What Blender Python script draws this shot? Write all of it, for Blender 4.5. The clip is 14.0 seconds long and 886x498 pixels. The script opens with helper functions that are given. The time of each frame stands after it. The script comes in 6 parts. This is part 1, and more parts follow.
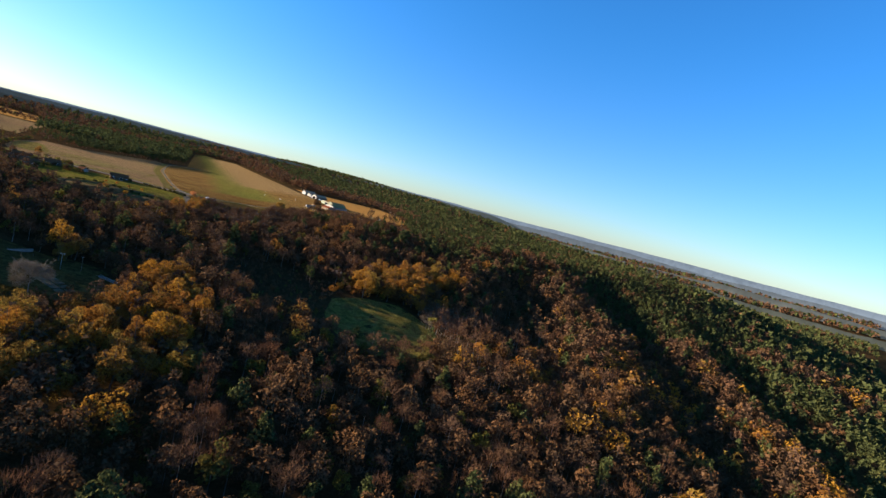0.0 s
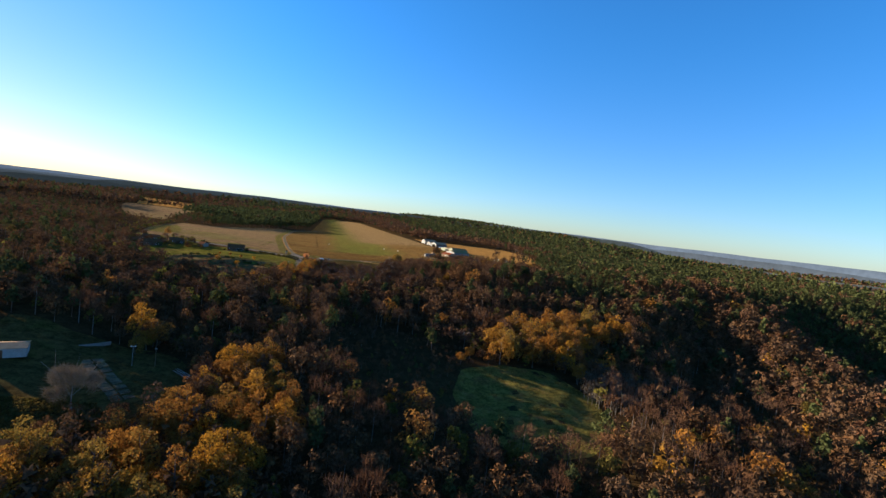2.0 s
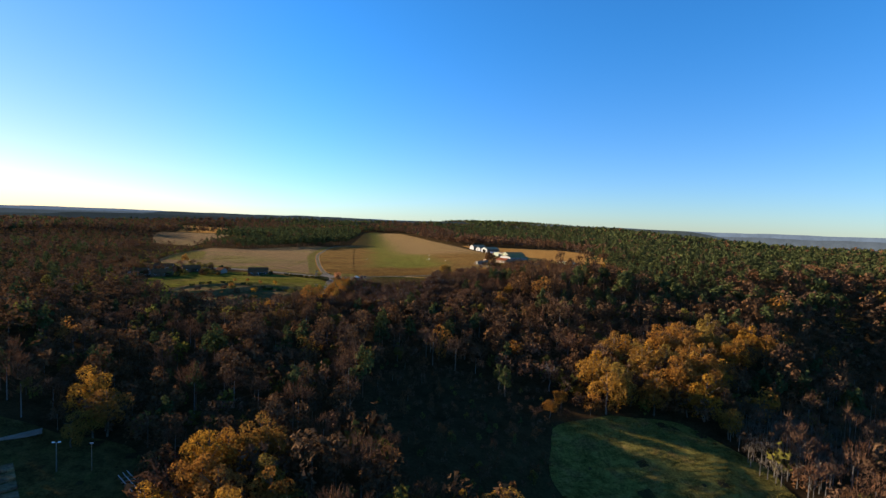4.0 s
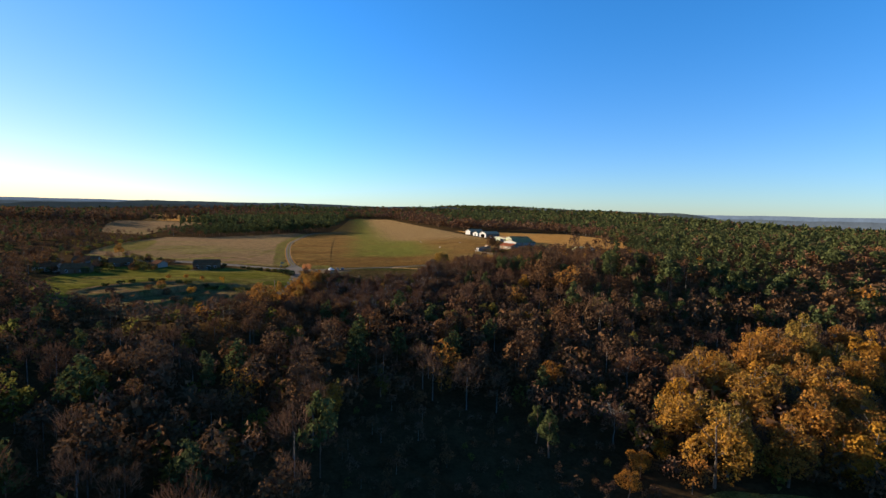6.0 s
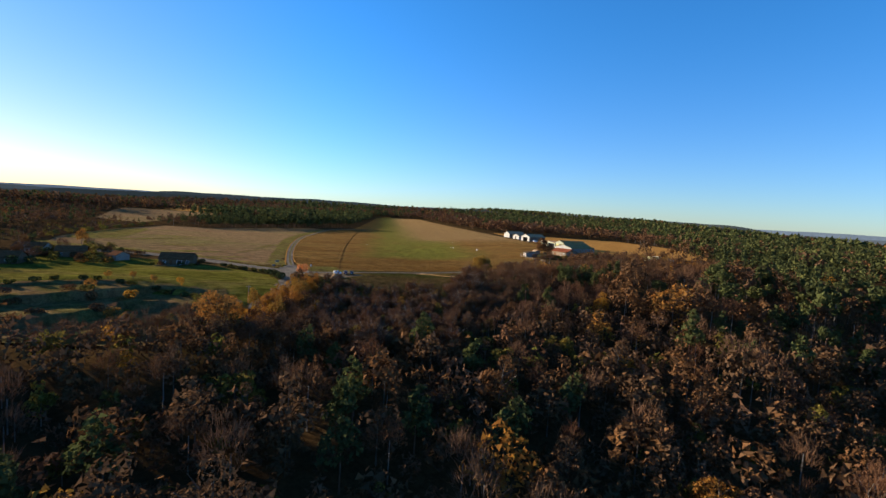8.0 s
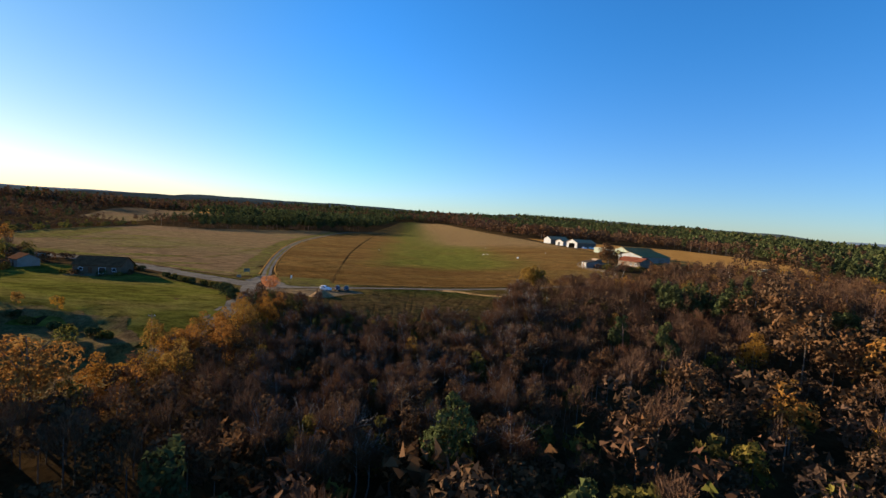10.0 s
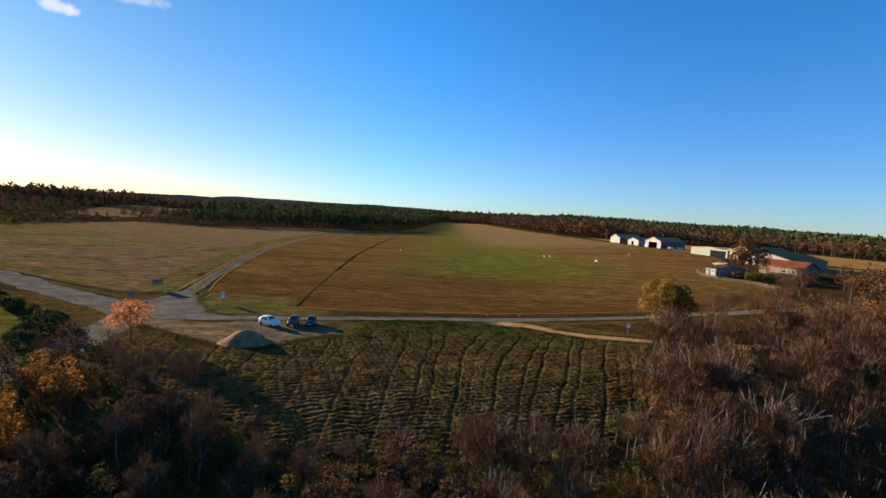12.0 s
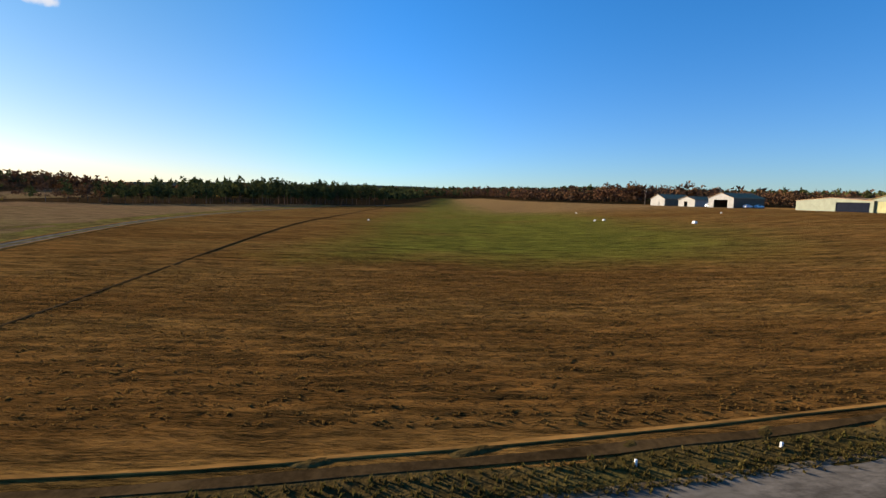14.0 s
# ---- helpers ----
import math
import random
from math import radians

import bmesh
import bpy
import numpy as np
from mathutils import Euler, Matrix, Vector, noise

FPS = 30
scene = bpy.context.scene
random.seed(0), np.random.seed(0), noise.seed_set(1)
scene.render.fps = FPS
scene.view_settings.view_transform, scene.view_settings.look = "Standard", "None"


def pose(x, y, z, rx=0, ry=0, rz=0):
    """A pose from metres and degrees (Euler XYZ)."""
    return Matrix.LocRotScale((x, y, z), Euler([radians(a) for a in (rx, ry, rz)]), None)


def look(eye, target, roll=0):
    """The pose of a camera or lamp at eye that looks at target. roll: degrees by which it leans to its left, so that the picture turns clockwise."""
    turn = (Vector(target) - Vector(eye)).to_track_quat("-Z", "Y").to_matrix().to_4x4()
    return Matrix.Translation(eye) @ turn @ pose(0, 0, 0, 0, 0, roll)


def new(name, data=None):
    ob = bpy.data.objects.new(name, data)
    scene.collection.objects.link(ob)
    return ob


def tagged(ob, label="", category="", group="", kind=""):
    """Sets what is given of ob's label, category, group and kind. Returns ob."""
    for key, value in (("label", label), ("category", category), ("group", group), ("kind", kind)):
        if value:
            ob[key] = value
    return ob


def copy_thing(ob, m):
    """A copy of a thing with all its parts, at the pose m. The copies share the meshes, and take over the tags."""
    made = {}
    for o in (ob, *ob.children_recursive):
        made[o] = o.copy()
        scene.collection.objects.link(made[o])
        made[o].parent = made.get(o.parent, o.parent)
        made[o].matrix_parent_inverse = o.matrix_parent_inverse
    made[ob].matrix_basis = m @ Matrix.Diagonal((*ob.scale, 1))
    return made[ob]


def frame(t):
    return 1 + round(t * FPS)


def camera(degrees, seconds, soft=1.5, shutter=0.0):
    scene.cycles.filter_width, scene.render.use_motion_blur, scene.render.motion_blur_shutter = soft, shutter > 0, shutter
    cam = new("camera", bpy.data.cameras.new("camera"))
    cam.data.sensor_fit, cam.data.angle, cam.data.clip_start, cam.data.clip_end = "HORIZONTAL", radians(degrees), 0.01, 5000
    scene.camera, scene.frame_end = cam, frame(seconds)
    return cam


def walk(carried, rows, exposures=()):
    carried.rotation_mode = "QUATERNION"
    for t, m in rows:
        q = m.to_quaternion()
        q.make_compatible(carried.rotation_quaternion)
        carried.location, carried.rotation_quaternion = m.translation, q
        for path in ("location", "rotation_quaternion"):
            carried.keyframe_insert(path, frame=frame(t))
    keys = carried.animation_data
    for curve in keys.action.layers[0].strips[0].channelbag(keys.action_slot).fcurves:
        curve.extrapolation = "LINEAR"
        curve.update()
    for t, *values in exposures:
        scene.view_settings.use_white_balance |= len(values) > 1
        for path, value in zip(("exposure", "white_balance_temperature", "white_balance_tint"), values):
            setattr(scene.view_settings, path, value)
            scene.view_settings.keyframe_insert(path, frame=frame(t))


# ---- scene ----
# ---------------------------------------------------------------- camera and walk
cam = camera(85.9, 14.0)
METRES, EYE, TILT, LEAN, TURN = 495.0, 55.3, -5.8, -14.5, -29.0
ROWS = [
    (0.0, 0.0, 0.0, 0.0, 0.0, 0.0, -0.0),
    (0.5, -0.0025, 0.0359, 0.0014, 4.96, 1.75, 1.94),
    (1.0, -0.0088, 0.0748, 0.0034, 9.67, 3.41, 3.79),
    (1.5, -0.0168, 0.1101, 0.0061, 12.87, 4.68, 4.79),
    (2.0, -0.0278, 0.1473, 0.01, 15.16, 5.7, 5.57),
    (2.5, -0.0391, 0.1804, 0.0142, 16.95, 5.97, 5.9),
    (3.0, -0.0527, 0.2151, 0.0192, 18.73, 6.35, 7.13),
    (3.5, -0.0653, 0.2464, 0.0233, 20.58, 6.92, 8.97),
    (4.0, -0.0798, 0.2797, 0.0275, 21.04, 7.28, 9.43),
    (6.5, -0.1477, 0.4367, 0.0456, 19.54, 5.28, 10.41),
    (7.0, -0.162, 0.4694, 0.0489, 20.53, 5.73, 8.59),
    (7.5, -0.1755, 0.4997, 0.0522, 22.54, 6.98, 8.14),
    (8.0, -0.1908, 0.5325, 0.0561, 23.02, 6.44, 7.69),
    (10.5, -0.2641, 0.6869, 0.0759, 26.82, 8.04, 6.92),
    (11.0, -0.2815, 0.7201, 0.0804, 27.68, 8.46, 7.33),
    (11.5, -0.2976, 0.7507, 0.0848, 29.09, 9.09, 6.89),
    (12.0, -0.315, 0.7837, 0.0895, 30.51, 8.49, 6.05),
    (12.5, -0.3316, 0.8139, 0.0937, 32.8, 7.78, 6.85),
    (13.0, -0.3502, 0.8466, 0.0973, 33.96, 6.6, 8.53),
    (13.5, -0.3665, 0.877, 0.1002, 33.09, 6.46, 9.55),
    (14.0, -0.385, 0.9111, 0.1034, 30.6, 6.13, 8.45),
]
walk(cam, [(t, pose(0, 0, EYE, TILT, LEAN, TURN) @ pose(METRES * x, METRES * y, METRES * z, 90 + pitch, roll, yaw)) for t, x, y, z, yaw, pitch, roll in ROWS],
     exposures=[(0.0, 1.74), (2.5, 1.62), (7.0, 1.54), (10.5, 1.4), (12.5, 1.34), (14.0, 1.28)])

# ---------------------------------------------------------------- sky and sun
SUN_AZIMUTH, SUN_HEIGHT = -56.0, 11.5  # degrees from +y towards +x, and above the horizon
world = bpy.data.worlds.new("world")
scene.world = world
world.use_nodes = True
wn, wl = world.node_tree.nodes, world.node_tree.links
sky = wn.new("ShaderNodeTexSky")
sky.sky_type = "NISHITA"
sky.sun_disc = False
sky.sun_elevation, sky.sun_rotation = radians(SUN_HEIGHT), radians(SUN_AZIMUTH)
sky.altitude, sky.air_density, sky.dust_density, sky.ozone_density = 200, 1.0, 0.1, 2.0
wn["Background"].inputs["Strength"].default_value = 0.05
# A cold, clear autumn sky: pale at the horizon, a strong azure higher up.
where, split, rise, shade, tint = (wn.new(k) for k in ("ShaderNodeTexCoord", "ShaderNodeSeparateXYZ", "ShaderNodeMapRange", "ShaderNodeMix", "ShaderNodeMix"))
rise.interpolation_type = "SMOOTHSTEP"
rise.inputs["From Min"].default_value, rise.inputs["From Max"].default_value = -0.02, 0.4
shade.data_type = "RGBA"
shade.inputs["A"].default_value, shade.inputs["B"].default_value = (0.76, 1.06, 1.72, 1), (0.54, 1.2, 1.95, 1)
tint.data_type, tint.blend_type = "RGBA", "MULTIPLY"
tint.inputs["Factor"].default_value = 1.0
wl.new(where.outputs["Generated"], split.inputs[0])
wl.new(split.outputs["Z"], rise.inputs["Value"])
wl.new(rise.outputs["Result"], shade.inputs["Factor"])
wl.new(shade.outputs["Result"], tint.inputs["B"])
vivid = wn.new("ShaderNodeHueSaturation")
vivid.inputs["Saturation"].default_value = 1.04
# Milky warm air round the sun.
near_sun, veil, warm = (wn.new(k) for k in ("ShaderNodeVectorMath", "ShaderNodeMapRange", "ShaderNodeMix"))
near_sun.operation = "DOT_PRODUCT"
near_sun.inputs[1].default_value = (math.sin(radians(SUN_AZIMUTH)) * math.cos(radians(SUN_HEIGHT)), math.cos(radians(SUN_AZIMUTH)) * math.cos(radians(SUN_HEIGHT)), math.sin(radians(SUN_HEIGHT)))
veil.interpolation_type = "SMOOTHSTEP"
veil.inputs["From Min"].default_value, veil.inputs["From Max"].default_value = 0.62, 0.97
warm.data_type, warm.blend_type = "RGBA", "MULTIPLY"
warm.inputs["B"].default_value = (1.2, 0.84, 0.66, 1)
wl.new(where.outputs["Generated"], near_sun.inputs[0])
wl.new(near_sun.outputs["Value"], veil.inputs["Value"])
wl.new(veil.outputs["Result"], warm.inputs["Factor"])
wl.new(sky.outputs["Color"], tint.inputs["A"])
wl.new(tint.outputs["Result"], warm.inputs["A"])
wl.new(warm.outputs["Result"], vivid.inputs["Color"])
# Unseen sky overhead is dimmed and warmed to cut blue fill light.
deep, zenith_cut = wn.new("ShaderNodeMapRange"), wn.new("ShaderNodeMix")
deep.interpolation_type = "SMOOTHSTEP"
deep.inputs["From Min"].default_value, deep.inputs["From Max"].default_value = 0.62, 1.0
zenith_cut.data_type, zenith_cut.blend_type = "RGBA", "MULTIPLY"
zenith_cut.inputs["B"].default_value = (0.62, 0.4, 0.3, 1)
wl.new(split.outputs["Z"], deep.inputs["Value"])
wl.new(deep.outputs["Result"], zenith_cut.inputs["Factor"])
wl.new(vivid.outputs["Color"], zenith_cut.inputs["A"])


def wisp(colour, centre, wide, high, strength):
    """A small ragged cloud low over the horizon, blended into the sky."""
    off, along, up, ragged = wn.new("ShaderNodeVectorMath"), wn.new("ShaderNodeVectorMath"), wn.new("ShaderNodeSeparateXYZ"), wn.new("ShaderNodeTexNoise")
    off.operation, off.inputs[1].default_value = "SUBTRACT", centre
    k = math.hypot(centre[0], centre[1])
    along.operation, along.inputs[1].default_value = "DOT_PRODUCT", (centre[1] / k / wide, -centre[0] / k / wide, 0)
    wl.new(where.outputs["Generated"], off.inputs[0])
    wl.new(off.outputs["Vector"], along.inputs[0])
    wl.new(off.outputs["Vector"], up.inputs[0])

    def math_node(kind, a, b):
        q = wn.new("ShaderNodeMath")
        q.operation = kind
        for i, v in enumerate((a, b)):
            if isinstance(v, float):
                q.inputs[i].default_value = v
            else:
                wl.new(v, q.inputs[i])
        return q.outputs[0]

    ragged.inputs["Scale"].default_value, ragged.inputs["Detail"].default_value = 45.0, 4.0
    wl.new(where.outputs["Generated"], ragged.inputs["Vector"])
    v = math_node("DIVIDE", up.outputs["Z"], high)
    far = math_node("ADD", math_node("MULTIPLY", along.outputs["Value"], along.outputs["Value"]), math_node("MULTIPLY", v, v))
    far = math_node("ADD", far, math_node("MULTIPLY", math_node("SUBTRACT", ragged.outputs["Fac"], 0.5), 2.6))
    soft, mix = wn.new("ShaderNodeMapRange"), wn.new("ShaderNodeMix")
    soft.interpolation_type = "SMOOTHSTEP"
    soft.inputs["From Min"].default_value, soft.inputs["From Max"].default_value = 1.1, 0.0
    soft.inputs["To Max"].default_value = strength
    wl.new(far, soft.inputs["Value"])
    mix.data_type = "RGBA"
    mix.inputs["B"].default_value = (8.0, 7.6, 7.4, 1)
    wl.new(soft.outputs["Result"], mix.inputs["Factor"])
    wl.new(colour, mix.inputs["A"])
    return mix.outputs["Result"]


tone = wisp(zenith_cut.outputs["Result"], (-0.612, 0.739, 0.283), 0.028, 0.012, 0.75)
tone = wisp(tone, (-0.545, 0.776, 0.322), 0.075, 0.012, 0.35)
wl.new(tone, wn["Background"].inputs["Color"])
sun = new("sun", bpy.data.lights.new("sun", "SUN"))
sun.data.energy, sun.data.angle, sun.data.color = 5.0, radians(0.6), (1.0, 0.84, 0.64)
_a, _h = radians(SUN_AZIMUTH), radians(SUN_HEIGHT)
SUN_DIR = Vector((math.sin(_a) * math.cos(_h), math.cos(_a) * math.cos(_h), math.sin(_h)))
sun.matrix_world = look(SUN_DIR * 500, (0, 0, 0))

# ---------------------------------------------------------------- materials
def nodes_of(name):
    m = bpy.data.materials.new(name)
    m.use_nodes = True
    n, l = m.node_tree.nodes, m.node_tree.links
    return m, n, l, n["Principled BSDF"]


def ramp(n, stops):
    r = n.new("ShaderNodeValToRGB")
    e = r.color_ramp.elements
    while len(e) < len(stops):
        e.new(0.5)
    for k, (at, c) in enumerate(stops):
        e[k].position, e[k].color = at, (*c, 1)
    return r


def noise_of(n, l, vector, scale, detail=5, rough=0.6):
    t = n.new("ShaderNodeTexNoise")
    t.inputs["Scale"].default_value, t.inputs["Detail"].default_value, t.inputs["Roughness"].default_value = scale, detail, rough
    l.new(vector, t.inputs["Vector"])
    return t


def surface(name, cols, scale, rough=0.9, bump=0.3, fine=8.0, stretch=(1, 1, 1), metal=0.0, grain=0.35, turn=0.0, relief=0.05, spec=0.0, fuzz=None, streak=0.0):
    """A rough surface: broad patches of the colours, and a fine grain that also gives the relief. Sizes are per metre of the world."""
    m, n, l, b = nodes_of(name)
    g = n.new("ShaderNodeNewGeometry")
    mp = n.new("ShaderNodeMapping")
    mp.inputs["Scale"].default_value, mp.inputs["Rotation"].default_value = stretch, (0, 0, radians(turn))
    l.new(g.outputs["Position"], mp.inputs["Vector"])
    broad = noise_of(n, l, mp.outputs["Vector"], scale)
    near = noise_of(n, l, mp.outputs["Vector"], fine, 4, 0.7)
    middle = noise_of(n, l, mp.outputs["Vector"], fine / 6, 5, 0.7)
    small = n.new("ShaderNodeMix")
    small.inputs["Factor"].default_value = 0.55
    l.new(near.outputs["Fac"], small.inputs["A"])
    l.new(middle.outputs["Fac"], small.inputs["B"])
    k = len(cols) - 1
    r = ramp(n, [(0.3 + 0.4 * i / k, c) for i, c in enumerate(cols)])
    l.new(broad.outputs["Fac"], r.inputs["Fac"])
    gr = ramp(n, [(0.41, (1 - grain,) * 3), (0.59, (1 + grain * 0.7,) * 3)])
    l.new(small.outputs["Result"], gr.inputs["Fac"])
    mix = n.new("ShaderNodeMix")
    mix.data_type, mix.blend_type = "RGBA", "MULTIPLY"
    mix.inputs["Factor"].default_value = 1.0
    l.new(r.outputs["Color"], mix.inputs["A"])
    l.new(gr.outputs["Color"], mix.inputs["B"])
    l.new(mix.outputs["Result"], b.inputs["Base Color"])
    if streak:
        long = noise_of(n, l, mp.outputs["Vector"], fine / 7.5, 4, 0.65)
        sr = ramp(n, [(0.36, (1 - streak,) * 3), (0.5, (1.0,) * 3), (0.64, (1 + streak * 0.8,) * 3)])
        l.new(long.outputs["Fac"], sr.inputs["Fac"])
        mix2 = n.new("ShaderNodeMix")
        mix2.data_type, mix2.blend_type = "RGBA", "MULTIPLY"
        mix2.inputs["Factor"].default_value = 1.0
        l.new(gr.outputs["Color"], mix2.inputs["A"])
        l.new(sr.outputs["Color"], mix2.inputs["B"])
        l.new(mix2.outputs["Result"], mix.inputs["B"])
    b.inputs["Roughness"].default_value, b.inputs["Metallic"].default_value = rough, metal
    b.inputs["Specular IOR Level"].default_value = spec
    if fuzz:
        b.inputs["Sheen Weight"].default_value, b.inputs["Sheen Roughness"].default_value, b.inputs["Sheen Tint"].default_value = 0.06, 0.5, (*fuzz, 1)
    if bump:
        bp = n.new("ShaderNodeBump")
        bp.inputs["Strength"].default_value, bp.inputs["Distance"].default_value = bump, relief
        l.new(small.outputs["Result"], bp.inputs["Height"])
        l.new(bp.outputs["Normal"], b.inputs["Normal"])
    return m


def foliage(name, stops, through_light=0.3):
    """Leaves or twigs: each tree takes its own tint from the ramp, each clump strays a little from it."""
    m, n, l, b = nodes_of(name)
    a, o = n.new("ShaderNodeAttribute"), n.new("ShaderNodeObjectInfo")
    a.attribute_name = "tint"
    add, fr = n.new("ShaderNodeMath"), n.new("ShaderNodeMath")
    add.operation, fr.operation = "ADD", "FRACT"
    l.new(a.outputs["Fac"], add.inputs[0])
    l.new(o.outputs["Random"], add.inputs[1])
    l.new(add.outputs[0], fr.inputs[0])
    k = len(stops) - 1
    r = ramp(n, [(i / k, c) for i, c in enumerate(stops)])
    l.new(fr.outputs[0], r.inputs["Fac"])
    g = n.new("ShaderNodeNewGeometry")
    gr = ramp(n, [(0.0, (0.7,) * 3), (1.0, (1.18,) * 3)])
    l.new(g.outputs["Random Per Island"], gr.inputs["Fac"])
    mix = n.new("ShaderNodeMix")
    mix.data_type, mix.blend_type = "RGBA", "MULTIPLY"
    mix.inputs["Factor"].default_value = 1.0
    l.new(r.outputs["Color"], mix.inputs["A"])
    l.new(gr.outputs["Color"], mix.inputs["B"])
    d, t, s = n.new("ShaderNodeBsdfDiffuse"), n.new("ShaderNodeBsdfTranslucent"), n.new("ShaderNodeMixShader")
    l.new(mix.outputs["Result"], d.inputs["Color"])
    l.new(mix.outputs["Result"], t.inputs["Color"])
    s.inputs["Fac"].default_value = through_light
    l.new(d.outputs[0], s.inputs[1])
    l.new(t.outputs[0], s.inputs[2])
    l.new(s.outputs[0], n["Material Output"].inputs["Surface"])
    n.remove(b)
    return m


def plain(name, col, rough=0.6, metal=0.0, vary=0.12, fine=3.0, spec=0.12):
    return surface(name, [tuple(v * (1 - vary) for v in col), tuple(v * (1 + vary * 0.6) for v in col)], 0.7, rough, 0.05, fine, metal=metal, grain=vary, spec=spec)


M_LITTER = surface("leaf_litter", [(0.0252, 0.02344, 0.01063), (0.0504, 0.0308, 0.01417), (0.0648, 0.03884, 0.01653), (0.036, 0.03482, 0.01299)], 0.012, 1.0, 0.6, 1.2, relief=0.3)
M_LAWN = surface("lawn", [(0.0765, 0.06696, 0.01328), (0.113, 0.1023, 0.01771), (0.149, 0.1088, 0.02952)], 0.05, 1.0, 0.9, 1.8, stretch=(0.6, 1.6, 1), turn=25, relief=0.3, grain=0.5, streak=0.25)
M_MEADOW = surface("meadow", [(0.105, 0.086, 0.021), (0.16, 0.125, 0.03), (0.165, 0.1, 0.036)], 0.13, 1.0, 1.0, 1.5, relief=0.5, grain=0.55)
M_STUBBLE = surface("dry_grass", [(0.072, 0.032, 0.0075), (0.122, 0.054, 0.0122), (0.152, 0.076, 0.019), (0.094, 0.057, 0.0132)], 0.05, 1.0, 1.0, 4.2, stretch=(0.3, 1.7, 1), turn=4, relief=0.45, grain=0.8, fuzz=(0.75, 0.55, 0.25), streak=0.36)
M_PLOUGH = surface("bare_field", [(0.105, 0.066, 0.032), (0.135, 0.083, 0.039), (0.118, 0.082, 0.034), (0.108, 0.096, 0.026)], 0.018, 1.0, 0.9, 2.4, stretch=(0.5, 1.4, 1), turn=-12, relief=0.35, grain=0.6, fuzz=(0.75, 0.5, 0.3), streak=0.25)


def soft_band(m, green):
    """Blend a greener grass into the dry grass of the airfield, with a soft uneven edge along the mown runway."""
    n, l = m.node_tree.nodes, m.node_tree.links
    b = n["Principled BSDF"]
    base = b.inputs["Base Color"].links[0].from_socket
    g, sep = n.new("ShaderNodeNewGeometry"), n.new("ShaderNodeSeparateXYZ")
    wob = noise_of(n, l, g.outputs["Position"], 0.035, 5, 0.65)
    l.new(g.outputs["Position"], sep.inputs[0])

    def step(sock, a, c):
        q = n.new("ShaderNodeMapRange")
        q.interpolation_type = "SMOOTHSTEP"
        q.inputs["From Min"].default_value, q.inputs["From Max"].default_value = a, c
        l.new(sock, q.inputs["Value"])
        return q.outputs["Result"]

    def mul(p, q):
        k = n.new("ShaderNodeMath")
        k.operation = "MULTIPLY"
        l.new(p, k.inputs[0])
        l.new(q, k.inputs[1])
        return k.outputs[0]

    shift = n.new("ShaderNodeMath")
    shift.operation, shift.inputs[1].default_value, shift.inputs[2].default_value = "MULTIPLY_ADD", 40.0, -20.0
    l.new(wob.outputs["Fac"], shift.inputs[0])
    sx, sy = n.new("ShaderNodeMath"), n.new("ShaderNodeMath")
    l.new(sep.outputs["X"], sx.inputs[0])
    l.new(shift.outputs[0], sx.inputs[1])
    l.new(sep.outputs["Y"], sy.inputs[0])
    l.new(shift.outputs[0], sy.inputs[1])
    mask = mul(mul(step(sx.outputs[0], 28, 58), step(sx.outputs[0], 120, 86)), step(sy.outputs[0], 540, 562))
    part_green = mul(mask, step(wob.outputs["Fac"], 0.05, 0.5))
    mix = n.new("ShaderNodeMix")
    mix.data_type = "RGBA"
    l.new(part_green, mix.inputs["Factor"])
    l.new(base, mix.inputs["A"])
    grain = [x for x in n if x.type == "MIX" and x.blend_type == "MULTIPLY"][0].inputs["B"].links[0].from_socket
    tone = n.new("ShaderNodeMix")
    tone.data_type, tone.blend_type = "RGBA", "MULTIPLY"
    tone.inputs["Factor"].default_value = 1.0
    tone.inputs["A"].default_value = (*green, 1)
    l.new(grain, tone.inputs["B"])
    l.new(tone.outputs["Result"], mix.inputs["B"])
    # The far end is blended to a paler tan.
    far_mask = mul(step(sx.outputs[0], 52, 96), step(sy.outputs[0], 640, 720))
    far_tan, pale = n.new("ShaderNodeMix"), n.new("ShaderNodeMix")
    far_tan.data_type = pale.data_type = "RGBA"
    far_tan.blend_type = "MULTIPLY"
    far_tan.inputs["Factor"].default_value = 1.0
    far_tan.inputs["A"].default_value = (0.2, 0.1163, 0.04756, 1)
    l.new(grain, far_tan.inputs["B"])
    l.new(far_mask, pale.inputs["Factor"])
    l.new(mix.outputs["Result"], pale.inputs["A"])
    l.new(far_tan.outputs["Result"], pale.inputs["B"])
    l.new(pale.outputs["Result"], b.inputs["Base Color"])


soft_band(M_STUBBLE, (0.094, 0.1, 0.0112))


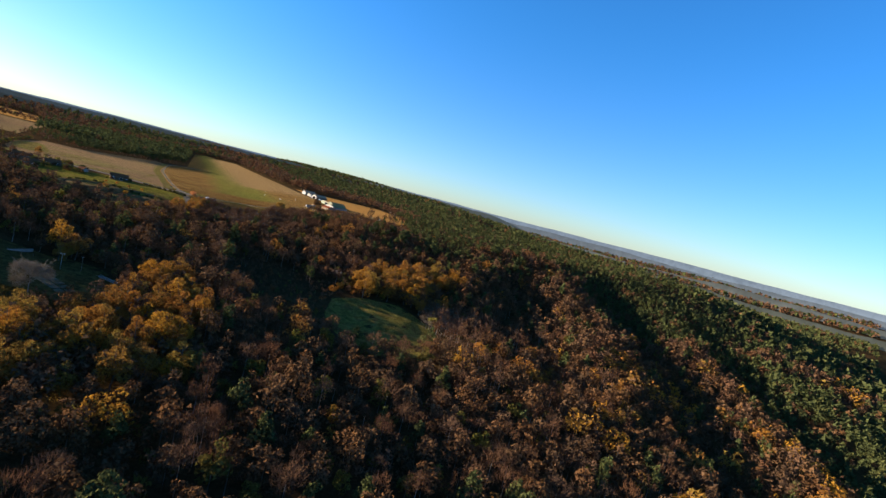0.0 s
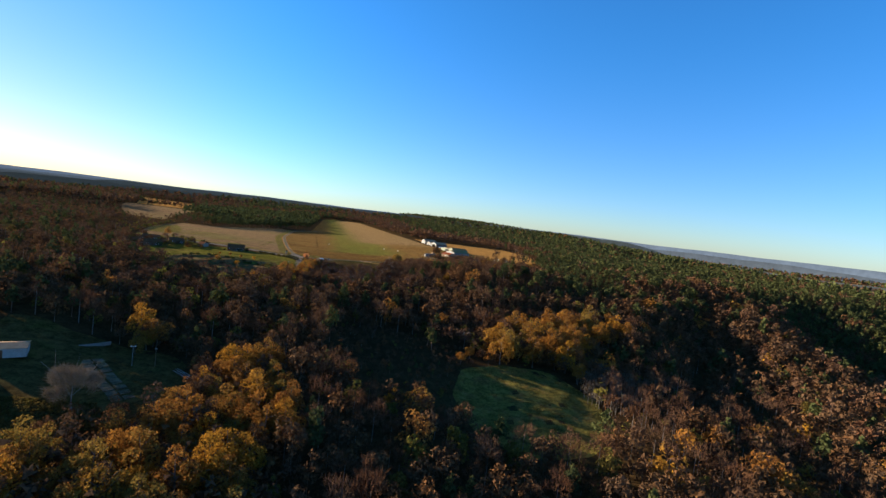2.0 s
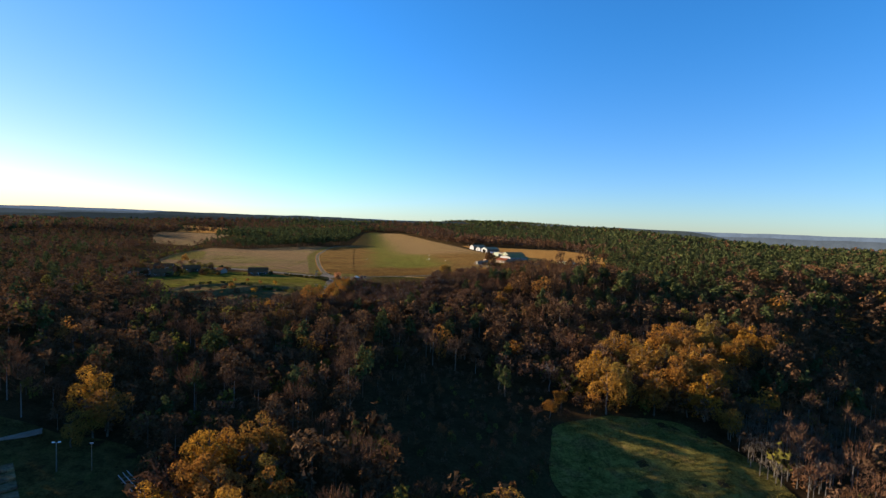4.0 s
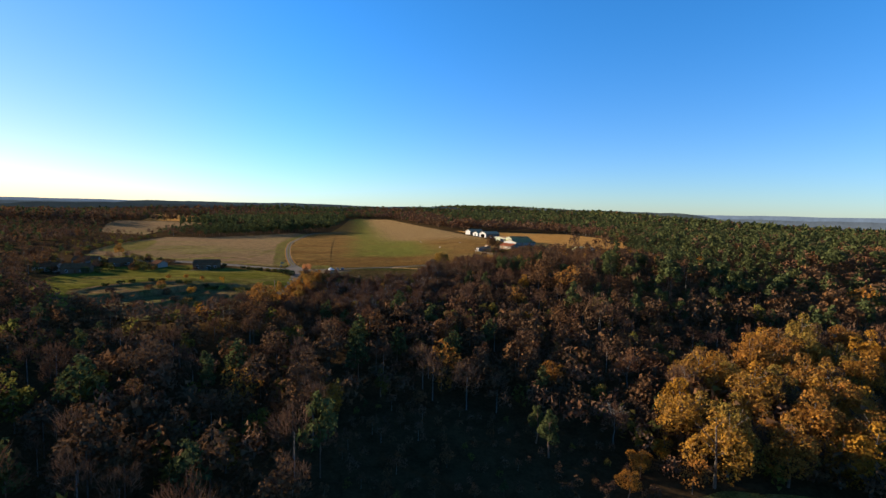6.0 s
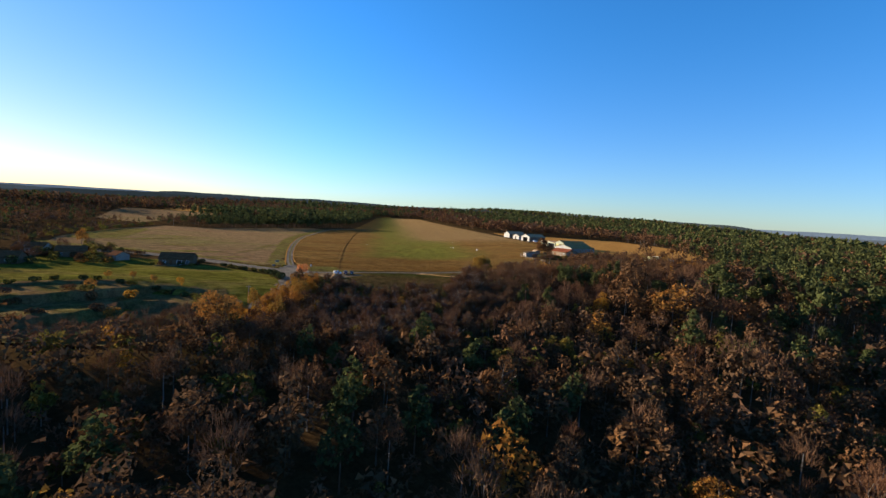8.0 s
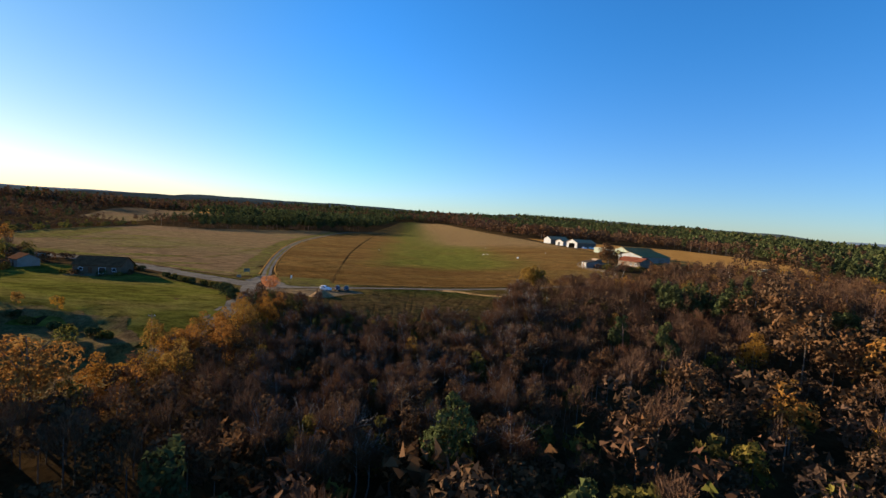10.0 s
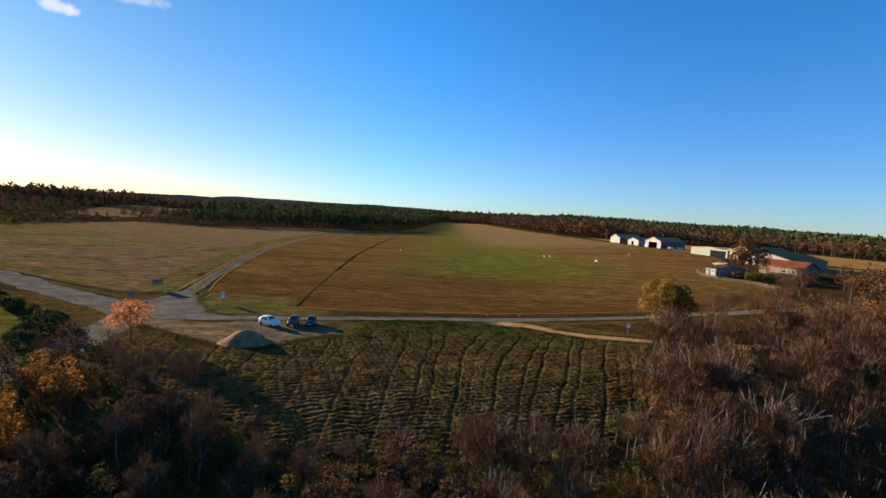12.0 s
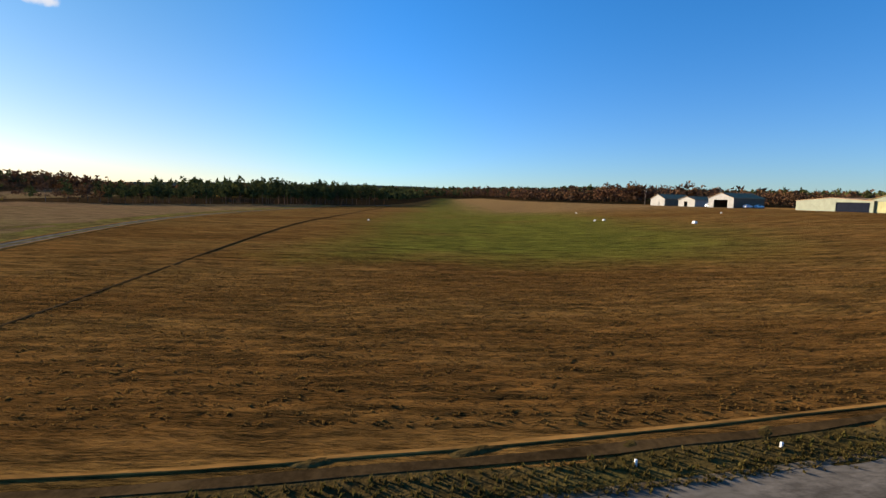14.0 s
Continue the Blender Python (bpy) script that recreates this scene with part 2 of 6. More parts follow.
def soft_end(m, colour, y0, y1):
    """Let a field change to another colour between two lines across it, with a ragged border."""
    n, l = m.node_tree.nodes, m.node_tree.links
    b = n["Principled BSDF"]
    base = b.inputs["Base Color"].links[0].from_socket
    g, sep, add, span, tone, mix = (n.new("ShaderNode" + k) for k in ("NewGeometry", "SeparateXYZ", "Math", "MapRange", "Mix", "Mix"))
    wob = noise_of(n, l, g.outputs["Position"], 0.16, 5, 0.65)
    l.new(g.outputs["Position"], sep.inputs[0])
    add.operation, add.inputs[1].default_value = "MULTIPLY_ADD", 16.0
    l.new(wob.outputs["Fac"], add.inputs[0])
    l.new(sep.outputs["Y"], add.inputs[2])
    span.inputs["From Min"].default_value, span.inputs["From Max"].default_value = y0 + 8, y1 + 8
    l.new(add.outputs[0], span.inputs["Value"])
    grain = [x for x in n if x.type == "MIX" and x.blend_type == "MULTIPLY"][0].inputs["B"].links[0].from_socket
    tone.data_type, tone.blend_type, mix.data_type = "RGBA", "MULTIPLY", "RGBA"
    tone.inputs["Factor"].default_value, tone.inputs["A"].default_value = 1.0, (*colour, 1)
    l.new(grain, tone.inputs["B"])
    l.new(span.outputs["Result"], mix.inputs["Factor"])
    l.new(base, mix.inputs["A"])
    l.new(tone.outputs["Result"], mix.inputs["B"])
    l.new(mix.outputs["Result"], b.inputs["Base Color"])
M_STRAW = surface("straw_field", [(0.31, 0.15, 0.038), (0.375, 0.195, 0.056)], 0.03, 1.0, 0.6, 1.4, stretch=(0.4, 1.5, 1), relief=0.2, grain=0.35)
M_VERGE = surface("verge_grass", [(0.112, 0.102, 0.0225), (0.16, 0.133, 0.034), (0.13, 0.092, 0.033), (0.178, 0.135, 0.045)], 0.16, 1.0, 0.9, 3.2, stretch=(0.7, 1.3, 1), relief=0.25, grain=0.5, streak=0.2)
M_SOIL = surface("rough_soil", [(0.0823, 0.04845, 0.01788), (0.109, 0.07189, 0.02345), (0.0798, 0.0664, 0.01656)], 0.2, 1.0, 1.0, 2.6, relief=0.35, grain=0.55)
M_EARTH = surface("garden_earth", [(0.105, 0.068, 0.03), (0.15, 0.094, 0.042), (0.1, 0.08, 0.028), (0.125, 0.1, 0.032)], 0.09, 1.0, 1.0, 2.0, relief=0.3, grain=0.5)
M_TILTH = surface("dark_tilth", [(0.07, 0.041, 0.0155), (0.114, 0.069, 0.025), (0.073, 0.056, 0.016)], 0.2, 1.0, 1.0, 2.6, relief=0.3, grain=0.6)
soft_end(M_TILTH, (0.052, 0.056, 0.0132), 482, 495)
M_RUT = surface("wheel_rut", [(0.05625, 0.03488, 0.01537), (0.0875, 0.05347, 0.02255)], 0.3, 1.0, 0.4, 2.6, relief=0.1, grain=0.4)
M_ASPHALT = surface("worn_asphalt", [(0.124, 0.105, 0.081), (0.17, 0.144, 0.112), (0.142, 0.12, 0.093)], 0.22, 0.9, 0.4, 3.0, relief=0.04, grain=0.4, stretch=(0.6, 1.4, 1), turn=-14, streak=0.16)
M_GRAVEL = surface("brown_gravel", [(0.092, 0.062, 0.036), (0.16, 0.108, 0.06), (0.13, 0.102, 0.068), (0.2, 0.128, 0.06), (0.11, 0.082, 0.04)], 0.13, 0.95, 0.7, 2.4, relief=0.1, grain=0.5, streak=0.25, stretch=(0.7, 1.3, 1), turn=20)
M_HEAP = surface("dark_gravel", [(0.24, 0.146, 0.073), (0.31, 0.192, 0.1)], 0.5, 1.0, 0.6, 4.0, relief=0.08, grain=0.4)
M_DULL = surface("dull_grass", [(0.0672, 0.04529, 0.01656), (0.0924, 0.06092, 0.02066), (0.0739, 0.06092, 0.01656)], 0.1, 1.0, 0.9, 2.0, relief=0.25, grain=0.5)
M_SAND = surface("sandy_track", [(0.33, 0.186, 0.0697), (0.41, 0.2465, 0.0984)], 0.3, 0.95, 0.5, 2.0, relief=0.08, grain=0.35)
M_BARK = surface("bark", [(0.09, 0.07, 0.055), (0.14, 0.115, 0.09)], 1.2, 0.95, 0.4, 7.0, stretch=(1, 1, 0.3))
M_BARK_PALE = surface("pale_bark", [(0.14, 0.1225, 0.105), (0.196, 0.175, 0.1505)], 1.0, 0.95, 0.3, 7.0, stretch=(1, 1, 0.3))
M_BARK_PINE = surface("pine_bark", [(0.13, 0.075, 0.05), (0.18, 0.11, 0.075)], 1.0, 0.95, 0.4, 6.0, stretch=(1, 1, 0.3))
M_GOLD = foliage("golden_leaves", [(0.302, 0.1507, 0.02575), (0.358, 0.1721, 0.02206), (0.246, 0.1042, 0.02575), (0.213, 0.146, 0.03214), (0.291, 0.1144, 0.02575), (0.224, 0.1246, 0.03674)], 0.35)
M_RUSSET = foliage("russet_leaves", [(0.1004, 0.05452, 0.0286), (0.1302, 0.062, 0.026), (0.09161, 0.05579, 0.03226), (0.1181, 0.06382, 0.0312), (0.08364, 0.05142, 0.0312), (0.1435, 0.06819, 0.026)], 0.18)
M_TWIG = foliage("bare_twigs", [(0.1174, 0.06178, 0.03352), (0.1219, 0.07128, 0.04372), (0.1155, 0.05386, 0.02768), (0.1174, 0.06336, 0.03497)], 0.1)
M_GREY_TWIG = foliage("grey_twigs", [(0.135, 0.107, 0.078), (0.17, 0.136, 0.1), (0.115, 0.088, 0.064)], 0.1)
M_NEEDLE = foliage("pine_needles", [(0.052, 0.062, 0.024), (0.072, 0.08, 0.028), (0.046, 0.053, 0.022), (0.084, 0.086, 0.028)], 0.2)
M_OLIVE = foliage("olive_leaves", [(0.107, 0.09951, 0.02214), (0.149, 0.119, 0.02624), (0.096, 0.07905, 0.02214), (0.171, 0.119, 0.02624)], 0.3)
M_CHERRY = foliage("orange_leaves", [(0.56, 0.2325, 0.0902), (0.5, 0.186, 0.0697), (0.58, 0.279, 0.1066)], 0.4)
M_GRASS = foliage("grass_tufts", [(0.144, 0.07291, 0.01902), (0.184, 0.09486, 0.0269), (0.158, 0.09151, 0.02427), (0.197, 0.1097, 0.03214)], 0.35)
M_RANK = foliage("rank_grass", [(0.135, 0.1228, 0.02952), (0.18, 0.1535, 0.0369), (0.15, 0.1163, 0.03936)], 0.35)
M_CROP = foliage("crop_tufts", [(0.095, 0.0655, 0.0195), (0.114, 0.0815, 0.025), (0.08, 0.0685, 0.017), (0.128, 0.088, 0.03)], 0.3)


# ---------------------------------------------------------------- mesh helpers
def mesh_of(name, verts, faces, mat, tint=None, smooth_faces=False):
    me = bpy.data.meshes.new(name)
    me.from_pydata(verts if isinstance(verts, list) else verts.tolist(), [], faces if isinstance(faces, list) else faces.tolist())
    if tint is not None:
        a = me.attributes.new("tint", "FLOAT", "POINT")
        a.data.foreach_set("value", np.asarray(tint, np.float32))
    if smooth_faces:
        me.polygons.foreach_set("use_smooth", [True] * len(me.polygons))
    me.materials.append(mat)
    me.update()
    return me


def merged(*pieces):
    """One list of corners and one of faces from several pairs of them."""
    v, f = [], []
    for pv, pf in pieces:
        k = len(v)
        v += [tuple(p) for p in pv]
        f += [tuple(i + k for i in face) for face in pf]
    return v, f


def box(x0, y0, z0, x1, y1, z1):
    v = [(x0, y0, z0), (x1, y0, z0), (x1, y1, z0), (x0, y1, z0), (x0, y0, z1), (x1, y0, z1), (x1, y1, z1), (x0, y1, z1)]
    return v, [(0, 3, 2, 1), (4, 5, 6, 7), (0, 1, 5, 4), (1, 2, 6, 5), (2, 3, 7, 6), (3, 0, 4, 7)]


def tube(p, q, r0, r1, n=5):
    p, q = np.array(p, float), np.array(q, float)
    d = (q - p) / (np.linalg.norm(q - p) + 1e-9)
    a = np.cross(d, (0.3, 0.9, 0.1) if abs(d[2]) > 0.8 else (0, 0, 1))
    a /= np.linalg.norm(a)
    b = np.cross(d, a)
    v = [tuple(c + r * (math.cos(2 * math.pi * k / n) * a + math.sin(2 * math.pi * k / n) * b)) for c, r in ((p, r0), (q, r1)) for k in range(n)]
    f = [(k, (k + 1) % n, n + (k + 1) % n, n + k) for k in range(n)] + [tuple(range(n - 1, -1, -1)), tuple(range(n, 2 * n))]
    return v, f


def slab(outline, axis, t0, t1):
    """An outline in two of the axes, given thickness along the third."""
    n = len(outline)
    put = {"x": lambda u, w, t: (t, u, w), "y": lambda u, w, t: (u, t, w), "z": lambda u, w, t: (u, w, t)}[axis]
    v = [put(u, w, t0) for u, w in outline] + [put(u, w, t1) for u, w in outline]
    return v, [tuple(range(n)), tuple(range(2 * n - 1, n - 1, -1))] + [(k, k + n, (k + 1) % n + n, (k + 1) % n) for k in range(n)]


def part(name, geo, mat, parent, label="", bevel=0.0, soft=False):
    """One mesh object under a thing or a part."""
    me = mesh_of(name, geo[0], geo[1], mat, smooth_faces=soft)
    bm = bmesh.new()
    bm.from_mesh(me)
    if bevel:
        bmesh.ops.bevel(bm, geom=bm.edges[:], offset=bevel, segments=1, affect="EDGES", clamp_overlap=True)
    bmesh.ops.recalc_face_normals(bm, faces=bm.faces[:])
    bm.to_mesh(me)
    bm.free()
    ob = new(name, me)
    ob.parent = parent
    return tagged(ob, label)


def thing(name, m, label, category, group="", kind=""):
    ob = new(name)
    ob.matrix_basis = m
    return tagged(ob, label, category, group, kind)


def ground_at(x, y):
    return float(height(x, y))


def at_ground(x, y, rz=0.0, lift=0.0):
    bank = float(terraces(x, y)) if bool(inside(GARDEN, x, y)) else 0.0
    return pose(x, y, ground_at(x, y) + bank + lift, 0, 0, rz)


def inside(poly, x, y):
    """Which of the places lie inside the outline."""
    x, y = np.asarray(x, float), np.asarray(y, float)
    hit = np.zeros(x.shape, bool)
    for (x0, y0), (x1, y1) in zip(poly, poly[1:] + poly[:1]):
        if y0 != y1:
            hit ^= ((y0 > y) != (y1 > y)) & (x < (x1 - x0) * (y - y0) / (y1 - y0) + x0)
    return hit


# ---------------------------------------------------------------- the lie of the land
def smooth(a, b, v):
    """0 at a, 1 at b, smooth between; a may be larger than b."""
    u = np.clip((np.asarray(v, float) - a) / (b - a), 0.0, 1.0)
    return u * u * (3 - 2 * u)


def waves(x, y, size, seed):
    """Rolling relief of about -1 to 1, with the given wavelength in metres."""
    k, p = 2 * math.pi / size, seed * 1.7
    return (np.sin(k * (x + 0.37 * y) + p) + np.sin(k * (0.83 * y - 0.41 * x) + 2.3 * p)
            + 0.6 * np.sin(k * (1.71 * x - 1.13 * y) + 3.1 * p) + 0.4 * np.sin(k * (2.3 * y + 1.9 * x) + 0.7 * p)) / 3.0


def garden_room(x, y):
    """1 in the middle of the terraced garden, 0 outside it."""
    return smooth(1.0, 0.72, ((x + 30) / 40) ** 2 + ((y - 423) / 27) ** 2)


def height(x, y):
    """The lie of the land: a wooded slope up to a plateau of fields, woods and hills round it."""
    x, y = np.asarray(x, float), np.asarray(y, float)
    flat = 2.7 + 3.8 * smooth(482, 606, y) + 4.9 * smooth(62, 170, x)
    edge = 464 + 22 * smooth(53, 116, x) - 53 * smooth(-18, -98, x) + 4.5 * np.sin(x / 33)
    down = np.maximum(edge - y, 0.0)
    down = 375 * np.tanh(down / 375)
    side = 1 + 0.0024 * np.clip(x, -107, 375)
    slope = 0.124 * down * side * smooth(0, 54, down + 18)
    rough = smooth(18, 107, down)
    z = flat - slope + rough * (2.6 * waves(x, y, 125, 1) + 1.1 * waves(x, y, 40, 2))
    gully = smooth(175, 270, x) * smooth(620, 480, x) * smooth(400, 320, y - 0.15 * x)
    z = z + 6.5 * gully * np.sin(2 * math.pi * (0.6 * y - 0.8 * x) / 118 + 1.1 * waves(x, y, 210, 8))
    z = z - 2.5 * np.exp(-((x - 130) ** 2 + (y - 258) ** 2) / 2500)
    z = z + 8 * np.exp(-((x + 330) ** 2 + (y - 900) ** 2) / 26000)
    z = z - 2.6 * garden_room(x, y)
    far = smooth(620, 1500, np.hypot(x - 45, y - 535))
    z = z + far * (6 * waves(x, y, 1150, 3) + 3 * waves(x, y, 380, 4))
    ridge = smooth(980, 2300, y + 0.25 * x) * smooth(1900, 800, x) * (1 - 0.9 * smooth(-200, -1000, x))
    z = z + ridge * (27 + 6 * waves(x, y, 1700, 5))
    east = smooth(620, 1500, x - 0.12 * y)
    return z - east * (67 - 9 * waves(x, y, 800, 6)) + 30 * smooth(2500, 3800, np.hypot(x, y)) * east


def steps(stops):
    """Grid lines between the stops (place, spacing up to the next one)."""
    out = []
    for (a, d), (b, _) in zip(stops, stops[1:]):
        out += list(np.arange(a, b, d))
    return np.array(out + [stops[-1][0]])


XS = steps([(-4700, 180), (-1700, 60), (-800, 20), (-200, 6), (300, 12), (800, 30), (1700, 90), (3500, 170), (4705, 1)])
YS = steps([(-900, 90), (-180, 20), (100, 6), (740, 10), (1300, 30), (2200, 60), (3000, 120), (4710, 1)])


def sheet(name, mat):
    gx, gy = np.meshgrid(XS, YS)
    v = np.stack([gx.ravel(), gy.ravel(), height(gx, gy).ravel()], 1)
    nx, ny = len(XS), len(YS)
    i = (np.arange(ny - 1)[:, None] * nx + np.arange(nx - 1)).ravel()
    return new(name, mesh_of(name, v, np.stack([i, i + 1, i + nx + 1, i + nx], 1), mat, smooth_faces=True))


def wobbly(poly, by, step=6.0):
    """The outline with its straight sides broken into small uneven ones."""
    out = []
    for k, (a, b) in enumerate(zip(poly, poly[1:] + poly[:1])):
        n = max(1, int(math.dist(a, b) / step))
        for j in range(n):
            u = j / n
            x, y = a[0] + (b[0] - a[0]) * u, a[1] + (b[1] - a[1]) * u
            out.append((x + by * noise.noise((x * 0.7 / step, y * 0.7 / step, 3.1)) * 2, y + by * noise.noise((x * 0.7 / step, y * 0.7 / step, 9.7)) * 2))
    for _ in range(2):
        out = [(p[0] * w + q[0] * (1 - w), p[1] * w + q[1] * (1 - w)) for p, q in zip(out, out[1:] + out[:1]) for w in (0.75, 0.25)]
    return out


def patch(name, poly, mat, lift, label, category, edge=0.6, relief=None, step=6.0):
    """A piece of ground cover that follows the land, a little above it."""
    bm = bmesh.new()
    bm.faces.new([bm.verts.new((x, y, 0)) for x, y in (wobbly(poly, edge, step) if edge else poly)])
    bmesh.ops.triangulate(bm, faces=bm.faces[:])
    xs, ys = [p[0] for p in poly], [p[1] for p in poly]
    for lines, lo, hi, no in ((XS, min(xs), max(xs), (1, 0, 0)), (YS, min(ys), max(ys), (0, 1, 0))):
        for c in lines[(lines > lo) & (lines < hi)]:
            bmesh.ops.bisect_plane(bm, geom=bm.verts[:] + bm.edges[:] + bm.faces[:], plane_co=(c * no[0], c * no[1], 0), plane_no=no)
    v = np.array([p.co for p in bm.verts])
    z = height(v[:, 0], v[:, 1]) + lift
    if relief:
        z = z + relief(v[:, 0], v[:, 1])
    for p, zz in zip(bm.verts, z):
        p.co.z = zz
    me = bpy.data.meshes.new(name)
    for f in bm.faces:
        f.smooth = True
        if f.normal.z < 0:
            f.normal_flip()
    bm.to_mesh(me)
    bm.free()
    me.materials.append(mat)
    return tagged(new(name, me), label, category, kind="structure")


def spline(points, step=3.0):
    """A smooth line through the points."""
    p = np.array(points, float)
    p = np.vstack([2 * p[0] - p[1], p, 2 * p[-1] - p[-2]])
    out = []
    for a, b, c, d in zip(p, p[1:], p[2:], p[3:]):
        n = max(2, int(np.linalg.norm(c - b) / step))
        for k in range(n):
            u = k / n
            out.append(0.5 * (2 * b + (c - a) * u + (2 * a - 5 * b + 4 * c - d) * u * u + (3 * b - a - 3 * c + d) * u ** 3))
    return np.array(out + [p[-2]])


def ribbon(name, points, width, mat, lift, label, category, uneven=0.15, across=9):
    """A road or track along a line, its edges a little uneven."""
    c = spline(points)
    t = np.gradient(c, axis=0)
    t /= np.linalg.norm(t, axis=1)[:, None]
    side = np.stack([-t[:, 1], t[:, 0]], 1)
    rng = np.random.default_rng(len(name) + len(points))
    v = []
    for k, (p, s) in enumerate(zip(c, side)):
        for j in range(across + 1):
            w = (min(max((j - 1) / (across - 2), -0.02), 1.02) - 0.5) * width * (1 + (uneven * rng.normal() * 0.5 if j in (0, 1, across - 1, across) else 0))
            q = p + s * w
            v.append((q[0], q[1], ground_at(*q) + (lift if 0 < j < across else -0.02)))
    n = across + 1
    f = [(k * n + j, k * n + j + 1, (k + 1) * n + j + 1, (k + 1) * n + j) for k in range(len(c) - 1) for j in range(across)]
    me = mesh_of(name, v, f, mat)
    if len(me.polygons) and me.polygons[0].normal.z < 0:
        me.flip_normals()
    return tagged(new(name, me), label, category, kind="structure")


tagged(sheet("ground", M_LITTER), "brown leaf-littered woodland ground rolling to the far hills", "ground", kind="structure")


def hills(radius, low, top, rough, seed, col, glow, a0=-100, a1=115):
    """A far ridge line between two bearings, so distant that only its outline counts; it sinks away at both ends."""
    n = 220
    v, f = [], []
    for k in range(n):
        u = k / (n - 1)
        a = radians(a0 + (a1 - a0) * u)
        x, y = radius * math.sin(a), radius * math.cos(a)
        z = top + rough * float(waves(x, y, radius * 0.42, seed) + 0.4 * waves(x, y, radius * 0.11, seed + 1) + 0.15 * waves(x, y, radius * 0.021, seed + 2))
        z = low + (z - low) * float(smooth(0, 0.1, u) * smooth(1, 0.9, u)) ** 0.5
        v += [(x * 0.985, y * 0.985, low), (x, y, z), (x * 1.03, y * 1.03, low)]
    for k in range(n - 1):
        f += [(3 * k, 3 * k + 3, 3 * k + 4, 3 * k + 1), (3 * k + 1, 3 * k + 4, 3 * k + 5, 3 * k + 2)]
    # Haze is painted on: base colour and emission both carry it.
    m = surface("painted_haze_hills", [tuple(q * 0.8 for q in col), col], 0.004, 1.0, 0.0, 0.02, grain=0.3)
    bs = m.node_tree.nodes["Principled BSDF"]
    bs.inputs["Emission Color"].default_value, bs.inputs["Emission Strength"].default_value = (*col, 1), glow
    return tagged(new("backdrop", mesh_of("backdrop", v, f, m, smooth_faces=True)), "far horizon hills with blue haze painted into colour and glow", "hills", kind="structure")


# Farther ridges get paler, bluer colours and more glow, as painted haze.
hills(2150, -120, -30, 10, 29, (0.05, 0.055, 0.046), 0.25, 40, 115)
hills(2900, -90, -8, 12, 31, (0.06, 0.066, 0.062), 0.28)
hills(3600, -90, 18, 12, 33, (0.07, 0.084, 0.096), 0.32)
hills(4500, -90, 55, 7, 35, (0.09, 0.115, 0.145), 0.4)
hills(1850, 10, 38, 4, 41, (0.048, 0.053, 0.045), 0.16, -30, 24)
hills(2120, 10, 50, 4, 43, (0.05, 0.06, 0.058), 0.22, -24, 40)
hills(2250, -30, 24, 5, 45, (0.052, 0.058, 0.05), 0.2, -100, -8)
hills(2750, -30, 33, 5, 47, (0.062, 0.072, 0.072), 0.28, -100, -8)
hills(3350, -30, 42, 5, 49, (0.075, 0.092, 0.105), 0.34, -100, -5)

AIRFIELD = [(21.4, 495.9), (53.5, 501.2), (89.2, 506.6), (133.8, 517.3), (140.9, 535.1), (151.6, 570.8), (174.8, 624.3), (160, 900), (146, 1100), (126, 1300), (62, 1395), (34, 1330), (24, 1100), (17.8, 930), (15, 838), (-5.4, 807.2), (-10.7, 667.1), (-7.1, 604.7), (-1.8, 559.2), (3.6, 527.1), (10.7, 504.8)]
LEFT_FIELD = [(-4.5, 504.8), (-1.8, 527.1), (-7.1, 559.2), (-12.5, 604.7), (-16.1, 667.1), (-10.7, 784.9), (-26.8, 807.2), (-95.4, 707.3), (-133.8, 704.6), (-140.9, 637.7), (-133.8, 570.8), (-120.4, 535.1), (-53.5, 524.4), (-19.6, 510.2)]
STRAW_FIELD = [(178.4, 570.8), (214.1, 563.7), (267.6, 570.8), (303, 630), (318, 705), (312, 785), (265, 806), (225, 816), (178.4, 836)]
FAR_FIELD = [(-160, 722), (-172, 840), (-188, 1000), (-206, 1085), (-310, 1085), (-276, 930), (-248, 842), (-208, 740)]
FARTHEST_FIELD = [(-218, 1125), (-256, 1300), (-285, 1420), (-450, 1490), (-384, 1330), (-322, 1125)]
LAWN = [(-99.9, 456.6), (-84.7, 419.2), (-62.4, 399.6), (-35.7, 403.1), (-8.9, 419.2), (7.1, 435.2), (12.5, 454.9), (5.4, 475.4), (-10.7, 487), (-26.8, 495.9), (-53.5, 508.4), (-98.1, 504.8)]
MEADOW = [(99.9, 292.5), (124.9, 295.2), (148.1, 290.8), (160.5, 264), (155.2, 239), (133.8, 223), (105.2, 221.2), (91, 239), (89.2, 267.6)]
YARD = [(-87.4, 198), (-51.7, 181.9), (-43, 190.9), (-44, 203), (-36, 217), (-24, 222), (-17, 232), (-13, 246), (-14, 262), (-26, 276), (-44, 282), (-58.9, 286), (-89.2, 292)]
ROWS_FIELD = [(15, 480), (21, 477), (25.5, 475), (29.5, 473.6), (34.5, 474.6), (38, 479), (43.5, 484.5), (43, 493), (48, 495.6), (56, 497), (64, 497.6), (70, 495.8), (77, 491.4), (85, 488.4), (88, 486.5), (84, 477), (79, 464), (71, 455), (48, 452), (32, 457), (24, 463), (19, 469), (15.5, 474)]
LOT = [(8, 487), (12.5, 483), (15, 481.5), (21, 478.3), (25, 476.5), (29, 475), (33.5, 476), (36.5, 480.3), (41.4, 484.4), (41.2, 487.6), (38.6, 490), (33, 490.3), (23.2, 487.9)]

GARDEN = [(-72, 424), (-66, 440), (-50, 449), (-30, 451), (-6, 447), (6, 436), (10, 424), (2, 408), (-12, 397), (-40, 395), (-62, 404)]

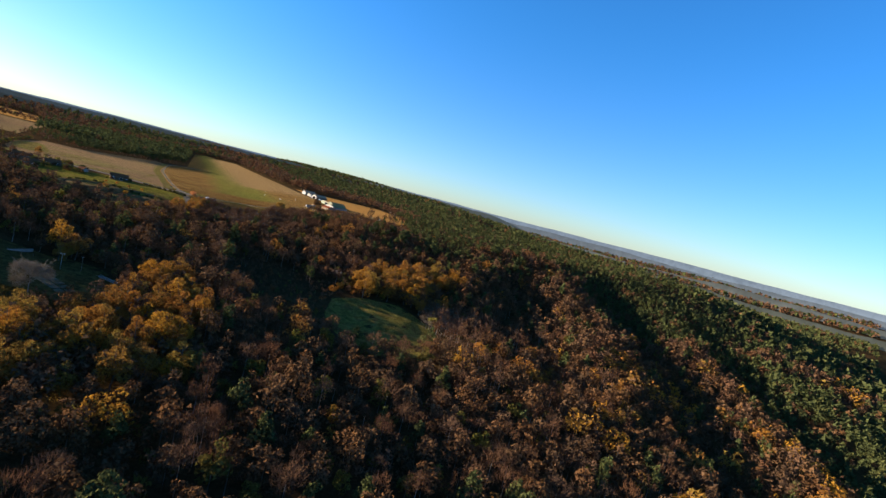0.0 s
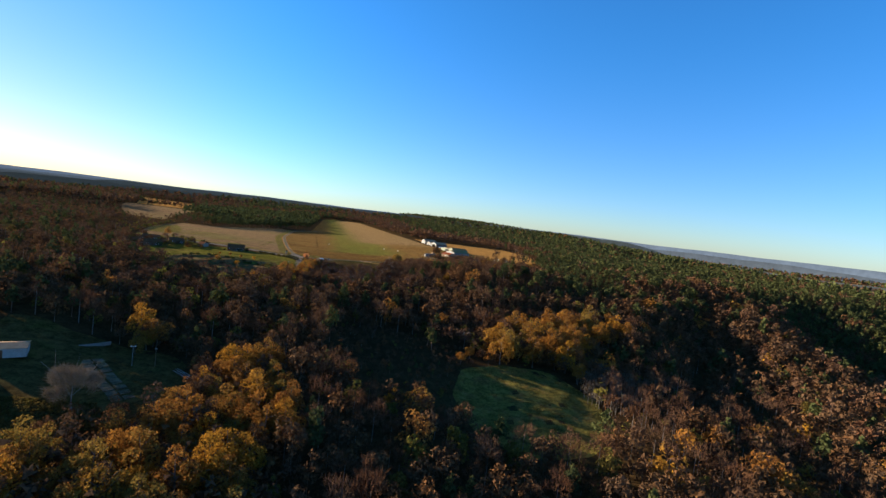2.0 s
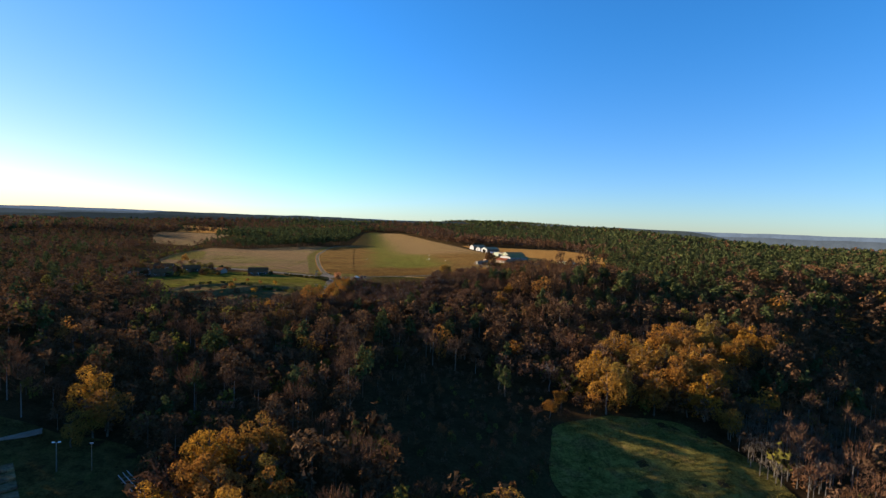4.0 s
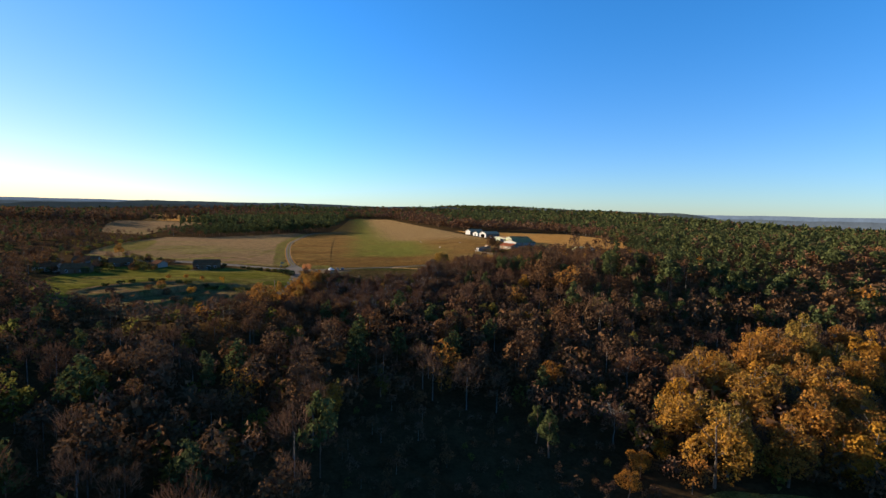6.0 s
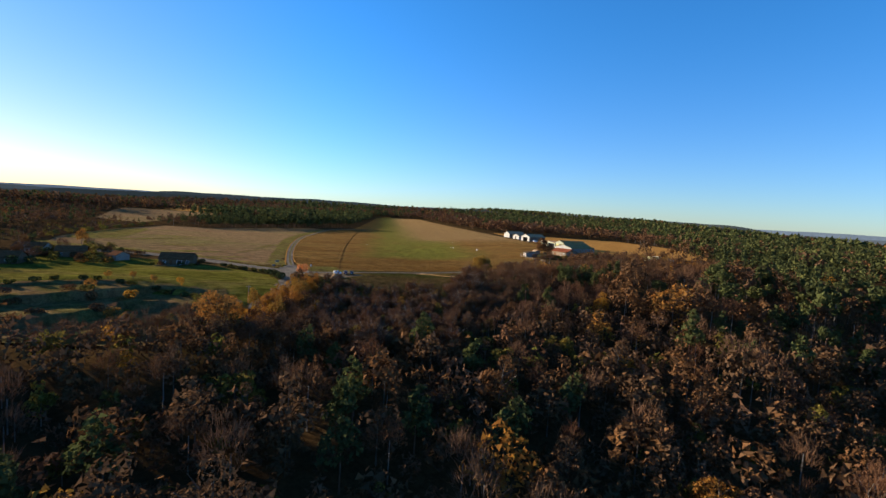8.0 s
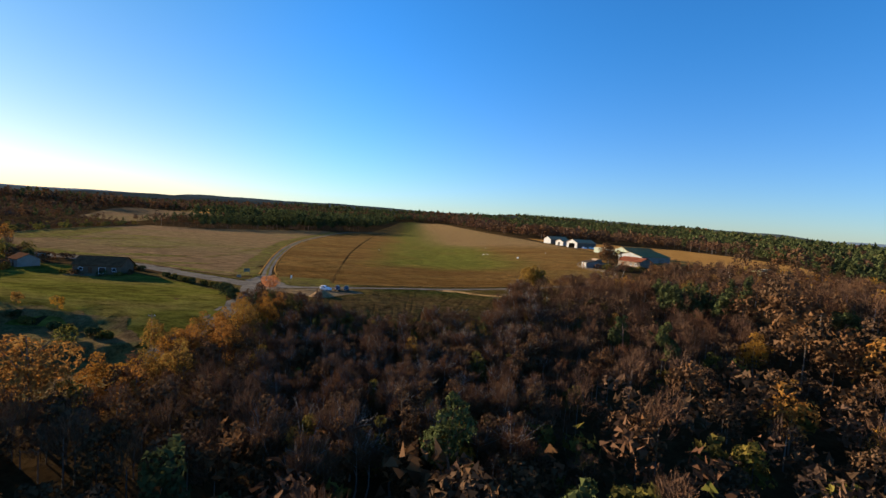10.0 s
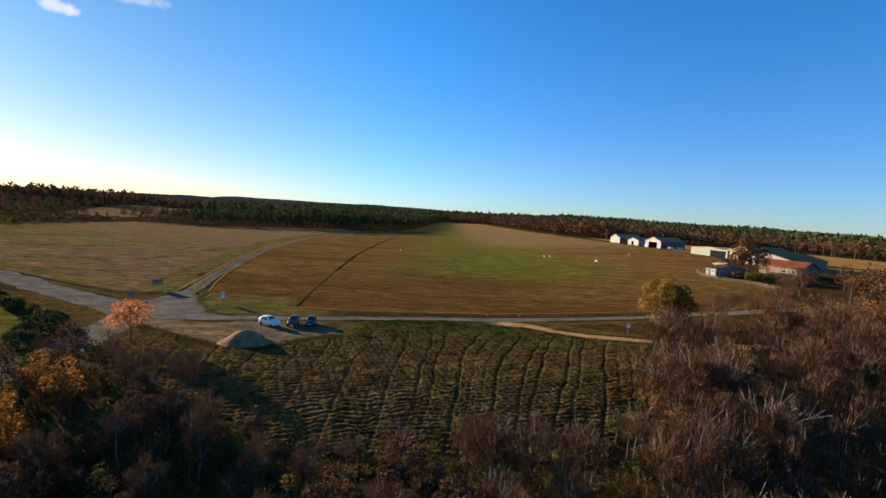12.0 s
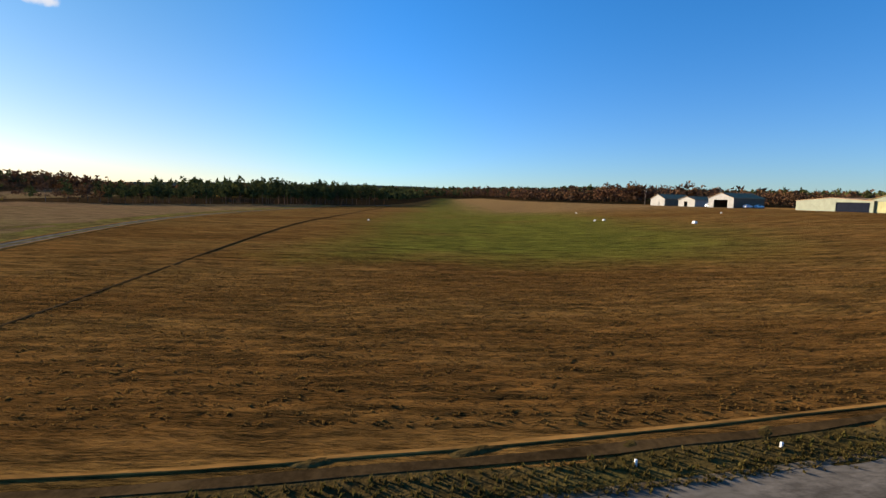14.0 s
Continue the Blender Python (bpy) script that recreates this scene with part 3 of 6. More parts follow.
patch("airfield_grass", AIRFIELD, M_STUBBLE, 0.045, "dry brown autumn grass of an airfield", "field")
patch("left_field", LEFT_FIELD, M_PLOUGH, 0.045, "bare brown harvested field with green streaks", "field")
patch("straw_field", STRAW_FIELD, M_STRAW, 0.045, "golden straw field behind the hangars", "field")
patch("far_field", FAR_FIELD, M_PLOUGH, 0.3, "pale harvested field beyond the pine wood", "field")
patch("farthest_field", FARTHEST_FIELD, M_STRAW, 0.3, "pale straw field farther off among the woods", "field")
patch("lawn", LAWN, M_LAWN, 0.07, "green sunlit garden lawn sloping to the wood", "lawn")
patch("meadow", MEADOW, M_MEADOW, 0.15, "green meadow clearing in the wooded valley", "meadow")
patch("yard_grass", YARD, M_DULL, 0.15, "green grass yard in the valley", "grass")


def ridges(x, y):
    """Wheel ruts and ragged ridges of turned earth, bending a little, broken by clods."""
    slant = 0.34 * smooth(48, 74, x) - 0.22 * smooth(46, 26, x)
    u = (x - slant * (y - 475) + 0.45 * waves(x, y, 17, 49) + 0.16 * waves(x, y, 5.3, 46)) / 1.65
    fade = smooth(494, 485, y)
    strip = np.round(u)
    rut = np.exp(-((u - strip) / 0.085) ** 2) * fade * (0.55 + 0.45 * np.sin(strip * 2.3)) * (0.7 + 0.3 * waves(x, y, 13, 50))
    v = (y + 0.12 * x * smooth(60, 30, x) + 0.55 * waves(x, y, 9, 47) + 0.22 * waves(x, y, 3.1, 54) + 0.3 * fade * np.sin(strip * 4.1)) / (0.66 + 0.1 * fade)
    groove = (0.5 + 0.5 * np.cos(2 * math.pi * v)) ** 2 * (0.7 + 0.3 * waves(x, y, 6, 55))
    return -0.12 * groove - 0.2 * rut * (0.6 + 0.4 * smooth(45, 62, x)) + 0.02 * waves(x, y, 2.6, 41) + 0.03 * waves(x, y, 1.37, 43) + 0.035 * waves(x, y, 0.83, 45)


def terraces(x, y):
    """Terraces of the rough garden: level shelves of earth, with winding scarps between them."""
    x, y = np.asarray(x, float), np.asarray(y, float)
    room = garden_room(x, y)
    h = height(x, y) + 2.6 * room
    q = (h + 0.9 * waves(0.7 * x, y, 34, 61) + 0.3 * waves(x, y, 13, 62)) / 2.5 + 0.35
    shelf = 2.5 * (np.floor(q) + smooth(0.86, 1.0, q - np.floor(q)) - 0.35) - h
    return room * (shelf + 2.8 + 0.06 * waves(x, y, 5, 63))


def ridged_field(name, poly, mat, lift, label, relief=ridges, dx=0.16, dy=0.135, category="field"):
    xs, ys = [p[0] for p in poly], [p[1] for p in poly]
    gx, gy = np.meshgrid(np.arange(min(xs), max(xs), dx), np.arange(min(ys), max(ys), dy))
    v = np.stack([gx.ravel(), gy.ravel(), (height(gx, gy) + lift + relief(gx, gy)).ravel()], 1)
    nx, ny = gx.shape[1], gx.shape[0]
    i = (np.arange(ny - 1)[:, None] * nx + np.arange(nx - 1)).ravel()
    f = np.stack([i, i + 1, i + nx + 1, i + nx], 1)
    edge = 1.5 * waves(gx.ravel(), gy.ravel(), 9, 44)
    keep = inside(poly, gx.ravel() + edge, gy.ravel() + edge)[f].all(1)
    used_v, f2 = np.unique(f[keep], return_inverse=True)
    return tagged(new(name, mesh_of(name, v[used_v], f2.reshape(-1, 4), mat, smooth_faces=True)), label, category, kind="structure")


def tussocks(x, y):
    """Rough mown grass: ragged low swaths along the mowing line and tufts between."""
    swath = np.sin(2 * math.pi * (y - 0.07 * x + 0.6 * waves(x, y, 9, 81) + 0.25 * waves(x, y, 3.1, 82)) / 1.15) * (0.5 + 0.5 * waves(x, y, 13, 83))
    rough = 0.045 * swath + 0.03 * waves(x, y, 2.3, 84) + 0.04 * waves(x, y, 1.27, 85) + 0.035 * waves(x, y, 0.71, 86)
    edge = np.interp(x, [9, 28, 30, 49, 67, 80, 100, 134], [508.4, 508.9, 501, 502.2, 505.7, 508.2, 511.6, 519])
    start = smooth(0.2, 4.0, y - edge) * smooth(556, 546, y) * smooth(9, 15, x) * smooth(141, 134, x)
    return (rough + 0.09) * start - 0.09


ridged_field("rough_airfield_grass", [(9, 510), (28, 509.5), (30, 502), (50, 502.4), (68, 506), (100, 511.6), (132, 519.5), (138, 536), (143, 552), (100, 556), (60, 553), (12, 548), (8, 530)], M_STUBBLE, 0.1, "rough dry brown grass at the near end of the airfield", tussocks, 0.42, 0.31)
ridged_field("garden_ground", GARDEN, M_EARTH, 0.1, "terraced brown garden ground with steep little scarps", terraces, 0.6, 0.5, "garden")
patch("field_margin", [(-128, 538), (-53, 525.5), (-20, 511.5), (-5, 507), (-6, 510), (-22, 515.5), (-55, 530), (-108, 545), (-130, 553)], M_VERGE, 0.06, "green grassy margin of the bare field", "verge", edge=1.6)
patch("far_margin", [(-133, 572), (-139, 638), (-128, 662), (-117, 640), (-104, 580), (-115, 562)], M_VERGE, 0.06, "green grassy far corner of the bare field", "verge", edge=2.0)
for k, (gx, gy, gl, gw, gr) in enumerate(((-48, 538, 16, 3.0, 8), (-30, 524, 12, 2.2, 20), (-90, 580, 22, 4.0, 30), (-62, 560, 14, 2.4, 15), (-84, 602, 20, 3.0, 5), (-24, 548, 9, 1.8, 60), (-20, 572, 10, 1.6, 70))):
    ca, sa = math.cos(radians(gr)), math.sin(radians(gr))
    patch("field_streak", [(gx + gl * math.cos(a) * ca - gw * math.sin(a) * sa, gy + gl * math.cos(a) * sa + gw * math.sin(a) * ca) for a in [2 * math.pi * j / 14 for j in range(14)]], M_VERGE, 0.058 + 0.001 * k, "green grassy streak in the bare field", "grass", edge=1.2, step=2.5)
ridged_field("rows_field", ROWS_FIELD, M_TILTH, 0.17, "rough field with ridged rows of brown earth and green stubble")
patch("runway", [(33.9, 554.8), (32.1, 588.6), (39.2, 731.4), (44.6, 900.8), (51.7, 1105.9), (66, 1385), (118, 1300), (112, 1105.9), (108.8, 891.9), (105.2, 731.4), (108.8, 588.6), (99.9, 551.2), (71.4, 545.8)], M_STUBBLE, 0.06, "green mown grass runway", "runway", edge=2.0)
patch("corner_grass", [(-62, 507), (-20, 500), (0, 515), (30, 505), (110, 512), (120, 480), (96, 446), (40, 446), (2, 452), (-10, 476)], M_DULL, 0.03, "dull brown-green grass round the crossroads", "grass", edge=1.5)
patch("gravel_lot", LOT, M_GRAVEL, 0.042, "brown gravel parking lot beside the road", "parking lot", edge=1.5, step=1.4)
patch("corner_verge", [(19.1, 493.4), (15.9, 496.3), (10.5, 503.8), (10.6, 508.1), (27.4, 508.6), (29.3, 501.2), (31.5, 500), (40, 500.6), (39, 497), (34.4, 495.6)], M_VERGE, 0.07, "green grass verge at the road corner", "verge", edge=0.5, step=2.0)
patch("road_strip", [(36, 500.2), (49, 501.6), (67, 505), (82, 508), (100, 511), (101, 508.6), (85, 506.4), (73, 504.2), (55, 500.6), (42.1, 497.4), (36, 496)], M_DULL, 0.066, "rough brown grass strip between lane and airfield", "verge", edge=0.5, step=2.0)
patch("road_verge", [(74.9, 500.8), (92.8, 502.1), (115.9, 505.7), (108.8, 495.9), (94.5, 488.8), (82.1, 495.9)], M_SOIL, 0.044, "rough grass between the road and the sandy track", "verge", edge=0.5)
patch("junction", [(5.5, 492.5), (2.2, 499), (3.6, 506), (5.2, 508.4), (8.6, 508.1), (10.2, 504), (15.6, 496.4), (19, 493), (22, 491), (14.5, 485.2), (8, 487)], M_ASPHALT, 0.06, "fan of worn gravelly asphalt at the crossroads", "road", edge=0.5, step=1.5)
ribbon("road_west", [(-107, 526.2), (-71.4, 524.4), (-40.1, 514.6), (-15.2, 502.1), (1.8, 493.2), (12.5, 487)], 6.0, M_ASPHALT, 0.052, "worn grey asphalt lane", "road")
ribbon("road_east", [(3.6, 489.6), (14.3, 488.6), (22, 490.6), (30, 492.8), (42.7, 496), (55, 499.2), (65, 501), (73, 502.8), (85, 505), (101, 507.4), (133.8, 514.6), (178.4, 526.2)], 2.9, M_ASPHALT, 0.064, "worn grey asphalt lane along the airfield", "road")
ribbon("road_south", [(7.1, 492.3), (8, 486.1), (10.7, 478.1), (12.5, 463.8), (11.6, 445.9), (5.4, 419.2)], 5.0, M_ASPHALT, 0.058, "worn grey lane going down into the wood", "road")
ribbon("dirt_track", [(8, 495.9), (7.1, 504.8), (1.8, 527.1), (-3.6, 559.2), (-8.9, 604.7), (-12.5, 667.1), (-8, 784.9), (4, 815), (30, 842)], 3.0, M_ASPHALT, 0.075, "grey dirt track with two wheel ruts beside the field", "track")
ribbon("track_grass", [(6.2, 509), (2, 527), (-3.4, 559), (-8.7, 605), (-12.3, 667), (-8, 785)], 0.8, M_VERGE, 0.085, "grass strip between the wheel ruts", "verge", 0.5, 4)
ribbon("track_verge", [(0.5, 506), (-5, 527.1), (-8.6, 559.2), (-14, 604.7), (-18, 667.1), (-13, 784.9)], 8.0, M_VERGE, 0.07, "strip of green grass beside the dirt track", "verge", 0.45)
ribbon("field_line", [(29.4, 502.1), (27.6, 526.2), (25, 592.2), (23.2, 725.1), (24, 838.4), (34, 1100)], 0.26, M_RUT, 0.155, "dark rut across the dry airfield grass", "track", 0.4)
for off, nm in ((1.5, "far_shoulder"), (-1.5, "near_shoulder")):
    ribbon(nm, [(22, 490.6 + off), (30, 492.8 + off), (42.7, 496 + off), (55, 499.2 + off), (65, 501 + off), (73, 502.8 + off), (85, 505 + off), (101, 507.4 + off), (133.8, 514.6 + off)], 0.35, M_GRAVEL, 0.074, "pale dusty shoulder of the lane", "road", 0.9, 4)
ribbon("road_edge", [(9, 487.4), (14.3, 487), (22, 489), (30, 491.3), (38, 493.4)], 0.24, M_RUT, 0.07, "thin dark line between lane and gravel lot", "road", 0.6, 4)
ribbon("track_bank", [(3.4, 509.5), (0, 527.1), (-5.4, 559.2), (-10.7, 604.7), (-14.4, 667.1), (-10, 784.9)], 0.55, M_STRAW, 0.15, "low grassy bank along the dirt track", "bank", 0.35, 4)
ribbon("track_edge", [(9.2, 510), (4, 527.1), (-1.7, 559.2), (-7, 604.7), (-10.6, 667.1), (-6.2, 784.9)], 0.4, M_STRAW, 0.12, "pale dusty edge of the dirt track", "bank", 0.5, 4)
ribbon("edge_track", [(34, 501.3), (49.1, 503), (67.1, 506.5), (80.1, 509), (99.3, 512.2), (116, 515.4)], 0.22, M_STRAW, 0.1, "thin pale wheel line along the airfield edge", "track", 0.6, 4)
ribbon("sandy_track", [(63, 500), (69, 498.6), (72.8, 496.7), (78.3, 493.1), (87.7, 490.2), (99.9, 487.2), (111.5, 486.6)], 2.9, M_SAND, 0.058, "pale sandy track leaving the road", "track")
ribbon("edge_rut", [(32.5, 499.7), (49.1, 502), (67.1, 505.4), (80.1, 508), (99.3, 511.2), (116, 514.4)], 0.6, M_RUT, 0.09, "dark ditch line along the airfield edge", "track", 0.5)

# ---------------------------------------------------------------- buildings
M_WHITE_METAL = plain("white_sheet_metal", (0.3, 0.29, 0.27), 0.55)
M_CREAM_METAL = plain("pale_sheet_metal", (0.2, 0.215, 0.155), 0.55)
M_BLUE_METAL = plain("blue_grey_sheet_metal", (0.15, 0.118, 0.09), 0.6, spec=0.0)
M_GREY_ROOF = plain("grey_fibre_roof", (0.36, 0.24, 0.145), 0.8, spec=0.0)
M_GREEN_METAL = plain("pale_green_metal", (0.34, 0.32, 0.17), 0.7, spec=0.0)
M_OLIVE_ROOF = plain("olive_metal_roof", (0.26, 0.185, 0.085), 0.8, spec=0.0)
M_DOOR_BLUE = plain("dark_blue_metal", (0.012, 0.014, 0.022), 0.6, spec=0.0)
M_DARK = plain("dark_interior", (0.03, 0.03, 0.035), 0.9)
M_TILE = plain("red_tin_roof", (0.2, 0.065, 0.035), 0.8, vary=0.3, spec=0.0)
M_BROWN_TILE = plain("brown_roof_tiles", (0.14, 0.066, 0.034), 0.9, vary=0.25, spec=0.0)
M_PLASTER = plain("cream_plaster", (0.3, 0.26, 0.21), 0.9)
M_WHITE = plain("white_paint", (0.8, 0.79, 0.76), 0.5, vary=0.05)
M_GLASS = plain("dark_glass", (0.03, 0.035, 0.04), 0.08, vary=0.02, spec=0.6)
M_WOOD = plain("weathered_wood", (0.22, 0.16, 0.11), 0.85, vary=0.25)


def hangar(x, y, rz, w, length, eave, apex, door, wall_mat, side_mat, roof_mat, label, group=""):
    """A gabled shed: front with a door opening at local y = 0, running back along y."""
    root = thing("hangar", at_ground(x, y, rz, -0.1), label, "hangar", group)
    t, h = 0.15, w / 2
    d0, d1, dh = door
    z = lambda u: eave + (apex - eave) * (1 - abs(u) / h)  # noqa: E731
    part("front_wall", merged(slab([(-h, 0), (d0, 0), (d0, dh), (d1, dh), (d1, 0), (h, 0), (h, eave), (0, apex), (-h, eave)], "y", 0, t)), wall_mat, root)
    part("back_wall", slab([(-h, 0), (h, 0), (h, eave), (0, apex), (-h, eave)], "y", length - t, length), side_mat, root)
    for s in (-1, 1):
        part("side_wall", box(s * h - (t if s > 0 else 0), t + 0.002, 0, s * h + (t if s < 0 else 0), length - t - 0.002, eave), side_mat, root)
        part("roof_slope", slab([(s * (h + 0.35), z(h) - 0.12 + 0.003), (0, apex + 0.003), (0, apex + 0.16), (s * (h + 0.35), z(h) + 0.05)], "y", -0.35, length + 0.35), roof_mat, root)
    part("floor_slab", box(-h + t, t, 0.0, h - t, length - t, 0.12), M_GRAVEL, root)
    return root


GROUP_H = "airfield hangars"
hangar(173.6, 747.0, -73, 10.5, 18, 3.8, 6.2, (1.0, 1.5, 2.1), M_WHITE_METAL, M_BLUE_METAL, M_GREY_ROOF, "white gabled hangar with blue-grey sides on the airfield", GROUP_H)
hangar(175.4, 719.5, -73, 10.2, 13, 3.3, 4.9, (-1.5, 0.6, 2.6), M_WHITE_METAL, M_WHITE_METAL, M_GREY_ROOF, "small white gabled hangar with a dark door", GROUP_H)
hangar(176.4, 692.6, -73, 12.8, 17, 4.2, 6.4, (-3.6, 3.4, 3.5), M_WHITE_METAL, M_BLUE_METAL, M_GREY_ROOF, "white gabled hangar with open door and blue-grey sides", GROUP_H)


def flat_hangar(x, y, rz, w, depth, h0, h1, door, label):
    root = thing("hangar", at_ground(x, y, rz, -0.1), label, "hangar", GROUP_H)
    hw, t = w / 2, 0.15
    d0, d1, dh = door
    top = [(hw, h0), (0, h1), (-hw, h0)]
    part("front_wall", slab([(-hw, 0), (d0, 0), (d0, dh), (d1, dh), (d1, 0), (hw, 0)] + top, "y", 0, t), M_CREAM_METAL, root)
    part("sliding_door", box(d0, 0.2, 0.05, d1, 0.28, dh), M_DOOR_BLUE, root, "dark blue sliding door")
    part("back_wall", slab([(-hw, 0), (hw, 0)] + top, "y", depth - t, depth), M_CREAM_METAL, root)
    for s in (-1, 1):
        part("side_wall", box(s * hw - (t if s > 0 else 0), t, 0, s * hw + (t if s < 0 else 0), depth - t, h0), M_CREAM_METAL, root)
        part("roof_slope", slab([(s * (hw + 0.2), h0 - 0.02), (0, h1 + 0.003), (0, h1 + 0.14), (s * (hw + 0.2), h0 + 0.12)], "y", -0.2, depth + 0.2), M_GREY_ROOF, root)
    return root


flat_hangar(176.6, 634.1, -86, 27, 14, 3.3, 4.2, (1.5, 12.4, 2.9), "long low pale green-grey hangar with a dark blue door")

# ---------------------------------------------------------------- airfield buildings
gable = thing("hangar", at_ground(178.5, 613.5, -86, -0.1), "grey-green gabled hangar with a pale green door and open bay", "hangar", GROUP_H)
part("front_wall", slab([(-9, 0), (-8, 0), (-8, 3.2), (-1, 3.2), (-1, 0), (-0.6, 0), (-0.6, 3.2), (8.5, 3.2), (8.5, 0), (9, 0), (9, 3.6), (0, 5.9), (-9, 3.6)], "y", 0, 0.15), M_CREAM_METAL, gable)
part("sliding_door", box(-8, 0.2, 0.05, -1, 0.28, 3.2), M_GREEN_METAL, gable, "pale green sliding door")
# Back wall coloured near-black to stand for shade inside the open bay.
part("back_wall", slab([(-9, 0), (9, 0), (9, 3.6), (0, 5.9), (-9, 3.6)], "y", 17.8, 18), M_DARK, gable)
for s in (-1, 1):
    part("side_wall", box(s * 9 - (0.15 if s > 0 else 0), 0.16, 0, s * 9 + (0.15 if s < 0 else 0), 17.7, 3.6), M_CREAM_METAL, gable)
    part("roof_slope", slab([(s * 9.3, 3.53), (0, 5.903), (0, 6.05), (s * 9.3, 3.68)], "y", -0.3, 18.3), M_OLIVE_ROOF, gable)
    for k in range(9):
        x = s * (0.5 + k)
        part("roof_rib", slab([(x - 0.06, 3.7 + 2.35 * (1 - abs(x) / 9) + 0.012), (x + 0.06, 3.7 + 2.35 * (1 - abs(x) / 9) + 0.012), (x + 0.06, 3.7 + 2.35 * (1 - abs(x) / 9) + 0.08), (x - 0.06, 3.7 + 2.35 * (1 - abs(x) / 9) + 0.08)], "y", -0.2, 18.2), M_OLIVE_ROOF, gable)


def shed(x, y, rz, w, depth, eave, apex, wall, roof, label, name="shed", category="shed", openings=(), open_front=False):
    """A small building with its ridge along local x; openings are (x0, x1, z0, z1) in the front wall, the first one a door."""
    root = thing(name, at_ground(x, y, rz, -0.1), label, category)
    h, d, t = w / 2, depth / 2, 0.16
    if open_front:
        for k in range(4):
            px = -h + 0.15 + k * (w - 0.3) / 3
            part("post", box(px - 0.1, -d, 0, px + 0.1, -d + 0.2, eave), M_WOOD, root)
    else:
        cuts = sorted({-h, h, *[v for o in openings for v in o[:2]]})
        pieces = []
        for a, b in zip(cuts, cuts[1:]):
            hole = [o for o in openings if o[0] <= a and b <= o[1]]
            if hole:
                z0, z1 = hole[0][2:]
                if z0 > 0:
                    pieces.append(box(a, -d, 0, b, -d + t, z0))
                pieces.append(box(a, -d, z1, b, -d + t, eave))
            else:
                pieces.append(box(a, -d, 0, b, -d + t, eave))
        part("front_wall", merged(*pieces), wall, root)
        for k, (a, b, z0, z1) in enumerate(openings):
            if z0 == 0:
                part("door", box(a, -d + 0.06, 0.05, b, -d + 0.12, z1), M_BROWN_TILE, root, "dark wooden door")
            else:
                win = part("window", merged(box(a, -d + 0.02, z0, a + 0.07, -d + 0.13, z1), box(b - 0.07, -d + 0.02, z0, b, -d + 0.13, z1), box(a + 0.07, -d + 0.02, z0, b - 0.07, -d + 0.13, z0 + 0.07), box(a + 0.07, -d + 0.02, z1 - 0.07, b - 0.07, -d + 0.13, z1)), M_WHITE, root)
                part("pane", box(a + 0.07, -d + 0.07, z0 + 0.07, b - 0.07, -d + 0.09, z1 - 0.07), M_GLASS, win, "dark glass pane")
    part("back_wall", box(-h, d - t, 0, h, d, eave), wall, root)
    for s in (-1, 1):
        x0, x1 = (h - t, h) if s > 0 else (-h, -h + t)
        part("gable_wall", slab([(-d + t + 0.002, 0), (d - t - 0.002, 0), (d - t - 0.002, eave), (0, apex - 0.05), (-d + t + 0.002, eave)], "x", x0, x1), wall, root)
        part("roof_slope", slab([(s * (d + 0.4), eave - 0.14), (0, apex + 0.003), (0, apex + 0.15), (s * (d + 0.4), eave + 0.03)], "x", -h - 0.35, h + 0.35), roof, root)
    return root


M_DARK_ROOF = plain("dark_felt_roof", (0.07, 0.055, 0.045), 0.9, vary=0.3, spec=0.0)
M_OFF_WHITE = plain("off_white_render", (0.22, 0.195, 0.165), 0.9)
shed(139.5, 556.2, -84, 4.6, 9.5, 2.4, 3.2, M_OFF_WHITE, M_DARK_ROOF, "small white clubhouse with a dark roof beside the fence", "clubhouse", "clubhouse", ((-1.9, -1.2, 0.8, 1.9), (-0.7, 0.0, 0, 2.0), (0.4, 1.0, 0.8, 1.9), (1.4, 2.0, 0.8, 1.9)))
hangar(169.5, 583.5, -66, 15, 22, 3.2, 5.0, (-6.4, -4.9, 2.2), M_WHITE_METAL, M_OFF_WHITE, M_OLIVE_ROOF, "white-fronted barn with a shallow green sheet roof", GROUP_H)
shed(162, 562, -62, 12, 9, 2.7, 4.4, M_WOOD, M_TILE, "brown wooden shed with a rust-red tin roof", "shed", "shed", ((-4, -2.8, 0, 2.0), (0.5, 1.8, 0.9, 1.8), (3, 4.2, 0.9, 1.8)))
shed(147, 571, -84, 4.4, 3, 1.7, 2.1, M_OFF_WHITE, M_GREY_ROOF, "low white cabin on the airfield", "cabin", "cabin", ((-0.6, 0.4, 0, 1.9),))
shed(197, 540, -20, 5, 4, 2.6, 3.4, M_WHITE, M_GREY_ROOF, "small white hut beyond the trees", "hut", "hut", ((-0.6, 0.4, 0, 1.9),))

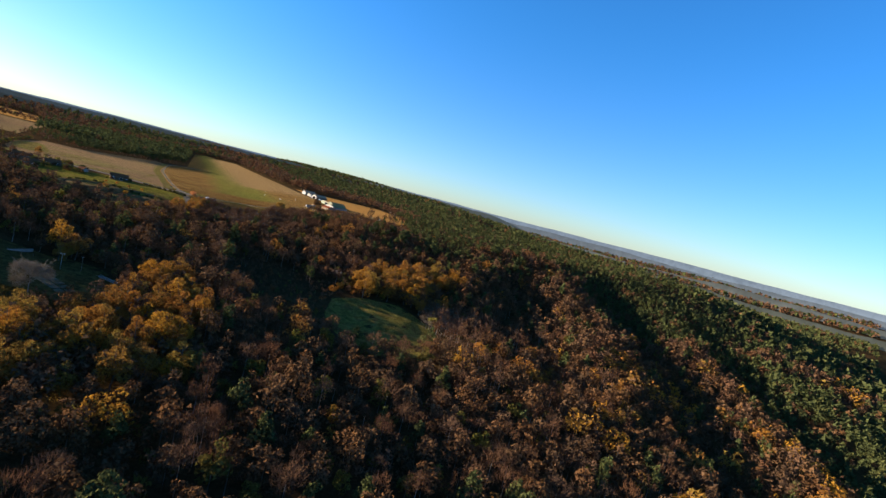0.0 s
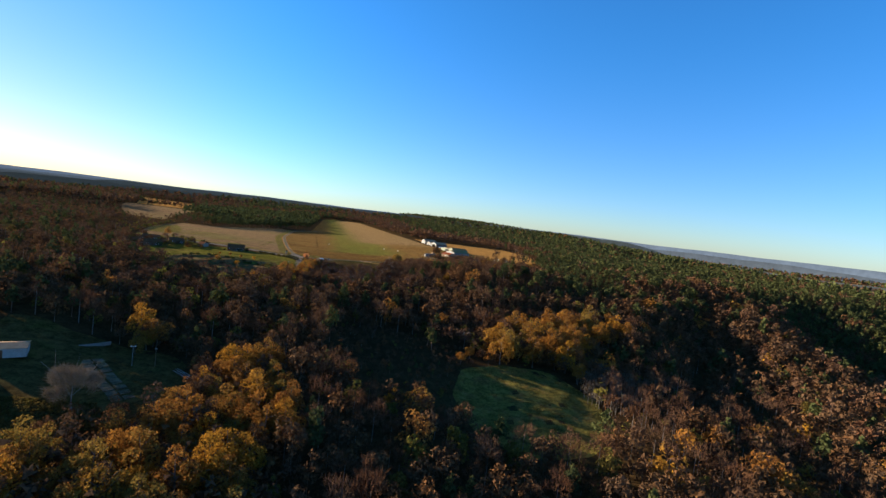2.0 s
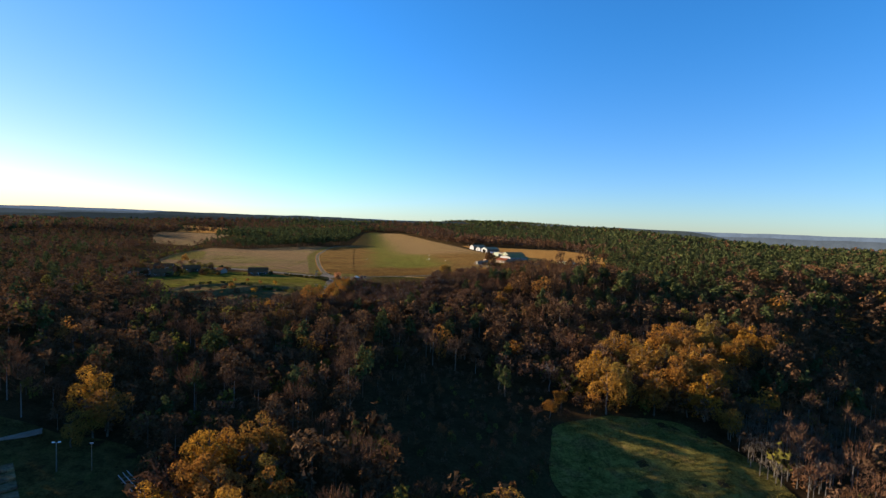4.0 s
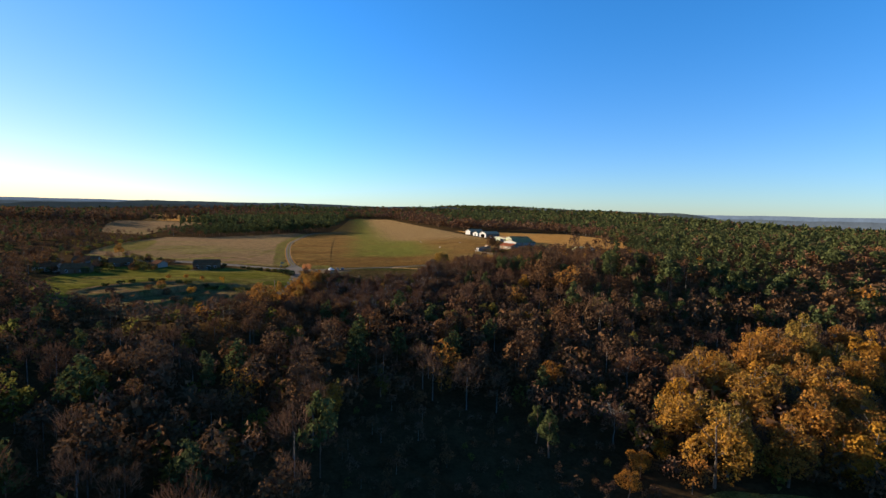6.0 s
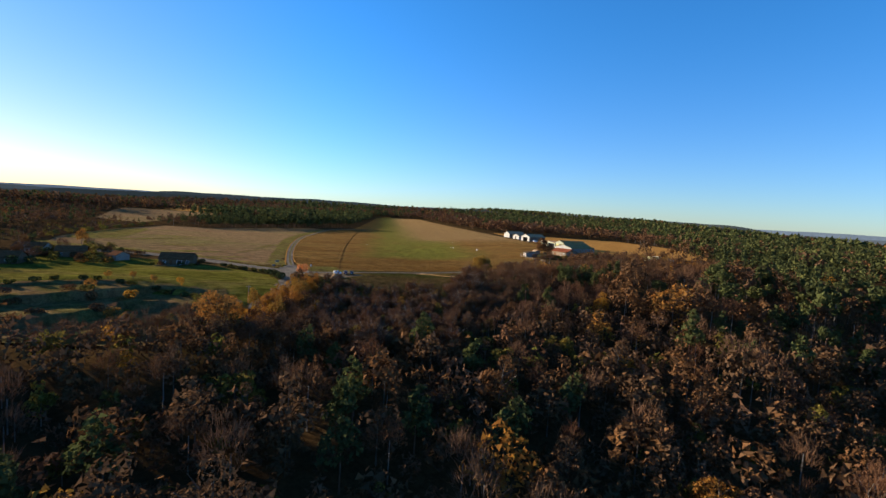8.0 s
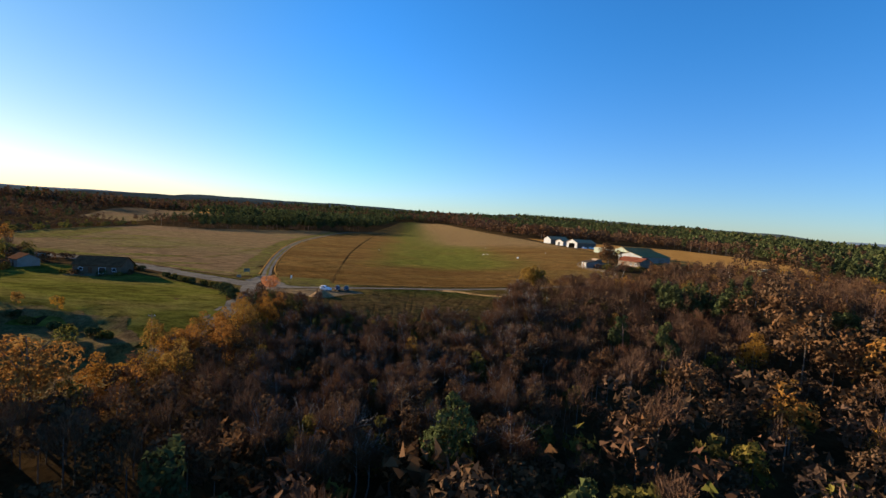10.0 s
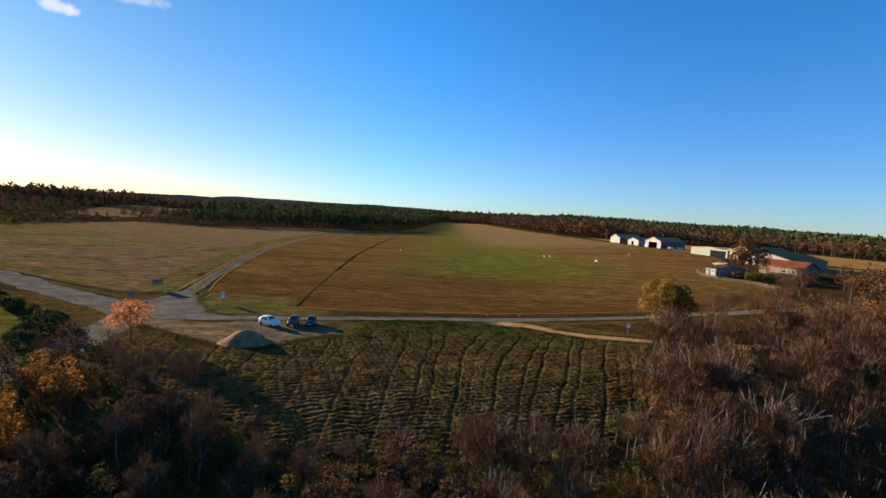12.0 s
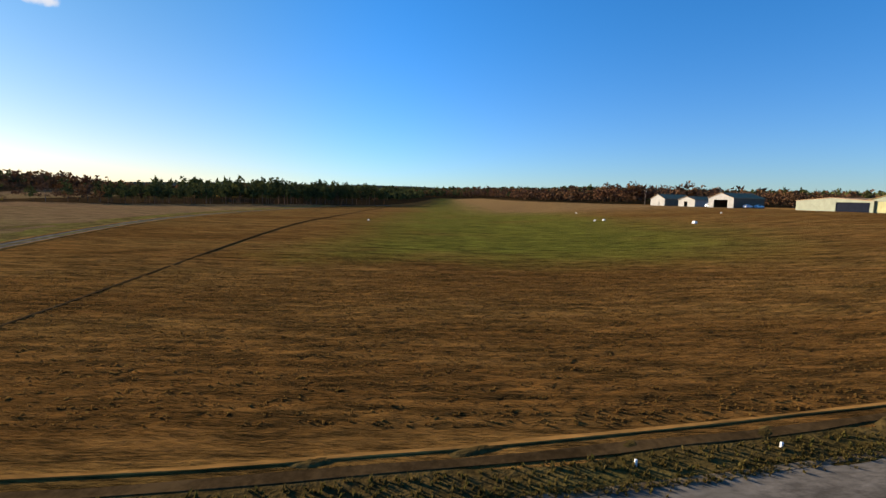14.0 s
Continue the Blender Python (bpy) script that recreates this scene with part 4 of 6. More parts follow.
# A low arched polythene tunnel.
def tunnel(x, y, rz, w, length, rise, mat, rib_mat, label, name="greenhouse_tunnel"):
    root = thing(name, at_ground(x, y, rz, -0.15), label, "greenhouse")
    n = 10
    arc = [(-w / 2 * math.cos(math.pi * k / n), rise * math.sin(math.pi * k / n) + 0.1) for k in range(n + 1)]
    inner = [(u * 0.985, v * 0.985) for u, v in arc[::-1]]
    part("cover", slab(arc + inner, "y", 0, length), mat, root, soft=False)
    part("front_wall", slab(arc, "y", -0.06, -0.003), mat, root)
    part("back_wall", slab(arc, "y", length + 0.003, length + 0.06), mat, root)
    for k in range(6):
        y0 = k * (length - 0.1) / 5
        ring = [(u * 1.012, v * 1.012) for u, v in arc]
        part("hoop", slab(ring + [(u * 1.002, v * 1.002) for u, v in arc[::-1]], "y", y0, y0 + 0.1), rib_mat, root)
    return root


M_POLY = plain("milky_polythene", (0.42, 0.45, 0.41), 0.4)
tunnel(212, 548, -70, 11, 14, 4.0, M_GREEN_METAL, M_WHITE, "pale green arched barn behind the wood", "arched_barn")
tunnel(-60.5, 224, 33, 6.0, 26, 2.8, M_POLY, M_WHITE, "white polythene tunnel on the valley lawn")
tunnel(-68.5, 229, 33, 6.0, 22, 2.8, M_POLY, M_WHITE, "white polythene tunnel on the valley lawn")
shed(-73, 256, 20, 14, 8, 3.2, 4.0, M_WHITE_METAL, M_GREY_ROOF, "long pale farm shed in the valley", "farm_shed", "shed", ((-2, 1, 0, 2.6),))


def railing(points, label):
    """A white two-rail fence along a line."""
    c = spline(points, 2.2)
    root = thing("fence", Matrix(), label, "fence")
    post = None
    for p in c:
        z = ground_at(*p)
        if post is None:
            post = part("post", box(-0.04, -0.04, 0, 0.04, 0.04, 1.1), M_OFF_WHITE, root)
            post.location = (p[0], p[1], z)
        else:
            o = post.copy()
            scene.collection.objects.link(o)
            o.location = (p[0], p[1], z)
    for p, q in zip(c, c[1:]):
        for h in (0.5, 1.0):
            part("rail", tube((p[0], p[1], ground_at(*p) + h), (q[0], q[1], ground_at(*q) + h), 0.055, 0.055, 4), M_OFF_WHITE, root)
    return root


railing([(141, 566), (135.5, 564.5), (132.6, 557), (133.2, 549.2), (135.8, 544.4), (138.3, 539.4), (140, 533)], "white painted two-rail fence curving round the clubhouse")

# ---------------------------------------------------------------- houses of the hamlet
M_HOUSE = plain("warm_render", (0.13, 0.09, 0.06), 0.9, spec=0.0)
shed(-40, 497.5, 8, 13, 9, 2.7, 5.0, M_HOUSE, M_BROWN_TILE, "low brown-roofed bungalow beside the lawn", "house", "house", ((-5, -3.8, 1.0, 2.1), (-2.4, -1.3, 0, 2.1), (0.4, 2.4, 0.2, 2.1), (4, 5.2, 1.0, 2.1)))
part("terrace", box(-7, -8.5, 0.02, 3, -4.55, 0.2), M_GRAVEL, bpy.data.objects["house"], "pale paved terrace")
shed(-66, 501, -30, 5, 6, 2.5, 4.0, M_OFF_WHITE, M_BROWN_TILE, "small white-gabled house in the hamlet", "house", "house", ((-0.5, 0.5, 0, 2.0),))
shed(-97, 480, 12, 12, 8, 2.7, 4.8, M_HOUSE, M_BROWN_TILE, "brown-roofed house among garden shrubs", "house", "house", ((-4, -3, 1, 2), (-0.5, 0.5, 0, 2), (2, 4, 1, 2)))
shed(-113, 486, -8, 11, 8, 2.7, 4.6, M_PLASTER, M_BROWN_TILE, "cream house with brown roof in the hamlet", "house", "house", ((-4, -3, 1, 2), (-0.5, 0.5, 0, 2), (2, 4, 1, 2)))
shed(-88, 506, 25, 11, 8, 2.7, 4.7, M_HOUSE, M_BROWN_TILE, "brown-roofed house by the lane", "house", "house", ((-4, -3, 1, 2), (-0.5, 0.5, 0, 2), (2, 4, 1, 2)))
shed(-108, 512, 5, 12, 8, 2.7, 4.7, M_PLASTER, M_BROWN_TILE, "cream brown-roofed house by the lane", "house", "house", ((-4, -3, 1, 2), (-0.5, 0.5, 0, 2), (2, 4, 1, 2)))

# ---------------------------------------------------------------- cars on the lot
M_CAR_WHITE = plain("white_car_paint", (0.78, 0.78, 0.78), 0.25, vary=0.03, spec=0.5)
M_CAR_DARK = plain("dark_car_paint", (0.035, 0.035, 0.04), 0.25, vary=0.05, spec=0.5)
M_CAR_RED = plain("dark_red_car_paint", (0.07, 0.025, 0.02), 0.25, vary=0.05, spec=0.5)
M_TYRE = plain("tyre_rubber", (0.02, 0.02, 0.02), 0.9)
M_RIM = plain("alloy_rim", (0.45, 0.45, 0.46), 0.35, 0.8)
M_LAMP = plain("headlight_glass", (0.7, 0.72, 0.72), 0.1, vary=0.02, spec=0.5)
M_TAIL = plain("red_tail_light", (0.35, 0.02, 0.02), 0.2, vary=0.02)


def car(x, y, rz, paint, label, s=1.0, tall=1.0):
    """A rounded hatchback, nose towards local +x: a shell drawn through cross-sections, glass set into it, wheels and lamps."""
    root = thing("car", at_ground(x, y, rz, 0.16) @ Matrix.Diagonal((s, s, s * tall, 1)), label, "car", "cars parked on the gravel lot")
    along = np.array([-2.0, -1.95, -1.78, -1.5, -1.0, -0.45, 0.1, 0.55, 0.95, 1.35, 1.7, 1.92, 2.0])
    belt = np.array([0.6, 0.8, 0.9, 0.93, 0.94, 0.93, 0.92, 0.91, 0.89, 0.83, 0.75, 0.64, 0.5])
    top = np.array([0.68, 0.94, 1.09, 1.38, 1.47, 1.49, 1.44, 1.15, 0.98, 0.9, 0.81, 0.68, 0.52])
    wide = np.array([0.62, 0.76, 0.83, 0.86, 0.87, 0.87, 0.87, 0.87, 0.86, 0.84, 0.8, 0.7, 0.55])
    upper = np.array([0.5, 0.62, 0.63, 0.61, 0.6, 0.6, 0.61, 0.66, 0.74, 0.74, 0.68, 0.57, 0.42])
    low = np.array([0.3, 0.2, 0.14, 0.12, 0.12, 0.12, 0.12, 0.12, 0.12, 0.13, 0.15, 0.2, 0.3])

    def section(k):
        half = [(0.0, low[k]), (wide[k] * 0.88, low[k]), (wide[k] * 0.98, low[k] + 0.1), (wide[k], 0.5 * (low[k] + belt[k]) + 0.04), (wide[k] * 0.975, belt[k]), (upper[k], top[k] - 0.06), (upper[k] * 0.72, top[k]), (0.0, top[k] + 0.015)]
        return [(along[k], w, z) for w, z in half] + [(along[k], -w, z) for w, z in half[-2:0:-1]]

    rings = [section(k) for k in range(len(along))]
    n = len(rings[0])
    verts = [p for r in rings for p in r]
    faces = [(k * n + j, k * n + (j + 1) % n, (k + 1) * n + (j + 1) % n, (k + 1) * n + j) for k in range(len(rings) - 1) for j in range(n)]
    faces += [tuple(range(n)), tuple(range((len(rings) - 1) * n, len(rings) * n))]
    part("body", (verts, faces), paint, root, soft=True)

    def glass(name, corners, label):
        """A pane over four corners, a little proud of the shell and shrunk to leave a frame."""
        q = np.array(corners, float)
        mid = q.mean(0)
        q = mid + (q - mid) * 0.88
        nrm = np.cross(q[2] - q[0], q[3] - q[1])
        nrm /= np.linalg.norm(nrm)
        nrm = nrm if nrm @ (mid - [mid[0], 0, 0.7]) > 0 else -nrm
        v = [tuple(p) for p in q - nrm * 0.02] + [tuple(p) for p in q + nrm * 0.014]
        part(name, (v, [(0, 1, 2, 3), (7, 6, 5, 4)] + [(i, i + 4, (i + 1) % 4 + 4, (i + 1) % 4) for i in range(4)]), M_GLASS, root, label)

    def at(k, j, side):
        px, py, pz = rings[k][j]
        return (px, py * side, pz)

    for side in (1, -1):
        for k0, k1 in ((3, 5), (5, 7)):
            glass("side_window", [at(k0, 4, side), at(k1, 4, side), at(k1, 5, side), at(k0, 5, side)], "dark glass side window")
        part("headlight", merged(tube((1.6, side * 0.56, 0.68), (1.93, side * 0.5, 0.62), 0.11, 0.09, 8)), M_LAMP, root, "clear headlight")
        part("tail_light", box(-1.985, side * 0.62 - 0.11, 0.66, -1.86, side * 0.62 + 0.11, 0.92), M_TAIL, root, "red tail light", bevel=0.03)
        part("mirror", box(0.58, side * 0.94 - 0.1, 0.93, 0.74, side * 0.94 + 0.1, 1.06), paint, root, bevel=0.03)
        for wx in (-1.22, 1.24):
            w = part("tyre", tube((wx, side * 0.68, 0.14), (wx, side * 0.885, 0.14), 0.31, 0.31, 18), M_TYRE, root)
            part("rim", tube((wx, side * 0.87, 0.14), (wx, side * 0.9, 0.14), 0.2, 0.18, 12), M_RIM, w)
    glass("windscreen", [at(6, 6, 1), at(6, 6, -1), at(8, 5, -1), at(8, 5, 1)], "dark glass windscreen")
    glass("rear_window", [at(3, 6, 1), at(3, 6, -1), at(1, 5, -1), at(1, 5, 1)], "dark glass rear window")
    part("grille", box(1.9, -0.4, 0.36, 2.0, 0.4, 0.52), M_DARK, root, "dark front grille", bevel=0.02)
    part("number_plate", box(1.985, -0.24, 0.38, 2.012, 0.24, 0.48), M_WHITE, root)
    return root


car(29.9, 487.5, -30, M_CAR_WHITE, "white hatchback parked on the gravel lot", 0.9)
car(33.2, 488.6, -84, M_CAR_RED, "dark red hatchback parked beside the white car", 0.84, 1.06)
car(35.7, 489.4, -82, M_CAR_DARK, "black hatchback parked on the gravel lot", 0.84)

# ---------------------------------------------------------------- heap, boards, signs and posts
def heap(x, y, r, h):
    n, m = 28, 9
    v, f = [], []
    for j in range(m):
        q = j / (m - 1)
        for k in range(n):
            a = 2 * math.pi * k / n
            w = r * (1 - q) * (1 + 0.16 * noise.noise((math.cos(a) * 1.3, math.sin(a) * 1.3, 2.0)) + 0.05 * noise.noise((math.cos(a) * 5, math.sin(a) * 5, q * 4)))
            z = h * (0.5 - 0.5 * math.cos(math.pi * min(1.0, q * 1.08))) ** 0.8 * (1 + 0.06 * noise.noise((math.cos(a) * 3, math.sin(a) * 3, q * 5 + 9))) - 0.1
            v.append((1.25 * w * math.cos(a), w * math.sin(a), z))
    f = [(j * n + k, j * n + (k + 1) % n, (j + 1) * n + (k + 1) % n, (j + 1) * n + k) for j in range(m - 1) for k in range(n)] + [tuple(range((m - 1) * n, m * n))]
    ob = new("heap_of_gravel", mesh_of("heap_of_gravel", v, f, M_HEAP, smooth_faces=True))
    ob.matrix_basis = at_ground(x, y, 10, 0.1)
    return tagged(ob, "heap of grey-brown gravel at the edge of the lot", "gravel heap")


heap(30.4, 477.4, 2.9, 1.75)


def board(x, y, rz, w, h, low, legs, panel_mat, label, category="sign", name="sign_board", bars=0):
    root = thing(name, at_ground(x, y, rz), label, category)
    for px in ([-w / 2 + 0.06, w / 2 - 0.06] if legs == 2 else [0]):
        part("post", box(px - 0.05, -0.05, -0.2, px + 0.05, 0.05, low + h), M_WOOD, root)
    panel = part("panel", box(-w / 2, -0.09, low, w / 2, -0.055, low + h), panel_mat, root)
    for k in range(bars):
        part("writing_bar", box(-w * 0.4, -0.1, low + h * (0.75 - 0.25 * k), w * (0.35 - 0.1 * (k % 2)), -0.092, low + h * (0.83 - 0.25 * k)), M_DARK, panel)
    return root


M_PANEL = plain("weathered_green_panel", (0.2, 0.2, 0.13), 0.7)
board(-0.4, 508.6, 28, 1.9, 1.1, 1.0, 2, M_PANEL, "large weathered grey-green notice board on two posts", bars=2)
board(16.4, 500.4, 74, 0.9, 1.1, 1.0, 1, M_WHITE, "small white notice board on a post at the road corner", bars=2)
board(0.0, 500.0, 20, 1.3, 0.8, 0.5, 2, M_OFF_WHITE, "low pale notice board at the crossroads", bars=2)
board(9.6, 504.9, 15, 0.7, 0.45, 0.4, 1, M_TILE, "low red and white marker at the track entrance")
board(87.3, 493.4, -10, 0.6, 0.8, 1.3, 1, M_WHITE, "white sign on a post beside the sandy track", bars=1)


def pole(x, y, h, label, name, arm=True):
    root = thing(name, at_ground(x, y), label, "pole")
    part("mast", tube((0, 0, -0.5), (0, 0, h), 0.15, 0.09, 8), M_WOOD, root)
    if arm:
        part("crossarm", box(-0.7, -0.05, h - 0.5, 0.7, 0.05, h - 0.38), M_WOOD, root)
        for k in (-0.55, 0.0, 0.55):
            part("insulator", tube((k, 0, h - 0.38), (k, 0, h - 0.2), 0.045, 0.03, 6), M_WHITE, root)
    return root


pole(171, 757, 8.5, "tall wooden utility pole beside the hangars", "utility_pole")
car(183.5, 685.0, 17, M_CAR_WHITE, "white car parked beside the hangar")
car(189.3, 686.8, 17, M_CAR_WHITE, "pale car parked beside the hangar")
car(179.5, 706.5, -70, M_CAR_WHITE, "white car parked between two hangars")
pole(6.3, 435.6, 6.0, "grey wooden utility pole at the foot of the lawn", "utility_pole")
lamp = thing("lamp_post", at_ground(-36.5, 263.5), "tall grey lamp post with white lamp heads in the valley", "lamp post")
part("mast", tube((0, 0, -0.3), (0, 0, 7.5), 0.1, 0.07, 8), M_RIM, lamp)
for s in (-1, 1):
    part("lamp_head", box(s * 0.65 - 0.3, -0.16, 7.4, s * 0.65 + 0.3, 0.16, 7.62), M_WHITE, lamp, "white lamp head", bevel=0.04)
part("crossbar", box(-0.9, -0.04, 7.3, 0.9, 0.04, 7.38), M_RIM, lamp)
lamp2 = thing("lamp_post", at_ground(-28.9, 263.5), "slim dark lamp post beside the rails in the valley", "lamp post")
part("mast", tube((0, 0, -0.3), (0, 0, 7.0), 0.09, 0.06, 8), M_WOOD, lamp2)
part("lamp_head", box(-0.4, -0.15, 6.9, 0.4, 0.15, 7.1), M_RIM, lamp2, bevel=0.04)
rails = thing("rail_track", at_ground(-21, 262, 40.6, 0.18), "three thin pale rails lying across the valley ground", "rails")
for off in (-1.1, 0.0, 1.0):
    part("rail", box(off - 0.07, -11, 0.02, off + 0.07, 11, 0.2), M_RIM, rails, bevel=0.02)
for k in range(12):
    part("sleeper", box(-1.5, -10.6 + 1.9 * k, -0.25, 1.4, -10.3 + 1.9 * k, 0.016), M_WOOD, rails)


def marker(x, y, label, s=1.0):
    root = thing("runway_marker", at_ground(x, y, 20, 0.05) @ Matrix.Diagonal((s, s, s, 1)), label, "marker", "white runway markers")
    part("body", slab([(-0.75, 0), (0.75, 0), (0.5, 0.8), (-0.5, 0.8)], "y", -0.55, 0.55), M_WHITE, root, bevel=0.05)
    part("base", box(-0.85, -0.65, -0.05, 0.85, 0.65, 0.0), M_WHITE, root)
    return root


for mx, my, ms in ((112, 590.3, 0.62), (106.3, 662.5, 0.3), (136, 622, 0.3), (97.0, 611.2, 0.36), (99.2, 611.0, 0.42), (37.8, 612.6, 0.3)):
    marker(mx, my, "white marker lying on the runway grass", ms)


# Low white roadside posts.
for px, py in ((64.8, 503.7), (71.1, 505.0)):
    post = thing("marker_post", at_ground(px, py), "short white marker post at the airfield edge", "post", "white edge posts")
    part("shaft", box(-0.05, -0.05, -0.1, 0.05, 0.05, 0.32), M_WHITE, post, bevel=0.015)
# Small earth mounds along the ditch.
for k, (mx, my) in enumerate(((53, 503.6), (59.2, 504.7), (65.2, 505.2), (71.4, 506.3), (77.3, 507.2), (83.2, 508.1), (89.1, 509.6), (95.3, 510.6))):
    mv, mf = [], []
    for j in range(5):
        for i in range(10):
            a, q = 2 * math.pi * i / 10, j / 4
            w = (1 - q) * (1 + 0.25 * noise.noise((math.cos(a) * 2, math.sin(a) * 2, k + 0.3)))
            mv.append(((1.2 + 0.5 * math.sin(2.1 * k)) * w * math.cos(a), 0.45 * w * math.sin(a), 0.09 * math.sin(math.pi / 2 * q) * (1 + 0.4 * noise.noise((math.cos(a) * 3, q * 3, k + 5.1))) - 0.06))
    mf = [(j * 10 + i, j * 10 + (i + 1) % 10, (j + 1) * 10 + (i + 1) % 10, (j + 1) * 10 + i) for j in range(4) for i in range(10)] + [tuple(range(40, 50))]
    mound = new("earth_mound", mesh_of("earth_mound", mv, mf, M_DULL, smooth_faces=True))
    mound.matrix_basis = at_ground(mx, my, 12 + 9 * k, 0.08)
    tagged(mound, "small dark earth mound along the airfield ditch", "mound", "mounds along the ditch")
# Concrete slabs in the valley yard.
slabs = thing("paved_strip", at_ground(-39.5, 250, 36.5, 0.2), "weathered grey strip of paving slabs in the valley yard", "paving")
for k in range(9):
    for j in range(2):
        lx, ly = -1.9 + 3.7 * j, -15.1 + 3.8 * k
        sx, sy = -39.5 + 0.804 * lx - 0.595 * ly, 250 + 0.595 * lx + 0.804 * ly
        dz = ground_at(sx, sy) - ground_at(-39.5, 250)
        part("paving_slab", box(lx - 1.5, ly - 1.85, dz - 0.5, lx + 1.5, ly + 1.85, dz + 0.14), M_GRAVEL, slabs, bevel=0.03)
# Upright wall shape added to stand in for a pale flat slab.
wall = thing("low_wall", at_ground(-55, 277, 40, -0.2), "low pale slab in the valley yard", "wall")
part("slab_body", box(-6.5, -0.15, 0, 6.5, 0.15, 1.3), M_OFF_WHITE, wall)
part("slab_top", box(-6.6, -0.2, 1.303, 6.6, 0.2, 1.38), M_OFF_WHITE, wall)

# ---------------------------------------------------------------- trees
def cards(rng, centres, outward, size, spread=0.42, slim=0.6):
    """Small uneven leaf clumps, each facing roughly outward."""
    n = len(centres)
    nrm = outward + spread * rng.normal(size=(n, 3))
    nrm /= np.linalg.norm(nrm, axis=1)[:, None] + 1e-9
    a = np.cross(nrm, rng.normal(size=(n, 3)))
    a /= np.linalg.norm(a, axis=1)[:, None] + 1e-9
    b = np.cross(nrm, a)
    s = size * rng.uniform(0.6, 1.25, (n, 1))
    k = rng.uniform(0.6, 1.15, (n, 3, 1))
    v = np.stack([centres + a * s * k[:, 0], centres - a * s * 0.5 * k[:, 1] + b * s * slim * k[:, 1] + nrm * s * 0.15, centres - a * s * 0.5 * k[:, 2] - b * s * slim * k[:, 2] - nrm * s * 0.1], 1)
    return v.reshape(-1, 3), np.arange(3 * n).reshape(-1, 3)


def shell(rng, n, blobs):
    """Places on the outside of a heap of balls, with the way out at each."""
    c, r = blobs[:, :3], blobs[:, 3]
    w = r ** 2
    i = rng.choice(len(r), n * 3, p=w / w.sum())
    d = rng.normal(size=(n * 3, 3))
    d[:, 2] += 0.35
    d /= np.linalg.norm(d, axis=1)[:, None]
    p = c[i] + d * r[i, None] * rng.uniform(0.7, 1.06, (n * 3, 1))
    deep = np.zeros(len(p), bool)
    for cc, rr in zip(c, r):
        deep |= ((p - cc) ** 2).sum(1) < (0.72 * rr) ** 2
    keep = np.flatnonzero(~deep)[:n]
    return p[keep], d[keep]


def crown_blobs(rng, kind, h, r):
    if kind == "pine":
        n = 11
        k = np.linspace(0, 1, n)
        z = h * (0.42 + 0.46 * k)
        w = r * (1.0 - 0.62 * k ** 1.5) * rng.uniform(0.65, 1.1, n)
        t = rng.uniform(0, 6.28, n)
        return np.stack([np.cos(t) * w * 0.55, np.sin(t) * w * 0.55, z, np.maximum(w * 0.62, 0.22 * r)], 1)
    if kind == "parasol":
        n = 12
        t, q = rng.uniform(0, 6.28, n), np.sqrt(rng.uniform(0, 1, n)) * r * 0.8
        return np.stack([np.cos(t) * q, np.sin(t) * q, h * rng.uniform(0.68, 0.93, n) - 0.06 * h * q / r, r * rng.uniform(0.26, 0.42, n)], 1)
    if kind == "fir":
        n = 14
        k = np.linspace(0, 1, n)
        w = r * (1.0 - 0.88 * k)
        t = np.arange(n) * 2.4
        return np.stack([np.cos(t) * w * 0.4, np.sin(t) * w * 0.4, h * (0.2 + 0.76 * k), np.maximum(w * 0.7, 0.16 * r)], 1)
    n = 24
    d = rng.normal(size=(n, 3))
    d[:, 2] = np.abs(d[:, 2]) * 0.9 - 0.25
    d /= np.linalg.norm(d, axis=1)[:, None]
    q = rng.uniform(0.35, 0.74, (n, 1))
    low = 0.35 if kind == "oak" else 0.46
    c = d * q * [r, r, (1 - low) * h * 0.9] + [0, 0, h * (low + 0.07)]
    return np.column_stack([c, r * rng.uniform(0.2, 0.38, n)])


def limbs(rng, h, r, low, count=5, twig=False, thick=0.02):
    """A tapered, slightly crooked trunk with limbs that fork."""
    bend = rng.normal(0, 0.02 * h, (4, 2))
    z = np.array([-0.6, low * h * 0.5, low * h, h * 0.82])
    pts = [np.array([bend[k, 0] * min(k, 1), bend[k, 1] * min(k, 1), z[k]]) for k in range(4)]
    rad = h * thick * np.array([1.15, 0.85, 0.65, 0.16])
    geo = [tube(pts[k], pts[k + 1], rad[k], rad[k + 1], 6) for k in range(3)]
    for k in range(count):
        u = rng.uniform(0.0, 0.75)
        p = pts[2] * (1 - u) + pts[3] * u
        t = 2 * math.pi * (k / count + rng.uniform(-0.1, 0.1))
        reach = r * rng.uniform(0.55, 0.85) * (1 - 0.45 * u)
        q = p + [math.cos(t) * reach, math.sin(t) * reach, reach * rng.uniform(0.5, 1.2)]
        geo.append(tube(p, q, h * thick * 0.42 * (1 - 0.5 * u), h * thick * 0.13, 4))
        if twig:
            for j in range(4):
                s = p + (q - p) * rng.uniform(0.4, 1.0)
                e = s + (rng.normal(0, 0.5, 3) + [math.cos(t) * 0.5, math.sin(t) * 0.5, 0.9]) * r * 0.4
                geo.append(tube(s, e, h * thick * 0.13, h * 0.002, 3))
    return merged(*geo)


